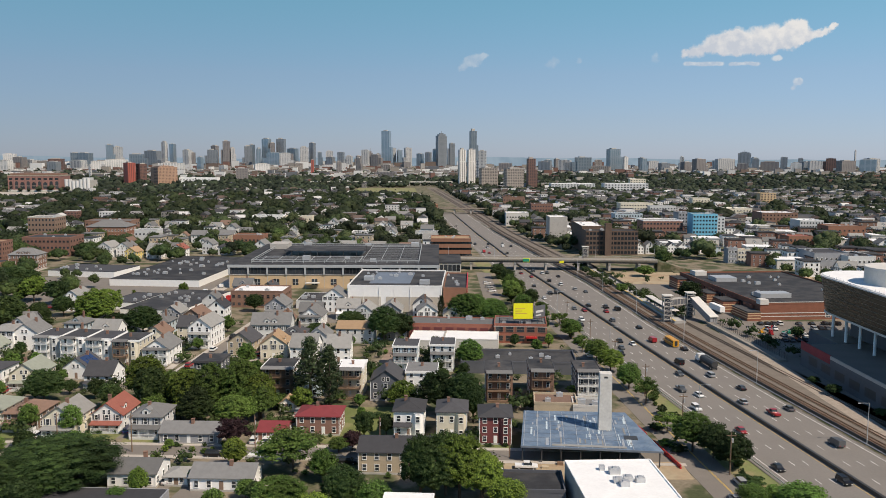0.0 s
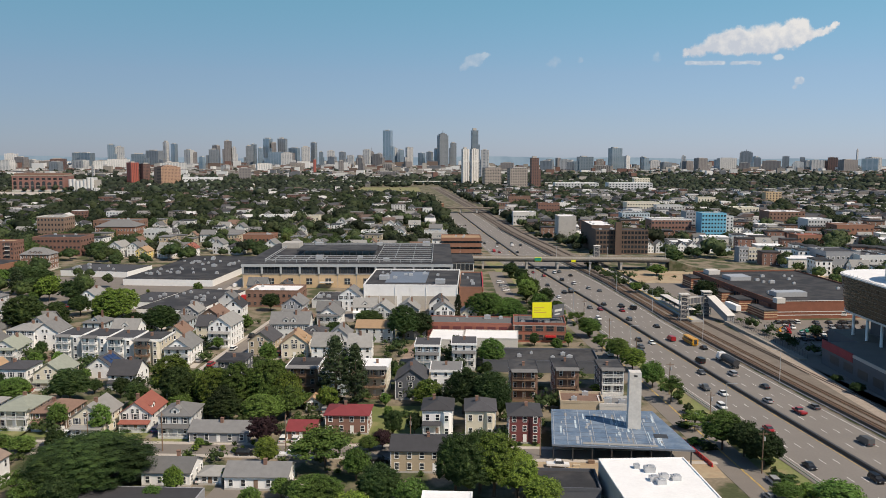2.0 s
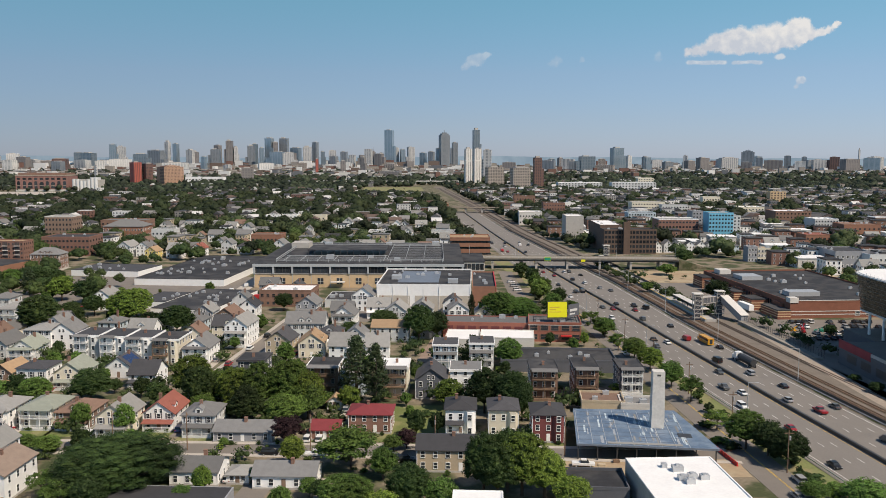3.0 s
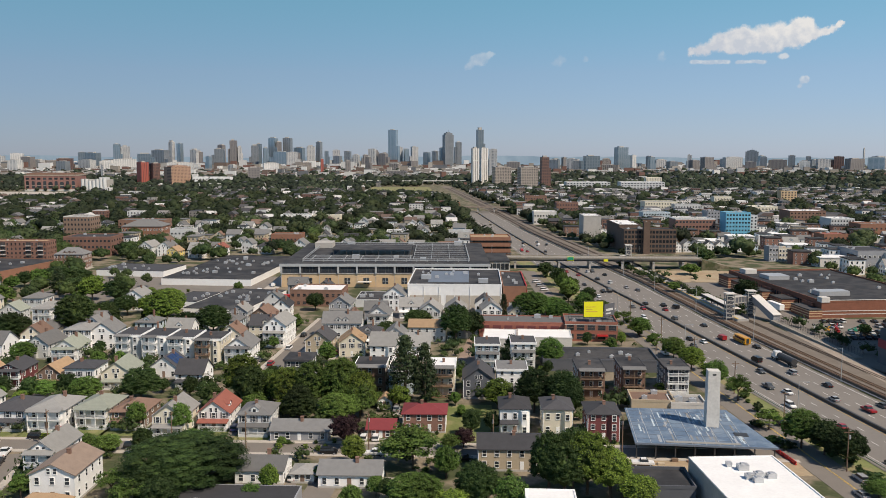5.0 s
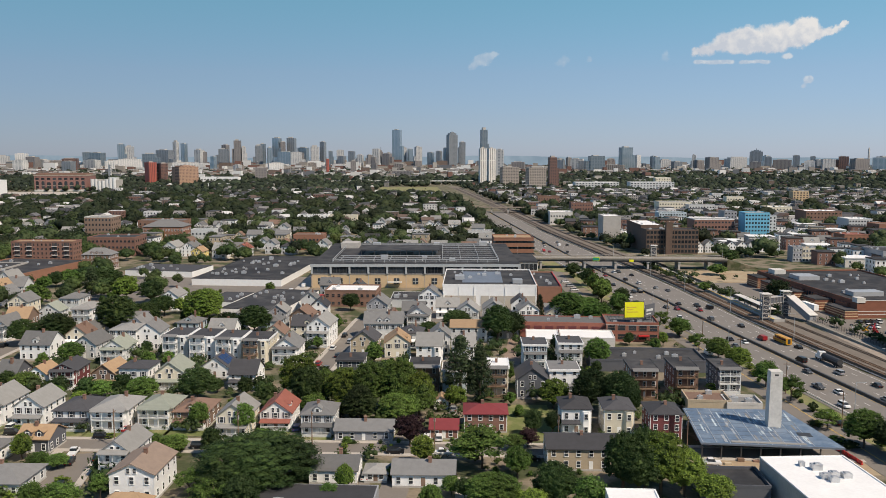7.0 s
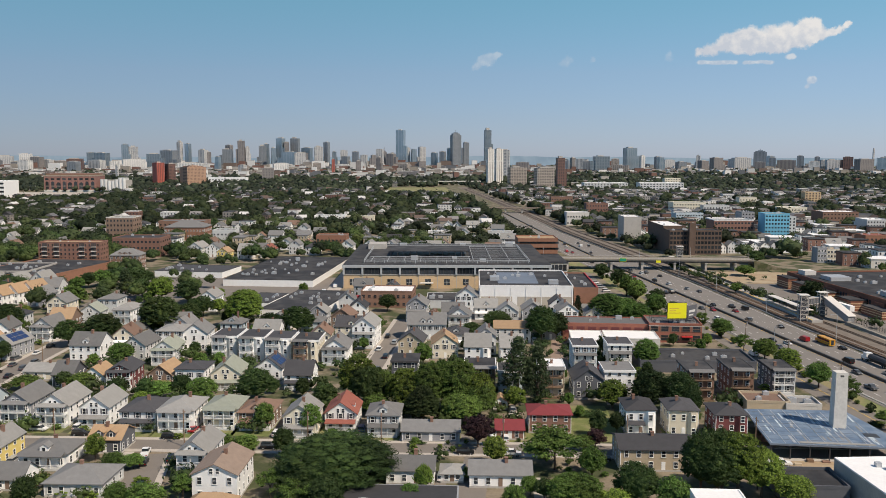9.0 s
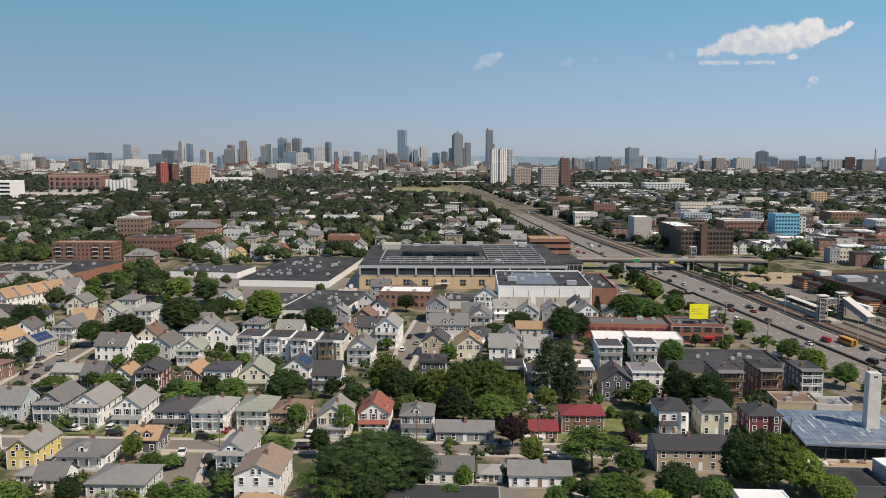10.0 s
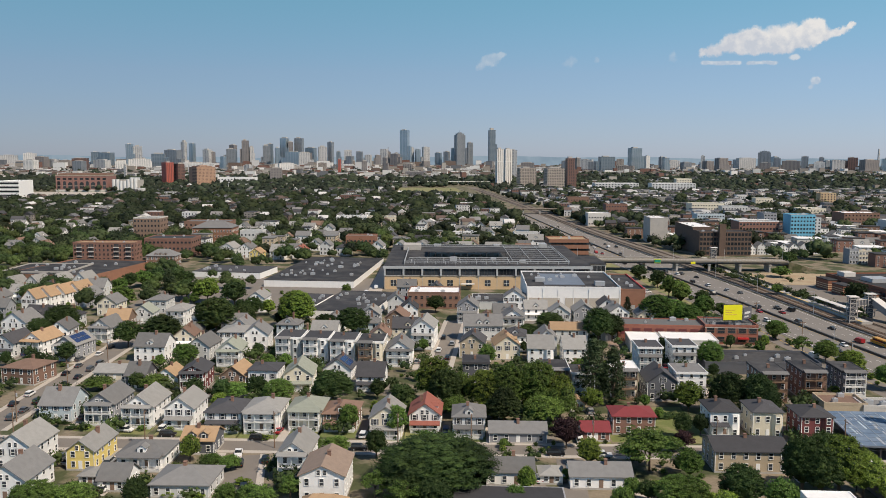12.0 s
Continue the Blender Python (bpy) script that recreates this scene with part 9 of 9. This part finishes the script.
# ---- clouds: thin sheets of sky backdrop, far beyond the city ----
def cloud(lobes, cover, label, seed, base=None, billow=110.0):
    """A soft cloud as a far backdrop sheet: its density is a sum of soft lobes (x, z, radius) broken up by noise."""
    xs0, xs1 = min(a[0] - 2.2 * a[2] for a in lobes), max(a[0] + 2.2 * a[2] for a in lobes)
    zs0, zs1 = min(a[1] - 2.2 * a[2] for a in lobes), max(a[1] + 2.2 * a[2] for a in lobes)
    bm = bmesh.new()
    bm.faces.new([bm.verts.new(p) for p in ((xs0, 0, zs0), (xs1, 0, zs0), (xs1, 0, zs1), (xs0, 0, zs1))])
    m = bpy.data.materials.new("cloud_vapour")
    m.use_nodes = True
    n, l = m.node_tree.nodes, m.node_tree.links
    n.remove(n["Principled BSDF"])

    def math_node(op, a, b=None):
        q = n.new("ShaderNodeMath")
        q.operation = op
        for i, s in enumerate((a, b)):
            if s is None:
                continue
            if isinstance(s, (int, float)):
                q.inputs[i].default_value = s
            else:
                l.new(s, q.inputs[i])
        return q.outputs[0]

    geo, sep = n.new("ShaderNodeNewGeometry"), n.new("ShaderNodeSeparateXYZ")
    # billows: the place is shifted by a coarse noise before the lobes are read
    wob, mid, amp, bent = n.new("ShaderNodeTexNoise"), n.new("ShaderNodeVectorMath"), n.new("ShaderNodeVectorMath"), n.new("ShaderNodeVectorMath")
    wob.inputs["Scale"].default_value, wob.inputs["Detail"].default_value, wob.inputs["Roughness"].default_value = 0.011, 6, 0.62
    mid.operation, amp.operation = "SUBTRACT", "SCALE"
    mid.inputs[1].default_value = (0.5, 0.5, 0.5)
    amp.inputs["Scale"].default_value = billow
    l.new(geo.outputs["Position"], wob.inputs["Vector"])
    l.new(wob.outputs["Color"], mid.inputs[0])
    l.new(mid.outputs[0], amp.inputs[0])
    l.new(geo.outputs["Position"], bent.inputs[0])
    l.new(amp.outputs[0], bent.inputs[1])
    l.new(bent.outputs[0], sep.inputs[0])
    field = None
    for x, z, r in lobes:
        dx, dz = math_node("DIVIDE", math_node("SUBTRACT", sep.outputs[0], x), r), math_node("DIVIDE", math_node("SUBTRACT", sep.outputs[2], z), r * 0.8)
        d2 = math_node("ADD", math_node("MULTIPLY", dx, dx), math_node("MULTIPLY", dz, dz))
        f = math_node("EXPONENT", math_node("MULTIPLY", d2, -1.0))
        field = f if field is None else math_node("ADD", field, f)
    n1, n2 = n.new("ShaderNodeTexNoise"), n.new("ShaderNodeTexNoise")
    n1.inputs["Scale"].default_value, n1.inputs["Detail"].default_value, n1.inputs["Roughness"].default_value = 0.016, 9, 0.6
    n2.inputs["Scale"].default_value, n2.inputs["Detail"].default_value = 0.02, 7
    off = n.new("ShaderNodeVectorMath")
    off.inputs[1].default_value = (18, 0, 22)
    l.new(geo.outputs["Position"], n1.inputs["Vector"])
    l.new(geo.outputs["Position"], off.inputs[0])
    l.new(off.outputs[0], n2.inputs["Vector"])
    dens = math_node("ADD", field, math_node("MULTIPLY", math_node("SUBTRACT", n1.outputs["Fac"], 0.5), 0.8))
    al = n.new("ShaderNodeMapRange")
    al.interpolation_type = "SMOOTHSTEP"
    al.inputs["From Min"].default_value, al.inputs["From Max"].default_value = 0.42, 1.1
    al.inputs["To Max"].default_value = cover
    if base is not None:
        flat = n.new("ShaderNodeMapRange")
        flat.interpolation_type = "SMOOTHSTEP"
        flat.inputs["From Min"].default_value, flat.inputs["From Max"].default_value = base - 14, base + 16
        l.new(sep.outputs[2], flat.inputs["Value"])
        dens = math_node("MULTIPLY", dens, flat.outputs[0])
    l.new(dens, al.inputs["Value"])
    # bright sunlit heads, greyer folds and base, painted into the sheet's glow
    lit = n.new("ShaderNodeMapRange")
    lit.inputs["From Min"].default_value, lit.inputs["From Max"].default_value = zs0 + (zs1 - zs0) * 0.30, zs0 + (zs1 - zs0) * 0.7
    l.new(math_node("ADD", sep.outputs[2], math_node("MULTIPLY", math_node("SUBTRACT", n2.outputs["Fac"], n1.outputs["Fac"]), 300.0)), lit.inputs["Value"])
    mix = n.new("ShaderNodeMix")
    mix.data_type = "RGBA"
    mix.inputs[6].default_value, mix.inputs[7].default_value = (0.56, 0.59, 0.65, 1), (0.80, 0.775, 0.75, 1)
    l.new(lit.outputs[0], mix.inputs[0])
    em, tr, ms = n.new("ShaderNodeEmission"), n.new("ShaderNodeBsdfTransparent"), n.new("ShaderNodeMixShader")
    l.new(mix.outputs[2], em.inputs["Color"])
    l.new(al.outputs[0], ms.inputs[0])
    l.new(tr.outputs[0], ms.inputs[1])
    l.new(em.outputs[0], ms.inputs[2])
    l.new(ms.outputs[0], n["Material Output"].inputs["Surface"])
    ob = new("cloud", mesh_of("cloud", bm, m))
    ob.location = (0, 4850 + seed, 0)
    return tagged(ob, label, "cloud", "clouds", kind="structure")


def at_sky(px, pz, r):
    return ((px - 807) * 3.22, 79 + (264 - pz) * 3.22, r * 2.7)


BODY = ((1226, 90, 13), (1244, 84, 17), (1266, 78, 21), (1290, 70, 26), (1311, 58, 20), (1332, 72, 28), (1360, 62, 28), (1388, 58, 29), (1410, 50, 25), (1428, 42, 19), (1290, 86, 17), (1318, 88, 17), (1348, 86, 18), (1378, 80, 19), (1402, 72, 18),
        (1420, 66, 16), (1438, 60, 15), (1456, 55, 13), (1470, 50, 13), (1481, 42, 8))
STREAK = [(1226 + 8 * i, 107.5, 7) for i in range(9)] + [(1306 + 8 * i, 107.5, 6.5) for i in range(7)] + [(1382, 98, 10), (1390, 98, 9)]
cloud([at_sky(*a) for a in BODY], 0.97, "bright white cumulus cloud with a flat grey base", 0, base=79 + 163 * 3.22)
cloud([at_sky(*a) for a in STREAK], 0.6, "pale streaks of cloud under a larger cloud", 1, billow=24.0)
cloud([at_sky(*a) for a in ((838, 117, 12), (852, 108, 14), (865, 102, 14), (876, 94, 12))], 0.32, "small thin wisp of white cloud", 2)
cloud([at_sky(*a) for a in ((1422, 138, 11), (1428, 136, 9), (1416, 150, 8))], 0.5, "small thin wisp of white cloud", 4, billow=40.0)
cloud([at_sky(*a) for a in ((1174, 98, 14), (996, 108, 16), (1042, 102, 10))], 0.22, "faint thin wisps of white cloud", 6)
